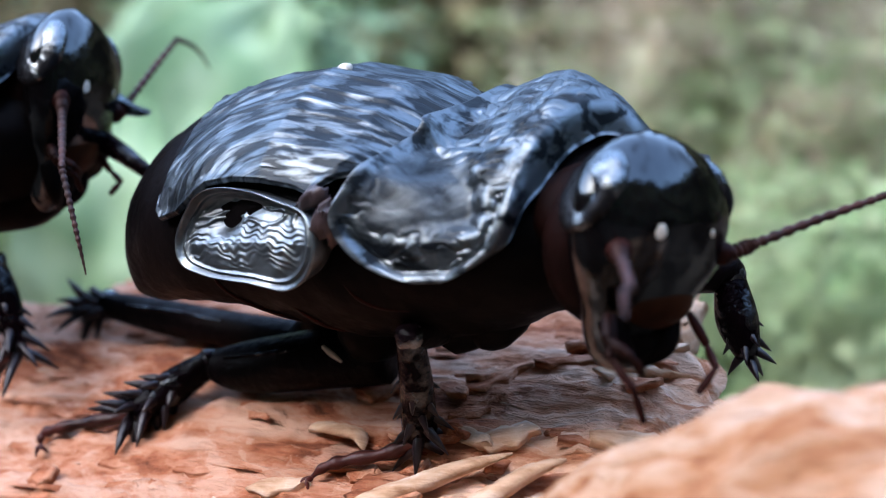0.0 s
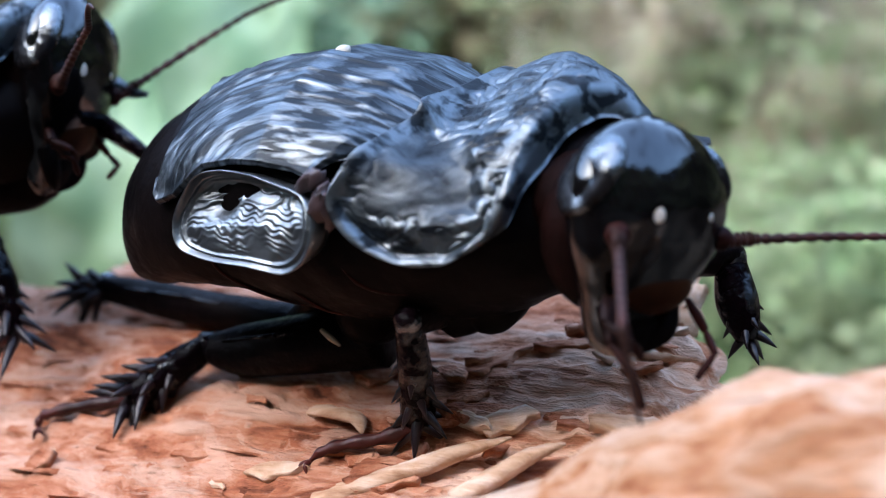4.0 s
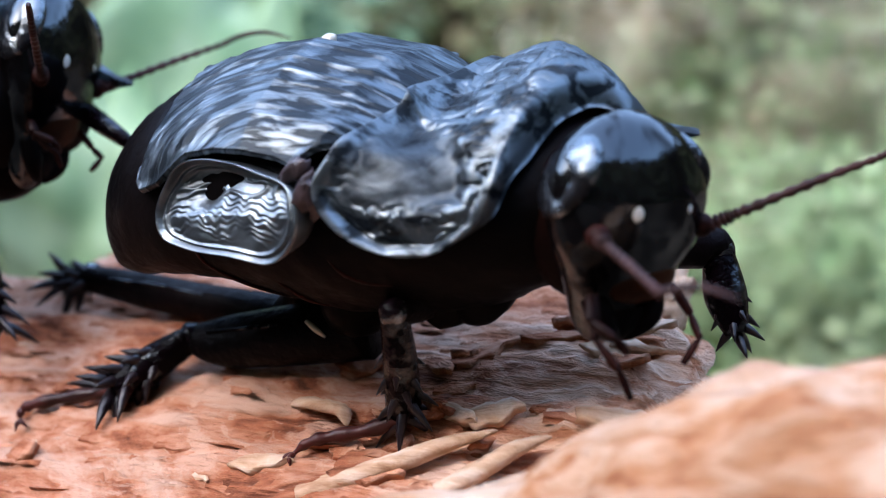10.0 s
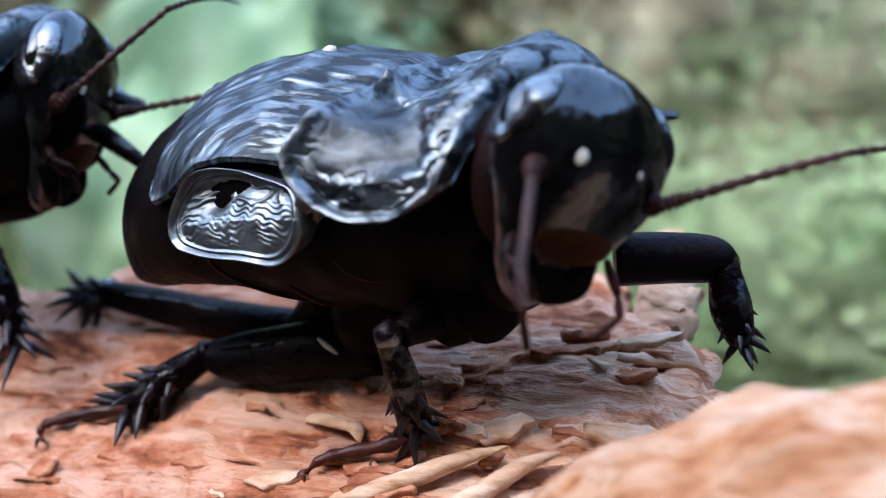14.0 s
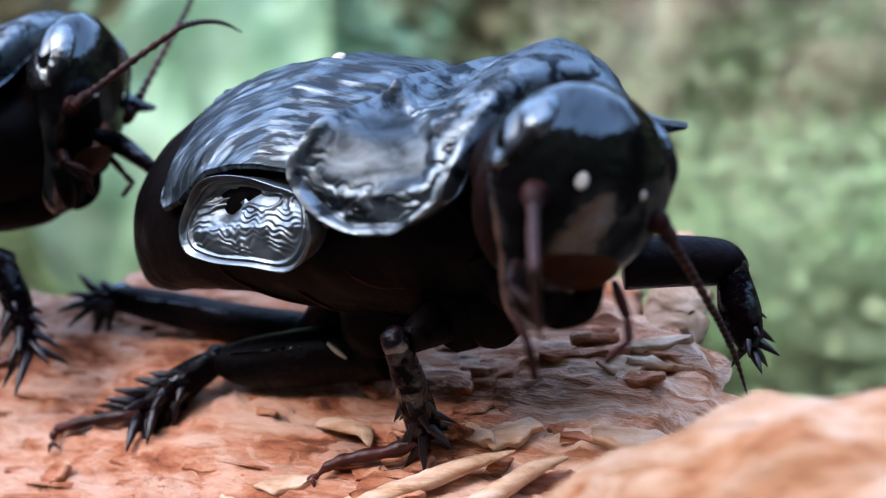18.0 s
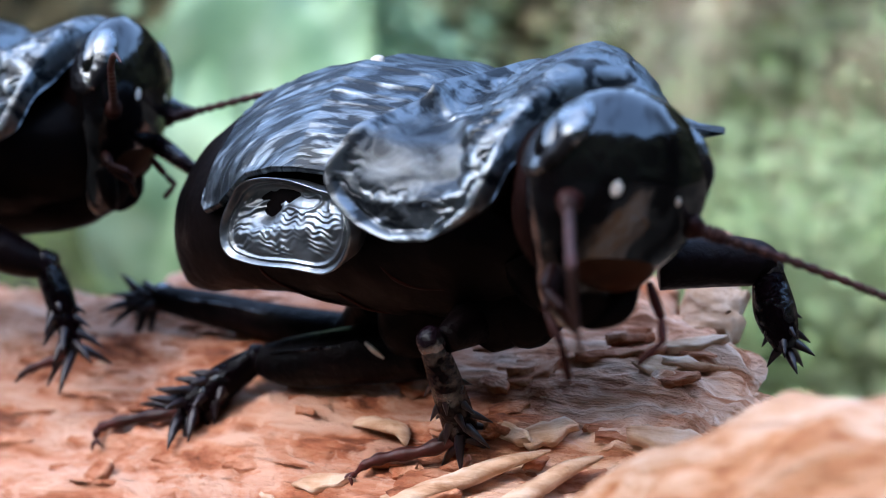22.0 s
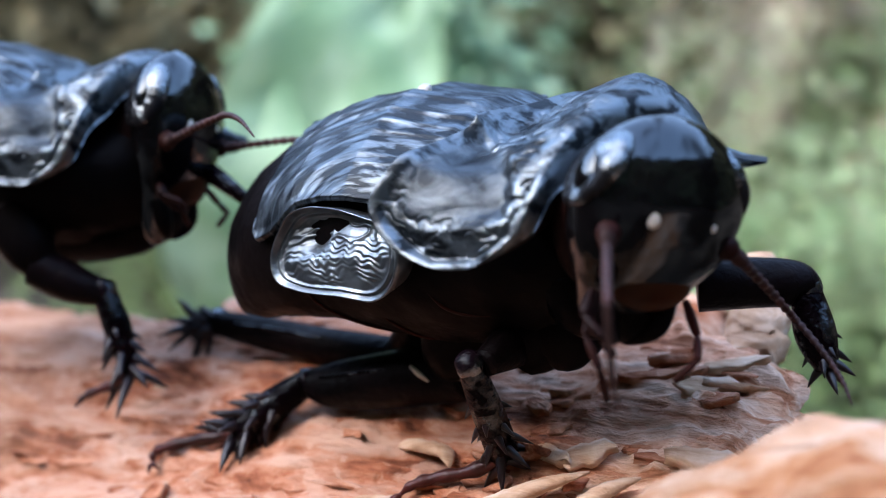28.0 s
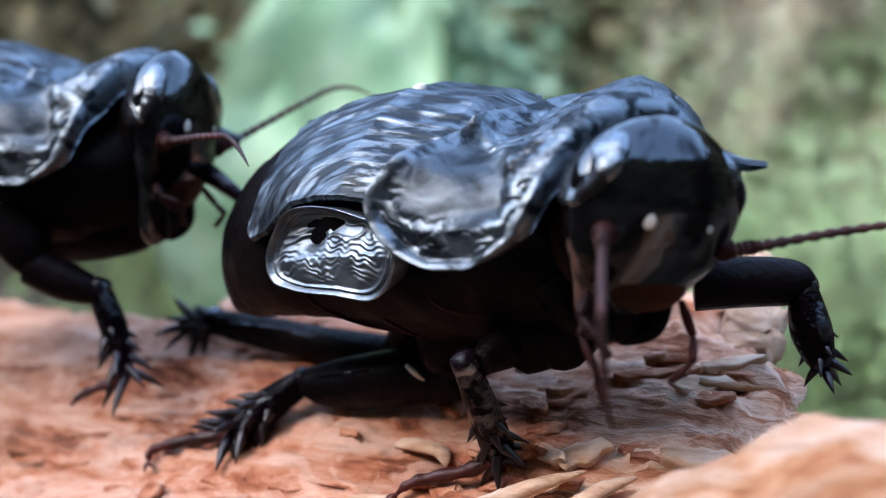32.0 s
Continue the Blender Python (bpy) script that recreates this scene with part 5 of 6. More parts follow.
    walk(near_whip_a, [
        (0, pose(0.00957, 0.00000, 0.00000, 0.1, -2.7, -5.9)), (0.5, pose(0.00957, 0.00000, 0.00000, 85.7, 72.7, 103.2)),
        (1, pose(0.00957, 0.00000, 0.00000, 49.5, 54.9, 83.2)), (1.5, pose(0.00957, 0.00000, 0.00000, -0.4, -9.5, 5.2)),
        (2, pose(0.00957, 0.00000, 0.00000, 0.1, -2.4, -6.0)), (2.5, pose(0.00957, 0.00000, 0.00000, -0.8, -10.9, 8.8)),
        (3, pose(0.00957, 0.00000, 0.00000, 41.6, 102.9, 33.7)), (3.5, pose(0.00957, 0.00000, 0.00000, 61.8, 106.3, 48.4)),
        (5.5, pose(0.00957, 0.00000, 0.00000, 40.7, 47.5, 80.1)), (6, pose(0.00957, 0.00000, 0.00000, 55.8, 55.6, 90.2)),
        (6.5, pose(0.00957, 0.00000, 0.00000, 29.4, 36.1, 77.7)), (7, pose(0.00957, 0.00000, 0.00000, 0.2, -2.8, -6.4)),
        (7.5, pose(0.00957, 0.00000, 0.00000, 0.1, 1.5, 8.0)), (8, pose(0.00957, 0.00000, 0.00000, 0.0, 0.6, 4.8)),
        (8.5, pose(0.00957, 0.00000, 0.00000, 0.0, 6.5, 0.0)), (9, pose(0.00957, 0.00000, 0.00000, 0.1, 12.8, 0.9)),
        (9.5, pose(0.00957, 0.00000, 0.00000, -0.4, -18.5, 2.7)), (10, pose(0.00957, 0.00000, 0.00000, -1.8, -12.1, 16.7)),
        (10.5, pose(0.00957, 0.00000, 0.00000, -0.6, -16.2, 4.3)), (11, pose(0.00957, 0.00000, 0.00000, 0.1, 7.5, 0.9)),
        (11.5, pose(0.00957, 0.00000, 0.00000, 3.5, 38.6, 9.9)), (12, pose(0.00957, 0.00000, 0.00000, 0.1, 1.3, 7.9)),
        (12.5, pose(0.00957, 0.00000, 0.00000, -1.6, 32.8, -5.3)), (13, pose(0.00957, 0.00000, 0.00000, 0.7, 35.8, 2.2)),
        (13.5, pose(0.00957, 0.00000, 0.00000, 62.3, 127.4, 33.3)), (14, pose(0.00957, 0.00000, 0.00000, 0.0, 1.4, 2.7)),
        (14.5, pose(0.00957, 0.00000, 0.00000, 0.0, 1.3, 2.0)), (16.5, pose(0.00957, 0.00000, 0.00000, 0.1, 3.9, 1.8)),
        (17, pose(0.00957, 0.00000, 0.00000, 40.9, 124.8, 22.1)), (17.5, pose(0.00957, 0.00000, 0.00000, 39.3, 123.9, 21.6)),
        (18, pose(0.00957, 0.00000, 0.00000, 37.9, 122.4, 21.4)), (18.5, pose(0.00957, 0.00000, 0.00000, 36.2, 122.0, 20.5)),
        (19, pose(0.00957, 0.00000, 0.00000, 35.1, 121.2, 20.2)), (19.5, pose(0.00957, 0.00000, 0.00000, 33.2, 120.2, 19.4)),
        (20, pose(0.00957, 0.00000, 0.00000, 31.7, 119.0, 19.0)), (20.5, pose(0.00957, 0.00000, 0.00000, 33.9, 117.8, 20.9)),
        (21, pose(0.00957, 0.00000, 0.00000, 36.8, 116.5, 23.2)), (21.5, pose(0.00957, 0.00000, 0.00000, 40.5, 115.0, 26.4)),
        (22, pose(0.00957, 0.00000, 0.00000, 43.6, 114.1, 29.1)), (22.5, pose(0.00957, 0.00000, 0.00000, 49.3, 112.0, 34.3)),
        (23, pose(0.00957, 0.00000, 0.00000, 53.3, 111.1, 38.0)), (23.5, pose(0.00957, 0.00000, 0.00000, 61.0, 108.7, 45.8)),
        (24, pose(0.00957, 0.00000, 0.00000, 68.1, 107.6, 52.6)), (24.5, pose(0.00957, 0.00000, 0.00000, 72.3, 107.0, 56.7)),
        (25, pose(0.00957, 0.00000, 0.00000, 73.9, 107.3, 57.9)), (25.5, pose(0.00957, 0.00000, 0.00000, 77.6, 106.7, 61.8)),
        (27.5, pose(0.00957, 0.00000, 0.00000, 84.1, 105.4, 69.0)), (28, pose(0.00957, 0.00000, 0.00000, 85.9, 105.2, 70.8)),
        (28.5, pose(0.00957, 0.00000, 0.00000, -88.7, 75.3, -103.5)), (29, pose(0.00957, 0.00000, 0.00000, -85.5, 75.4, -100.2)),
        (29.5, pose(0.00957, 0.00000, 0.00000, -82.6, 75.5, -97.3)), (30, pose(0.00957, 0.00000, 0.00000, -75.1, 75.7, -89.4)),
        (30.5, pose(0.00957, 0.00000, 0.00000, -74.8, 75.7, -89.1)), (31, pose(0.00957, 0.00000, 0.00000, -67.6, 75.5, -81.7)),
        (31.5, pose(0.00957, 0.00000, 0.00000, -63.4, 75.4, -77.3)), (32, pose(0.00957, 0.00000, 0.00000, -60.5, 75.1, -74.3)),
    ])
    walk(far_antenna_a, [
        (0, pose(0.03068, -0.00418, 0.00570, -0.0, 7.6, 53.2)), (0.5, pose(0.03085, -0.00432, 0.00575, -0.0, 10.5, 45.4)),
        (1, pose(0.03092, -0.00440, 0.00576, 0.0, 5.6, 91.0)), (1.5, pose(0.03094, -0.00447, 0.00578, 0.0, 28.6, 33.8)),
        (2, pose(0.03084, -0.00446, 0.00576, -0.0, 53.8, 90.3)), (2.5, pose(0.03070, -0.00437, 0.00572, -0.0, 44.3, 23.3)),
        (3, pose(0.03062, -0.00430, 0.00568, -0.0, 1.5, 55.3)), (3.5, pose(0.03053, -0.00421, 0.00560, -0.0, 13.9, 46.5)),
        (5.5, pose(0.03001, -0.00329, 0.00493, 0.0, 26.9, 35.1)), (6, pose(0.02979, -0.00314, 0.00481, -0.0, 3.2, 52.3)),
        (6.5, pose(0.02958, -0.00297, 0.00467, 0.0, 39.3, 24.7)), (7, pose(0.02937, -0.00276, 0.00456, -0.0, 40.7, 28.9)),
        (7.5, pose(0.02928, -0.00255, 0.00453, 0.0, -2.1, 58.6)), (8, pose(0.02923, -0.00239, 0.00451, 0.0, 6.8, 52.1)),
        (8.5, pose(0.02920, -0.00228, 0.00455, 0.0, -0.2, 59.2)), (9, pose(0.02913, -0.00219, 0.00459, -0.0, -29.3, -4.4)),
        (9.5, pose(0.02910, -0.00214, 0.00462, -0.0, -44.8, 5.5)), (10, pose(0.02905, -0.00210, 0.00464, 0.0, -5.6, 33.0)),
        (10.5, pose(0.02902, -0.00211, 0.00447, 0.0, -47.3, 5.4)), (11, pose(0.02873, -0.00301, 0.00471, -0.0, -21.8, -6.5)),
        (11.5, pose(0.02873, -0.00241, 0.00790, -0.0, -3.7, -27.4)), (12, pose(0.02870, -0.00434, 0.00910, -0.0, 35.6, -6.8)),
        (12.5, pose(0.02887, -0.00621, 0.01026, -0.0, 29.0, 49.0)), (13, pose(0.02892, -0.00658, 0.01046, 0.0, 49.8, 12.7)),
        (13.5, pose(0.02895, -0.00676, 0.01057, 0.0, 58.0, 26.3)), (14, pose(0.02902, -0.00716, 0.01081, -0.0, 1.7, 31.5)),
        (14.5, pose(0.02907, -0.00736, 0.01091, 0.0, 13.9, 29.4)), (16.5, pose(0.02983, -0.00882, 0.01113, -0.0, 50.4, 27.0)),
        (17, pose(0.02987, -0.00888, 0.01115, 0.0, 56.8, 62.8)), (17.5, pose(0.02990, -0.00893, 0.01116, -0.0, 59.7, 78.5)),
        (18, pose(0.02993, -0.00898, 0.01116, 0.0, 61.9, 104.7)), (18.5, pose(0.02996, -0.00902, 0.01116, 0.0, 62.4, 84.5)),
        (19, pose(0.02998, -0.00903, 0.01112, -0.0, 39.0, 32.6)), (19.5, pose(0.02996, -0.00898, 0.01105, 0.0, 7.3, 49.4)),
        (20, pose(0.02991, -0.00888, 0.01096, 0.0, 19.2, 41.9)), (20.5, pose(0.02983, -0.00873, 0.01083, -0.0, 35.7, 38.8)),
        (21, pose(0.02973, -0.00854, 0.01069, -0.0, 8.4, 59.6)), (21.5, pose(0.02961, -0.00833, 0.01053, -0.0, 25.8, 45.2)),
        (22, pose(0.02949, -0.00811, 0.01038, -0.0, 41.0, 30.6)), (22.5, pose(0.02937, -0.00789, 0.01023, 0.0, 27.0, 47.0)),
        (23, pose(0.02928, -0.00770, 0.01010, -0.0, 2.9, 68.8)), (23.5, pose(0.02921, -0.00752, 0.00998, -0.0, 20.3, 53.2)),
        (24, pose(0.02916, -0.00736, 0.00987, -0.0, 40.7, 38.1)), (24.5, pose(0.02913, -0.00725, 0.00980, -0.0, 54.3, 49.7)),
        (25, pose(0.02911, -0.00716, 0.00974, -0.0, 57.9, 69.1)), (25.5, pose(0.02910, -0.00709, 0.00968, -0.0, 47.6, 60.6)),
        (27.5, pose(0.02899, -0.00646, 0.00939, -0.0, 54.2, 97.1)), (28, pose(0.02898, -0.00646, 0.00939, -0.0, 56.7, 101.8)),
        (28.5, pose(0.02898, -0.00647, 0.00938, -0.0, 57.4, 103.7)), (29, pose(0.02898, -0.00647, 0.00937, -0.0, 56.8, 95.0)),
        (29.5, pose(0.02897, -0.00647, 0.00935, -0.0, 47.2, 33.3)), (30, pose(0.02896, -0.00647, 0.00932, -0.0, 20.4, 47.3)),
        (30.5, pose(0.02895, -0.00646, 0.00930, 0.0, 46.0, 27.9)), (31, pose(0.02894, -0.00646, 0.00928, 0.0, 4.3, 58.1)),
        (31.5, pose(0.02893, -0.00645, 0.00927, 0.0, 29.3, 41.3)), (32, pose(0.02893, -0.00645, 0.00926, -0.0, 17.2, 46.0)),
    ])
    walk(far_whip_a, [
        (0, pose(0.01160, 0.00000, 0.00000, -0.2, 0.9, -20.9)), (0.5, pose(0.01160, 0.00000, 0.00000, -1.3, 15.9, -9.3)),
        (1, pose(0.01160, 0.00000, 0.00000, 1.2, -12.4, -10.9)), (1.5, pose(0.01160, 0.00000, 0.00000, -2.2, 18.0, -13.7)),
        (2, pose(0.01160, 0.00000, 0.00000, -9.8, 26.2, -40.4)), (2.5, pose(0.01160, 0.00000, 0.00000, -0.6, 5.8, -12.1)),
        (3, pose(0.01160, 0.00000, 0.00000, -0.5, 2.6, -20.5)), (3.5, pose(0.01160, 0.00000, 0.00000, -0.8, 5.0, -17.7)),
        (5.5, pose(0.01160, 0.00000, 0.00000, -0.6, 4.9, -14.5)), (6, pose(0.01160, 0.00000, 0.00000, 6.6, -13.4, -52.6)),
        (6.5, pose(0.01160, 0.00000, 0.00000, -0.5, 4.2, -13.1)), (7, pose(0.01160, 0.00000, 0.00000, 3.1, -7.0, -47.4)),
        (7.5, pose(0.01160, 0.00000, 0.00000, 7.1, -14.9, -50.6)), (8, pose(0.01160, 0.00000, 0.00000, 6.7, -14.3, -50.0)),
        (8.5, pose(0.01160, 0.00000, 0.00000, 8.1, -17.7, -48.8)), (9, pose(0.01160, 0.00000, 0.00000, 11.6, 20.6, 58.4)),
        (9.5, pose(0.01160, 0.00000, 0.00000, 6.1, 12.5, 52.0)), (10, pose(0.01160, 0.00000, 0.00000, 0.3, 12.5, 3.0)),
        (10.5, pose(0.01160, 0.00000, 0.00000, 4.6, 6.4, 71.6)), (11, pose(0.01160, 0.00000, 0.00000, 38.4, 32.0, 100.9)),
        (11.5, pose(0.01160, 0.00000, 0.00000, 26.8, 48.6, 55.6)), (12, pose(0.01160, 0.00000, 0.00000, 0.0, 14.9, 0.4)),
        (12.5, pose(0.01160, 0.00000, 0.00000, 0.3, -0.7, -52.3)), (13, pose(0.01160, 0.00000, 0.00000, -0.4, 3.7, -11.5)),
        (13.5, pose(0.01160, 0.00000, 0.00000, 0.6, -3.3, -20.8)), (14, pose(0.01160, 0.00000, 0.00000, 0.4, 20.4, 2.2)),
        (14.5, pose(0.01160, 0.00000, 0.00000, -0.4, 18.9, -2.2)), (16.5, pose(0.01160, 0.00000, 0.00000, -1.1, 7.5, -16.7)),
        (17, pose(0.01160, 0.00000, 0.00000, -0.3, 4.3, -8.7)), (17.5, pose(0.01160, 0.00000, 0.00000, -0.7, 8.5, -8.9)),
        (18, pose(0.01160, 0.00000, 0.00000, -0.1, 15.4, -0.8)), (18.5, pose(0.01160, 0.00000, 0.00000, -2.4, 15.3, -18.0)),
        (19, pose(0.01160, 0.00000, 0.00000, -1.1, 9.1, -13.7)), (19.5, pose(0.01160, 0.00000, 0.00000, -1.4, 11.1, -14.3)),
        (20, pose(0.01160, 0.00000, 0.00000, -1.3, 11.9, -12.8)), (20.5, pose(0.01160, 0.00000, 0.00000, 1.4, 23.1, 6.8)),
        (21, pose(0.01160, 0.00000, 0.00000, 4.5, 18.9, 26.3)), (21.5, pose(0.01160, 0.00000, 0.00000, 1.6, 22.0, 8.1)),
        (22, pose(0.01160, 0.00000, 0.00000, -1.1, 9.5, -13.5)), (22.5, pose(0.01160, 0.00000, 0.00000, -1.3, 7.3, -19.4)),
        (23, pose(0.01160, 0.00000, 0.00000, 9.1, -15.1, -61.7)), (23.5, pose(0.01160, 0.00000, 0.00000, -1.5, 7.4, -22.4)),
        (24, pose(0.01160, 0.00000, 0.00000, -1.5, 9.2, -18.3)), (24.5, pose(0.01160, 0.00000, 0.00000, -4.3, 4.7, -83.9)),
        (25, pose(0.01160, 0.00000, 0.00000, -28.9, 20.8, -109.0)), (25.5, pose(0.01160, 0.00000, 0.00000, -7.2, 5.9, -100.8)),
        (27.5, pose(0.01160, 0.00000, 0.00000, -61.6, 46.1, -108.9)), (28, pose(0.01160, 0.00000, 0.00000, -72.9, 57.2, -107.1)),
        (28.5, pose(0.01160, 0.00000, 0.00000, -76.2, 59.3, -108.0)), (29, pose(0.01160, 0.00000, 0.00000, -52.1, 45.9, -98.2)),
        (29.5, pose(0.01160, 0.00000, 0.00000, -0.7, 10.5, -7.4)), (30, pose(0.01160, 0.00000, 0.00000, -1.1, 8.0, -15.9)),
        (30.5, pose(0.01160, 0.00000, 0.00000, -0.6, 5.7, -11.9)), (31, pose(0.01160, 0.00000, 0.00000, -1.2, 6.5, -20.4)),
        (31.5, pose(0.01160, 0.00000, 0.00000, -1.1, 8.7, -14.6)), (32, pose(0.01160, 0.00000, 0.00000, -1.2, 9.8, -13.6)),
    ])
    walk(near_antenna_b, [
        (0, pose(0.02459, -0.00433, 0.01111, 0.0, 11.8, -55.5)), (0.5, pose(0.02460, -0.00433, 0.01109, -0.0, -1.4, -50.2)),
        (1, pose(0.02461, -0.00433, 0.01106, -0.0, -3.8, -39.0)), (1.5, pose(0.02463, -0.00433, 0.01105, -0.0, -1.0, -32.2)),
        (2, pose(0.02464, -0.00433, 0.01103, 0.0, 4.2, -23.8)), (2.5, pose(0.02464, -0.00433, 0.01101, -0.0, -0.5, -24.7)),
        (3, pose(0.02465, -0.00434, 0.01100, 0.0, -11.7, -22.6)), (3.5, pose(0.02464, -0.00434, 0.01098, -0.0, -33.3, -33.5)),
        (5.5, pose(0.02455, -0.00440, 0.01092, 0.0, -28.4, -37.9)), (6, pose(0.02453, -0.00443, 0.01089, 0.0, -27.1, -52.5)),
        (6.5, pose(0.02450, -0.00445, 0.01085, -0.0, -7.8, -48.7)), (7, pose(0.02448, -0.00448, 0.01080, 0.0, -32.4, -41.6)),
        (7.5, pose(0.02446, -0.00450, 0.01076, -0.0, -39.3, -39.5)), (8, pose(0.02445, -0.00453, 0.01072, 0.0, -29.3, -24.2)),
        (8.5, pose(0.02444, -0.00454, 0.01070, -0.0, -40.8, -39.8)), (9, pose(0.02444, -0.00455, 0.01069, -0.0, -33.9, -36.1)),
        (9.5, pose(0.02448, -0.00452, 0.01070, -0.0, -33.1, -37.5)), (10, pose(0.02457, -0.00447, 0.01073, 0.0, -29.5, -52.0)),
        (10.5, pose(0.02466, -0.00441, 0.01075, -0.0, -26.9, -60.1)), (11, pose(0.02470, -0.00439, 0.01077, 0.0, 2.3, -55.6)),
        (11.5, pose(0.02469, -0.00440, 0.01075, -0.0, -16.1, -39.4)), (12, pose(0.02466, -0.00445, 0.01072, -0.0, -34.5, -25.7)),
        (12.5, pose(0.02464, -0.00449, 0.01065, -0.0, -30.0, -28.9)), (13, pose(0.02463, -0.00451, 0.01057, 0.0, -4.8, 33.6)),
        (13.5, pose(0.02469, -0.00450, 0.01046, 0.0, -22.4, 38.3)), (14, pose(0.02482, -0.00449, 0.01037, 0.0, -33.2, 41.6)),
        (14.5, pose(0.02493, -0.00448, 0.01033, 0.0, -26.5, 18.4)), (16.5, pose(0.02502, -0.00437, 0.01048, 0.0, -17.7, -9.1)),
        (17, pose(0.02503, -0.00434, 0.01054, 0.0, -23.2, -5.3)), (17.5, pose(0.02504, -0.00431, 0.01058, -0.0, -19.5, -7.6)),
        (18, pose(0.02505, -0.00428, 0.01061, 0.0, -31.0, 18.7)), (18.5, pose(0.02507, -0.00426, 0.01063, -0.0, -22.4, 39.1)),
        (19, pose(0.02508, -0.00425, 0.01065, 0.0, -23.6, 38.8)), (19.5, pose(0.02509, -0.00424, 0.01065, 0.0, -37.3, 20.5)),
        (20, pose(0.02510, -0.00424, 0.01066, 0.0, -8.9, -5.0)), (20.5, pose(0.02501, -0.00430, 0.01063, -0.0, -26.1, 2.8)),
        (21, pose(0.02492, -0.00436, 0.01060, 0.0, -46.3, 5.2)), (21.5, pose(0.02500, -0.00432, 0.01060, 0.0, -25.5, -32.3)),
        (22, pose(0.02509, -0.00426, 0.01062, -0.0, -30.8, -48.8)), (22.5, pose(0.02509, -0.00422, 0.01065, 0.0, -49.1, -80.9)),
        (23, pose(0.02509, -0.00421, 0.01070, 0.0, -12.6, -84.4)), (23.5, pose(0.02506, -0.00421, 0.01073, 0.0, -1.1, -79.7)),
        (24, pose(0.02500, -0.00423, 0.01075, -0.0, -7.6, -76.1)), (24.5, pose(0.02490, -0.00428, 0.01074, 0.0, -9.7, -62.9)),
        (25, pose(0.02486, -0.00432, 0.01072, -0.0, -10.6, -47.5)), (25.5, pose(0.02487, -0.00431, 0.01069, -0.0, -7.6, -42.2)),
        (27.5, pose(0.02508, -0.00426, 0.01056, -0.0, -17.8, -23.1)), (28, pose(0.02513, -0.00425, 0.01052, 0.0, -19.9, -24.7)),
        (28.5, pose(0.02517, -0.00424, 0.01049, 0.0, -22.0, -26.4)), (29, pose(0.02520, -0.00424, 0.01047, -0.0, -30.3, -27.5)),
        (29.5, pose(0.02520, -0.00424, 0.01044, -0.0, -28.0, -26.5)), (30, pose(0.02521, -0.00424, 0.01043, -0.0, -12.9, -26.7)),
        (30.5, pose(0.02521, -0.00424, 0.01041, -0.0, -7.3, -26.3)), (31, pose(0.02522, -0.00424, 0.01040, 0.0, -12.4, -27.3)),
        (31.5, pose(0.02522, -0.00424, 0.01039, -0.0, -14.8, -24.4)), (32, pose(0.02522, -0.00425, 0.01039, -0.0, -12.4, -26.1)),
    ])
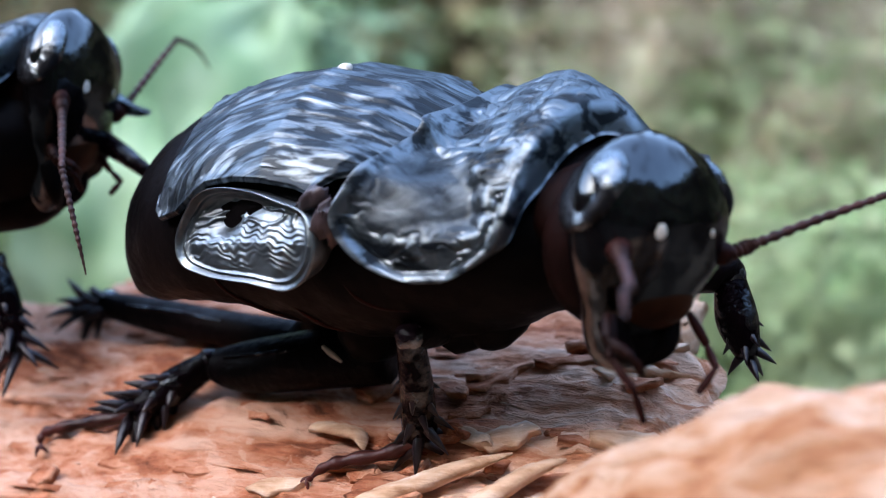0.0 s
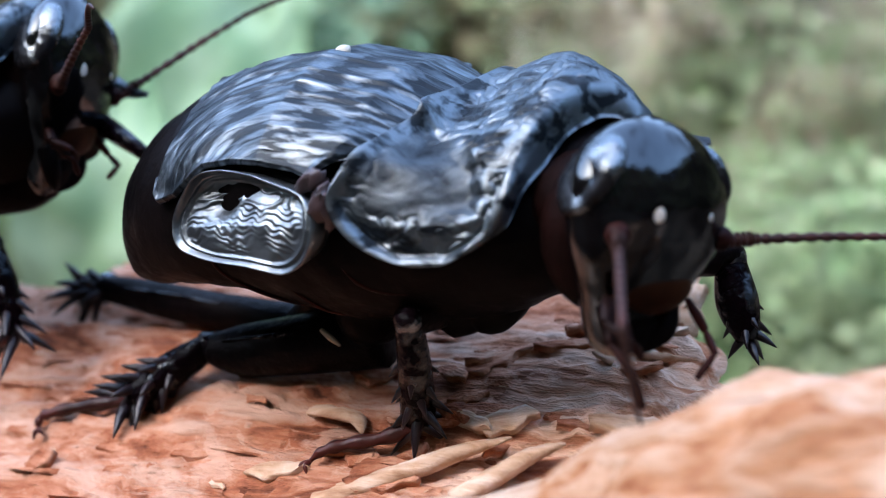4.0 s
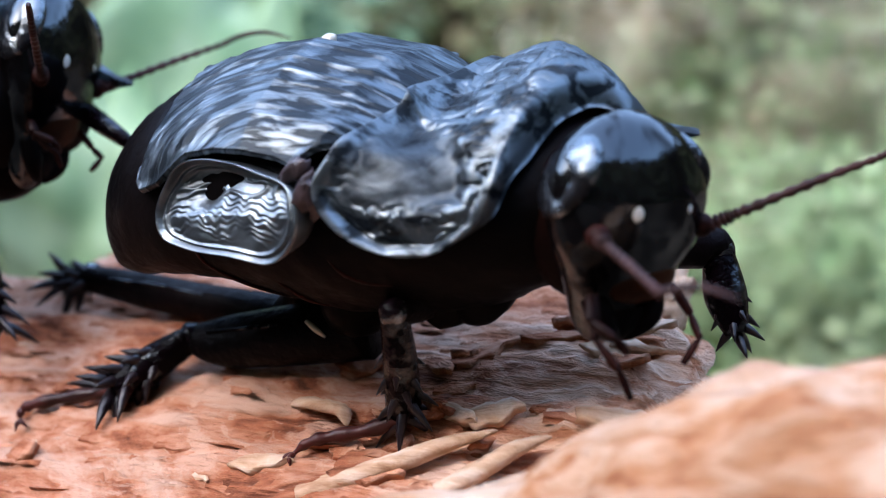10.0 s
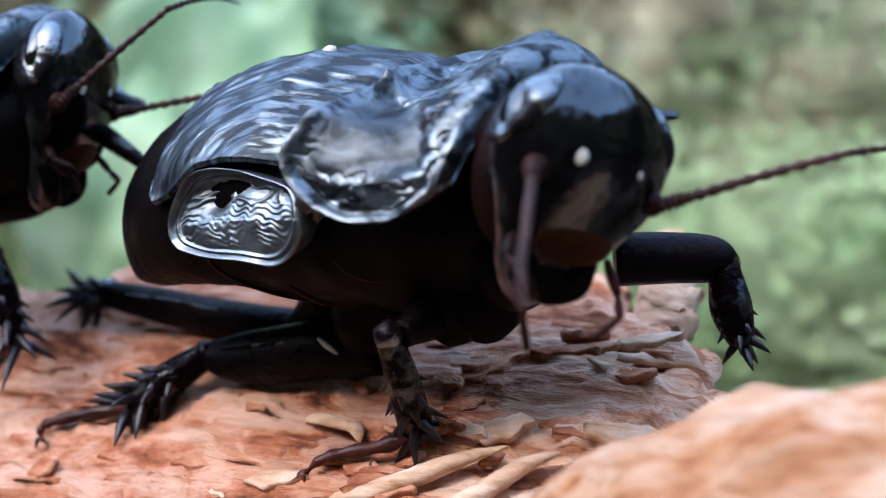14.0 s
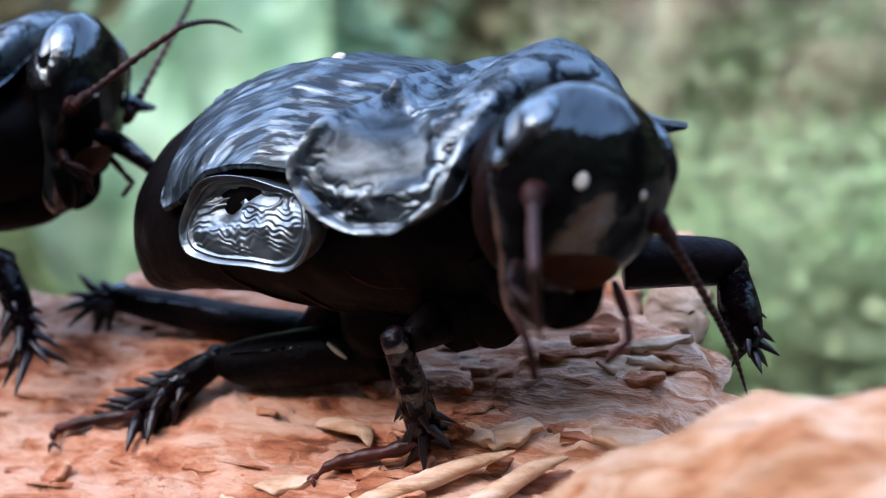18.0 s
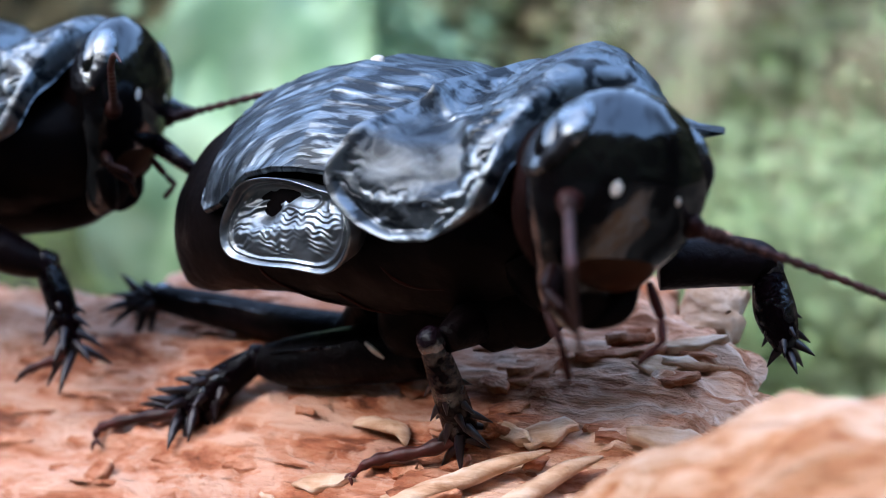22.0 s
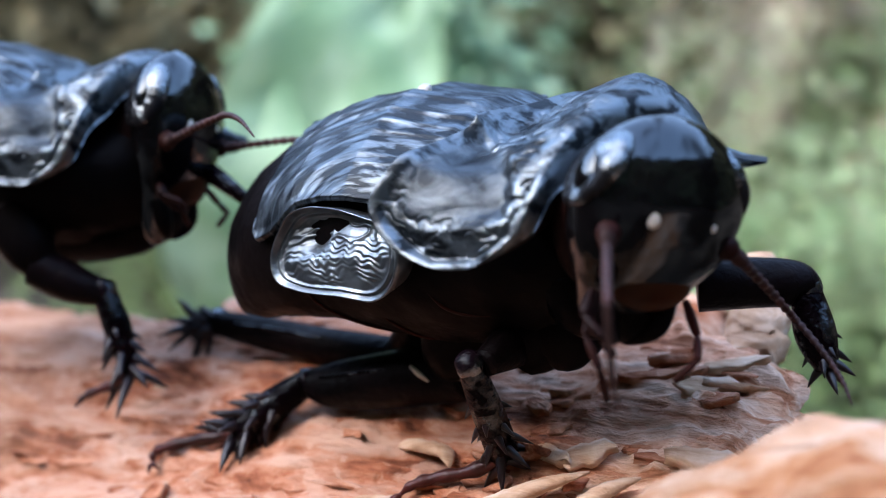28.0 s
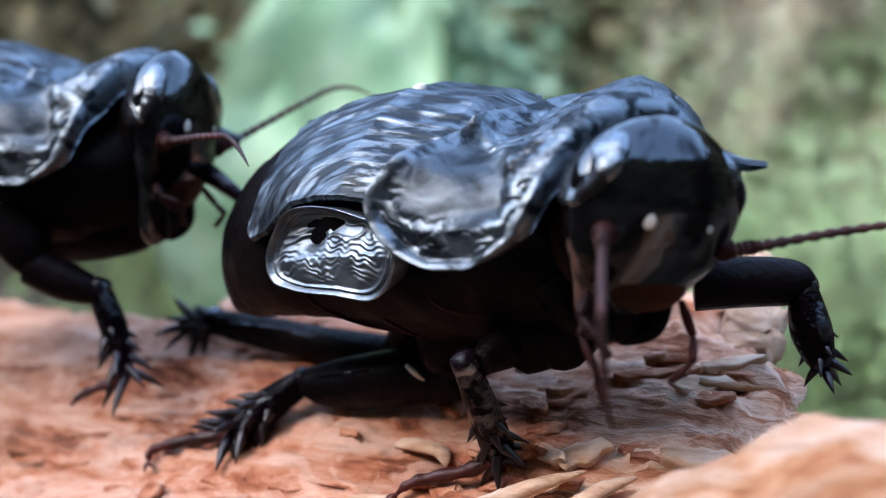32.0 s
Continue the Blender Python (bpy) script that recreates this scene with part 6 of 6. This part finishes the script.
    walk(near_whip_b, [
        (0, pose(0.01189, 0.00000, 0.00000, 2.7, 38.5, 7.8)), (0.5, pose(0.01189, 0.00000, 0.00000, 0.3, 6.6, 5.1)),
        (1, pose(0.01189, 0.00000, 0.00000, -0.1, 15.2, -0.6)), (1.5, pose(0.01189, 0.00000, 0.00000, 0.2, -1.8, -14.9)),
        (2, pose(0.01189, 0.00000, 0.00000, -1.2, 7.2, -19.1)), (2.5, pose(0.01189, 0.00000, 0.00000, 0.3, -1.7, -22.0)),
        (3, pose(0.01189, 0.00000, 0.00000, -2.1, 15.0, -15.6)), (3.5, pose(0.01189, 0.00000, 0.00000, -1.5, 12.7, -13.8)),
        (5.5, pose(0.01189, 0.00000, 0.00000, -0.1, 2.7, -3.6)), (6, pose(0.01189, 0.00000, 0.00000, -0.0, -5.0, 1.1)),
        (6.5, pose(0.01189, 0.00000, 0.00000, 0.0, 8.2, 0.5)), (7, pose(0.01189, 0.00000, 0.00000, -0.3, 21.7, -1.4)),
        (7.5, pose(0.01189, 0.00000, 0.00000, -1.7, 24.3, -8.0)), (8, pose(0.01189, 0.00000, 0.00000, -3.4, 24.8, -15.5)),
        (8.5, pose(0.01189, 0.00000, 0.00000, -2.3, 27.7, -9.1)), (9, pose(0.01189, 0.00000, 0.00000, -1.0, 28.2, -4.1)),
        (9.5, pose(0.01189, 0.00000, 0.00000, -0.3, 17.0, -2.3)), (10, pose(0.01189, 0.00000, 0.00000, 0.0, 5.6, 0.6)),
        (10.5, pose(0.01189, 0.00000, 0.00000, 0.3, 8.7, 4.1)), (11, pose(0.01189, 0.00000, 0.00000, 0.7, 13.6, 6.1)),
        (11.5, pose(0.01189, 0.00000, 0.00000, 0.2, 18.5, 1.1)), (12, pose(0.01189, 0.00000, 0.00000, -1.9, 24.0, -9.0)),
        (12.5, pose(0.01189, 0.00000, 0.00000, -1.2, 7.8, -17.2)), (13, pose(0.01189, 0.00000, 0.00000, -5.4, 12.7, -45.6)),
        (13.5, pose(0.01189, 0.00000, 0.00000, 8.6, 25.1, 37.1)), (14, pose(0.01189, 0.00000, 0.00000, 14.1, 34.6, 43.4)),
        (14.5, pose(0.01189, 0.00000, 0.00000, 23.2, 26.9, 81.3)), (16.5, pose(0.01189, 0.00000, 0.00000, -3.5, 18.1, -21.8)),
        (17, pose(0.01189, 0.00000, 0.00000, -5.4, 19.6, -30.3)), (17.5, pose(0.01189, 0.00000, 0.00000, -4.7, 25.3, -20.9)),
        (18, pose(0.01189, 0.00000, 0.00000, 20.8, 24.6, 80.0)), (18.5, pose(0.01189, 0.00000, 0.00000, -7.1, 13.7, -54.9)),
        (19, pose(0.01189, 0.00000, 0.00000, 9.0, 36.8, 26.6)), (19.5, pose(0.01189, 0.00000, 0.00000, -1.7, -2.5, 69.5)),
        (20, pose(0.01189, 0.00000, 0.00000, -3.5, 13.7, -28.5)), (20.5, pose(0.01189, 0.00000, 0.00000, -5.8, 21.0, -30.5)),
        (21, pose(0.01189, 0.00000, 0.00000, 3.4, 2.8, 102.0)), (21.5, pose(0.01189, 0.00000, 0.00000, -2.9, 23.7, -13.7)),
        (22, pose(0.01189, 0.00000, 0.00000, 0.4, 15.2, 3.3)), (22.5, pose(0.01189, 0.00000, 0.00000, 43.7, -41.9, -92.6)),
        (23, pose(0.01189, 0.00000, 0.00000, 3.3, 18.0, 20.6)), (23.5, pose(0.01189, 0.00000, 0.00000, 4.9, 23.0, 23.6)),
        (24, pose(0.01189, 0.00000, 0.00000, 2.0, 15.9, 14.5)), (24.5, pose(0.01189, 0.00000, 0.00000, 0.2, 1.6, 15.8)),
        (25, pose(0.01189, 0.00000, 0.00000, 0.1, 6.7, 1.3)), (25.5, pose(0.01189, 0.00000, 0.00000, -0.1, 8.8, -1.6)),
        (27.5, pose(0.01189, 0.00000, 0.00000, -2.1, 15.6, -15.0)), (28, pose(0.01189, 0.00000, 0.00000, -2.1, 17.1, -14.2)),
        (28.5, pose(0.01189, 0.00000, 0.00000, -2.3, 22.3, -11.8)), (29, pose(0.01189, 0.00000, 0.00000, -2.6, 27.2, -10.8)),
        (29.5, pose(0.01189, 0.00000, 0.00000, -2.6, 20.1, -14.8)), (30, pose(0.01189, 0.00000, 0.00000, -2.1, 13.9, -16.9)),
        (30.5, pose(0.01189, 0.00000, 0.00000, -1.7, 14.2, -14.0)), (31, pose(0.01189, 0.00000, 0.00000, -1.4, 13.6, -11.9)),
        (31.5, pose(0.01189, 0.00000, 0.00000, -1.6, 12.8, -14.5)), (32, pose(0.01189, 0.00000, 0.00000, -1.8, 12.6, -16.1)),
    ])
    walk(far_antenna_b, [
        (0, pose(0.02427, 0.00359, 0.00789, 0.0, -14.6, 98.9)), (0.5, pose(0.02428, 0.00359, 0.00787, -0.0, -14.2, -41.9)),
        (1, pose(0.02430, 0.00359, 0.00785, 0.0, 10.9, -42.6)), (1.5, pose(0.02431, 0.00359, 0.00783, 0.0, 2.7, -28.3)),
        (2, pose(0.02432, 0.00359, 0.00781, -0.0, -7.1, -15.6)), (2.5, pose(0.02433, 0.00358, 0.00779, 0.0, -10.7, 1.6)),
        (3, pose(0.02433, 0.00358, 0.00778, -0.0, 2.7, 88.6)), (3.5, pose(0.02432, 0.00357, 0.00777, 0.0, -16.1, 75.4)),
        (5.5, pose(0.02424, 0.00351, 0.00770, 0.0, -23.0, 34.5)), (6, pose(0.02421, 0.00349, 0.00767, -0.0, -20.1, 33.9)),
        (6.5, pose(0.02418, 0.00346, 0.00763, 0.0, -11.7, 31.8)), (7, pose(0.02416, 0.00344, 0.00759, -0.0, -16.2, 33.0)),
        (7.5, pose(0.02414, 0.00341, 0.00754, 0.0, -19.6, 33.3)), (8, pose(0.02413, 0.00339, 0.00751, -0.0, -18.7, 32.9)),
        (8.5, pose(0.02412, 0.00337, 0.00748, 0.0, -17.4, 41.1)), (9, pose(0.02412, 0.00337, 0.00747, 0.0, -9.0, 61.3)),
        (9.5, pose(0.02416, 0.00339, 0.00748, -0.0, -6.7, 66.1)), (10, pose(0.02425, 0.00345, 0.00751, -0.0, -4.1, 70.9)),
        (10.5, pose(0.02434, 0.00350, 0.00754, -0.0, -9.7, 74.1)), (11, pose(0.02438, 0.00353, 0.00755, 0.0, -29.3, -9.5)),
        (11.5, pose(0.02437, 0.00351, 0.00754, -0.0, -31.8, 2.1)), (12, pose(0.02434, 0.00347, 0.00750, -0.0, -4.8, 69.3)),
        (12.5, pose(0.02432, 0.00343, 0.00744, 0.0, -11.3, 32.4)), (13, pose(0.02431, 0.00341, 0.00735, 0.0, -18.3, 34.6)),
        (13.5, pose(0.02437, 0.00341, 0.00724, -0.0, -4.3, 74.6)), (14, pose(0.02450, 0.00342, 0.00715, -0.0, -11.9, -4.7)),
        (14.5, pose(0.02461, 0.00344, 0.00711, -0.0, -15.1, -6.0)), (16.5, pose(0.02470, 0.00355, 0.00727, 0.0, -17.8, -12.1)),
        (17, pose(0.02471, 0.00358, 0.00732, -0.0, -18.8, -13.5)), (17.5, pose(0.02472, 0.00361, 0.00736, 0.0, -8.3, 77.5)),
        (18, pose(0.02473, 0.00363, 0.00739, -0.0, -26.3, 95.0)), (18.5, pose(0.02475, 0.00365, 0.00742, 0.0, -16.5, 34.5)),
        (19, pose(0.02476, 0.00367, 0.00743, 0.0, -19.0, 85.2)), (19.5, pose(0.02477, 0.00368, 0.00744, -0.0, -12.7, 59.0)),
        (20, pose(0.02478, 0.00368, 0.00744, -0.0, -6.4, 63.6)), (20.5, pose(0.02469, 0.00362, 0.00741, 0.0, -15.5, 49.5)),
        (21, pose(0.02460, 0.00356, 0.00738, -0.0, -6.4, 67.3)), (21.5, pose(0.02468, 0.00360, 0.00738, 0.0, -7.7, 20.0)),
        (22, pose(0.02477, 0.00366, 0.00740, 0.0, -13.5, 1.6)), (22.5, pose(0.02477, 0.00370, 0.00744, -0.0, -0.4, 80.7)),
        (23, pose(0.02477, 0.00371, 0.00748, -0.0, -3.2, 76.9)), (23.5, pose(0.02475, 0.00371, 0.00751, -0.0, -14.2, -3.7)),
        (24, pose(0.02468, 0.00369, 0.00753, -0.0, -15.0, -17.4)), (24.5, pose(0.02459, 0.00364, 0.00752, -0.0, 0.8, 88.6)),
        (25, pose(0.02454, 0.00360, 0.00750, 0.0, -9.9, 63.9)), (25.5, pose(0.02455, 0.00360, 0.00747, 0.0, -1.1, 81.9)),
        (27.5, pose(0.02476, 0.00365, 0.00734, -0.0, -12.1, -12.1)), (28, pose(0.02481, 0.00367, 0.00731, -0.0, -11.1, -17.9)),
        (28.5, pose(0.02486, 0.00368, 0.00728, 0.0, -12.8, -7.0)), (29, pose(0.02488, 0.00368, 0.00725, -0.0, -13.3, 7.3)),
        (29.5, pose(0.02489, 0.00368, 0.00723, 0.0, 1.5, 88.5)), (30, pose(0.02489, 0.00368, 0.00721, -0.0, -4.9, 83.7)),
        (30.5, pose(0.02490, 0.00368, 0.00720, 0.0, -15.9, 10.6)), (31, pose(0.02490, 0.00367, 0.00719, 0.0, -13.5, 8.8)),
        (31.5, pose(0.02490, 0.00367, 0.00718, 0.0, -0.7, 83.4)), (32, pose(0.02490, 0.00367, 0.00717, -0.0, -4.6, 80.0)),
    ])
    walk(far_whip_b, [
        (0, pose(0.01421, 0.00000, 0.00000, 2.7, 42.5, 6.9)), (0.5, pose(0.01421, 0.00000, 0.00000, 26.0, 6.5, 152.3)),
        (1, pose(0.01421, 0.00000, 0.00000, -50.4, 124.3, -28.0)), (1.5, pose(0.01421, 0.00000, 0.00000, 67.6, 39.6, 123.4)),
        (2, pose(0.01421, 0.00000, 0.00000, 30.6, 24.4, 103.3)), (2.5, pose(0.01421, 0.00000, 0.00000, 23.0, 28.0, 78.5)),
        (3, pose(0.01421, 0.00000, 0.00000, 2.7, 15.7, 19.4)), (3.5, pose(0.01421, 0.00000, 0.00000, 0.3, 14.5, 2.4)),
        (5.5, pose(0.01421, 0.00000, 0.00000, -6.0, 12.3, -51.6)), (6, pose(0.01421, 0.00000, 0.00000, -6.1, 12.6, -51.3)),
        (6.5, pose(0.01421, 0.00000, 0.00000, -3.8, 10.2, -40.3)), (7, pose(0.01421, 0.00000, 0.00000, -3.5, 7.2, -51.3)),
        (7.5, pose(0.01421, 0.00000, 0.00000, -3.9, 9.0, -46.4)), (8, pose(0.01421, 0.00000, 0.00000, -4.0, 8.6, -49.2)),
        (8.5, pose(0.01421, 0.00000, 0.00000, 9.2, 20.4, 48.1)), (9, pose(0.01421, 0.00000, 0.00000, 7.5, -8.6, -82.2)),
        (9.5, pose(0.01421, 0.00000, 0.00000, 10.1, -10.5, -87.8)), (10, pose(0.01421, 0.00000, 0.00000, 12.5, -11.7, -93.8)),
        (10.5, pose(0.01421, 0.00000, 0.00000, 16.3, -15.4, -93.4)), (11, pose(0.01421, 0.00000, 0.00000, -4.7, -4.7, 89.5)),
        (11.5, pose(0.01421, 0.00000, 0.00000, 0.7, 0.8, 80.2)), (12, pose(0.01421, 0.00000, 0.00000, 9.9, -9.8, -90.0)),
        (12.5, pose(0.01421, 0.00000, 0.00000, -3.0, 5.6, -55.8)), (13, pose(0.01421, 0.00000, 0.00000, 17.4, 27.7, 63.5)),
        (13.5, pose(0.01421, 0.00000, 0.00000, 12.7, -11.8, -94.4)), (14, pose(0.01421, 0.00000, 0.00000, 14.8, 19.6, 73.6)),
        (14.5, pose(0.01421, 0.00000, 0.00000, 14.2, 16.4, 81.8)), (16.5, pose(0.01421, 0.00000, 0.00000, 12.4, 9.4, 105.3)),
        (17, pose(0.01421, 0.00000, 0.00000, 9.6, 6.7, 110.3)), (17.5, pose(0.01421, 0.00000, 0.00000, 12.6, -11.7, -94.5)),
        (18, pose(0.01421, 0.00000, 0.00000, -0.0, 3.8, -0.6)), (18.5, pose(0.01421, 0.00000, 0.00000, -9.0, 26.4, -37.3)),
        (19, pose(0.01421, 0.00000, 0.00000, 2.1, 28.7, 8.1)), (19.5, pose(0.01421, 0.00000, 0.00000, 0.4, -0.4, -87.5)),
        (20, pose(0.01421, 0.00000, 0.00000, 12.4, -11.0, -97.1)), (20.5, pose(0.01421, 0.00000, 0.00000, 8.6, -9.6, -83.5)),
        (21, pose(0.01421, 0.00000, 0.00000, 6.3, 22.4, 31.1)), (21.5, pose(0.01421, 0.00000, 0.00000, 17.0, 28.7, 60.5)),
        (22, pose(0.01421, 0.00000, 0.00000, 11.2, 16.5, 67.9)), (22.5, pose(0.01421, 0.00000, 0.00000, 18.3, -15.5, -99.5)),
        (23, pose(0.01421, 0.00000, 0.00000, 19.8, -14.3, -108.7)), (23.5, pose(0.01421, 0.00000, 0.00000, 20.4, 20.4, 90.0)),
        (24, pose(0.01421, 0.00000, 0.00000, 13.7, 13.3, 91.6)), (24.5, pose(0.01421, 0.00000, 0.00000, 14.7, -11.3, -105.3)),
        (25, pose(0.01421, 0.00000, 0.00000, 6.7, -6.4, -92.4)), (25.5, pose(0.01421, 0.00000, 0.00000, 10.8, -7.8, -108.2)),
        (27.5, pose(0.01421, 0.00000, 0.00000, 22.3, 19.9, 96.6)), (28, pose(0.01421, 0.00000, 0.00000, 20.8, 17.3, 100.7)),
        (28.5, pose(0.01421, 0.00000, 0.00000, 16.3, 16.3, 90.2)), (29, pose(0.01421, 0.00000, 0.00000, 13.0, 16.7, 75.6)),
        (29.5, pose(0.01421, 0.00000, 0.00000, 24.6, -16.5, -112.7)), (30, pose(0.01421, 0.00000, 0.00000, 25.3, -16.3, -114.9)),
        (30.5, pose(0.01421, 0.00000, 0.00000, 19.2, 22.0, 82.1)), (31, pose(0.01421, 0.00000, 0.00000, 14.1, 18.4, 75.0)),
        (31.5, pose(0.01421, 0.00000, 0.00000, 17.5, -13.3, -105.5)), (32, pose(0.01421, 0.00000, 0.00000, 12.4, -9.1, -107.6)),
    ])
    walk(shield_a, [
        (0, pose(0.00000, 0.00000, 0.00000, 0.0, -0.0, 0.0)), (10.5, pose(0.00000, 0.00000, 0.00000, 0.0, -0.0, 0.0)),
        (11, pose(0.00030, -0.00023, 0.00050, -1.1, -0.6, -0.4)), (11.5, pose(0.00002, 0.00003, 0.00150, -3.6, -2.4, 1.8)),
        (12, pose(0.00010, 0.00011, 0.00162, -4.5, -3.6, -2.2)), (12.5, pose(0.00031, -0.00043, 0.00205, -5.7, -4.2, -3.3)),
        (13, pose(0.00050, -0.00089, 0.00226, -6.7, -4.9, -4.3)), (13.5, pose(0.00052, -0.00098, 0.00233, -6.8, -4.9, -4.5)),
        (14, pose(0.00052, -0.00099, 0.00237, -6.9, -4.8, -4.5)), (14.5, pose(0.00055, -0.00105, 0.00241, -7.1, -4.8, -4.7)),
        (16.5, pose(0.00070, -0.00091, 0.00231, -6.8, -4.4, -5.4)), (17, pose(0.00073, -0.00089, 0.00233, -6.6, -4.4, -5.6)),
        (17.5, pose(0.00079, -0.00090, 0.00233, -6.5, -4.5, -5.7)), (18, pose(0.00084, -0.00087, 0.00234, -6.4, -4.5, -5.9)),
        (18.5, pose(0.00088, -0.00086, 0.00236, -6.2, -4.5, -6.0)), (19, pose(0.00094, -0.00085, 0.00236, -6.1, -4.6, -6.1)),
        (19.5, pose(0.00100, -0.00081, 0.00236, -5.9, -4.5, -6.3)), (20, pose(0.00104, -0.00078, 0.00237, -5.8, -4.5, -6.5)),
        (20.5, pose(0.00110, -0.00073, 0.00236, -5.7, -4.5, -6.7)), (21, pose(0.00118, -0.00072, 0.00236, -5.6, -4.5, -7.0)),
        (21.5, pose(0.00126, -0.00074, 0.00234, -5.7, -4.5, -7.2)), (22, pose(0.00137, -0.00084, 0.00233, -5.8, -4.6, -7.3)),
        (22.5, pose(0.00153, -0.00099, 0.00232, -6.1, -4.7, -7.4)), (23, pose(0.00166, -0.00114, 0.00233, -6.3, -4.7, -7.4)),
        (23.5, pose(0.00180, -0.00132, 0.00236, -6.5, -4.7, -7.2)), (24, pose(0.00192, -0.00145, 0.00238, -6.6, -4.7, -7.1)),
        (24.5, pose(0.00199, -0.00152, 0.00239, -6.6, -4.7, -6.9)), (25, pose(0.00205, -0.00158, 0.00240, -6.7, -4.6, -6.7)),
        (25.5, pose(0.00208, -0.00161, 0.00238, -6.7, -4.5, -6.5)), (27.5, pose(0.00210, -0.00186, 0.00231, -7.3, -4.0, -5.6)),
        (28, pose(0.00215, -0.00195, 0.00235, -7.4, -4.0, -5.6)), (29, pose(0.00225, -0.00219, 0.00243, -7.7, -3.9, -5.5)),
        (30, pose(0.00238, -0.00252, 0.00253, -8.2, -3.7, -5.5)), (31, pose(0.00253, -0.00275, 0.00260, -8.4, -3.6, -5.6)),
        (32, pose(0.00267, -0.00283, 0.00264, -8.4, -3.6, -5.7)),
    ])
    rise = [
        (0, pose(0.00000, 0.00000, 0.00000, 0.0, -0.0, 0.0)), (10.5, pose(0.00000, 0.00000, 0.00000, 0.0, -0.0, 0.0)),
        (11, pose(0.00012, 0.00037, 0.00026, 0.7, -0.9, 0.0)), (11.5, pose(-0.00075, 0.00134, 0.00020, -0.2, -2.2, 1.3)),
        (12, pose(-0.00109, 0.00159, 0.00004, -0.4, -2.3, 1.0)), (12.5, pose(-0.00128, 0.00162, -0.00003, -1.0, -2.5, 0.7)),
        (13, pose(-0.00125, 0.00167, 0.00001, -1.1, -2.5, 0.6)), (13.5, pose(-0.00126, 0.00168, 0.00002, -1.2, -2.5, 0.6)),
        (14, pose(-0.00125, 0.00169, 0.00001, -1.3, -2.5, 0.7)), (14.5, pose(-0.00125, 0.00175, -0.00002, -1.3, -2.4, 0.8)),
        (16.5, pose(-0.00157, 0.00204, -0.00028, -1.6, -2.0, 1.0)), (17, pose(-0.00160, 0.00204, -0.00031, -1.6, -2.0, 1.0)),
        (17.5, pose(-0.00164, 0.00207, -0.00033, -1.6, -2.0, 1.1)), (18, pose(-0.00165, 0.00207, -0.00033, -1.6, -2.0, 1.0)),
        (18.5, pose(-0.00169, 0.00209, -0.00036, -1.6, -1.9, 1.1)), (19, pose(-0.00175, 0.00214, -0.00040, -1.6, -1.9, 1.1)),
        (19.5, pose(-0.00178, 0.00217, -0.00042, -1.6, -1.9, 1.1)), (20, pose(-0.00179, 0.00217, -0.00042, -1.6, -1.8, 1.1)),
        (20.5, pose(-0.00178, 0.00218, -0.00042, -1.5, -1.8, 1.2)), (21, pose(-0.00169, 0.00212, -0.00037, -1.5, -1.8, 1.2)),
        (21.5, pose(-0.00155, 0.00202, -0.00030, -1.5, -1.8, 1.3)), (22, pose(-0.00137, 0.00190, -0.00021, -1.4, -1.7, 1.3)),
        (22.5, pose(-0.00115, 0.00172, -0.00010, -1.4, -1.7, 1.3)), (23, pose(-0.00090, 0.00154, 0.00000, -1.5, -1.7, 1.3)),
        (23.5, pose(-0.00065, 0.00135, 0.00010, -1.5, -1.7, 1.3)), (24, pose(-0.00044, 0.00121, 0.00017, -1.5, -1.6, 1.3)),
        (24.5, pose(-0.00028, 0.00111, 0.00022, -1.6, -1.6, 1.3)), (25, pose(-0.00014, 0.00104, 0.00024, -1.6, -1.5, 1.3)),
        (25.5, pose(-0.00010, 0.00105, 0.00022, -1.6, -1.4, 1.4)), (27.5, pose(-0.00051, 0.00151, -0.00011, -1.5, -1.1, 1.8)),
        (28, pose(-0.00056, 0.00155, -0.00013, -1.5, -1.1, 1.8)), (29, pose(-0.00059, 0.00154, -0.00011, -1.5, -1.1, 1.9)),
        (30, pose(-0.00069, 0.00157, -0.00014, -1.5, -1.0, 2.1)), (31, pose(-0.00080, 0.00164, -0.00020, -1.5, -1.0, 2.2)),
        (32, pose(-0.00090, 0.00170, -0.00025, -1.5, -0.9, 2.3)),
    ]
    for piece in trunk_a:
        walk(piece, rise)
    walk(mid_tibia_a, [
        (0, pose(0.00000, 0.00000, 0.00000, 0.0, -0.0, 0.0)), (10.6, pose(0.00000, 0.00000, 0.00000, 0.0, -0.0, 0.0)),
        (11, pose(-0.00021, -0.00016, 0.00003, 1.2, -1.5, 0.4)), (11.5, pose(-0.00068, -0.00051, 0.00008, 3.7, -4.9, 1.2)),
        (12, pose(-0.00078, -0.00059, 0.00008, 4.3, -5.6, 1.3)), (32, pose(-0.00084, -0.00064, 0.00009, 4.7, -6.1, 1.4)),
    ])


motions()
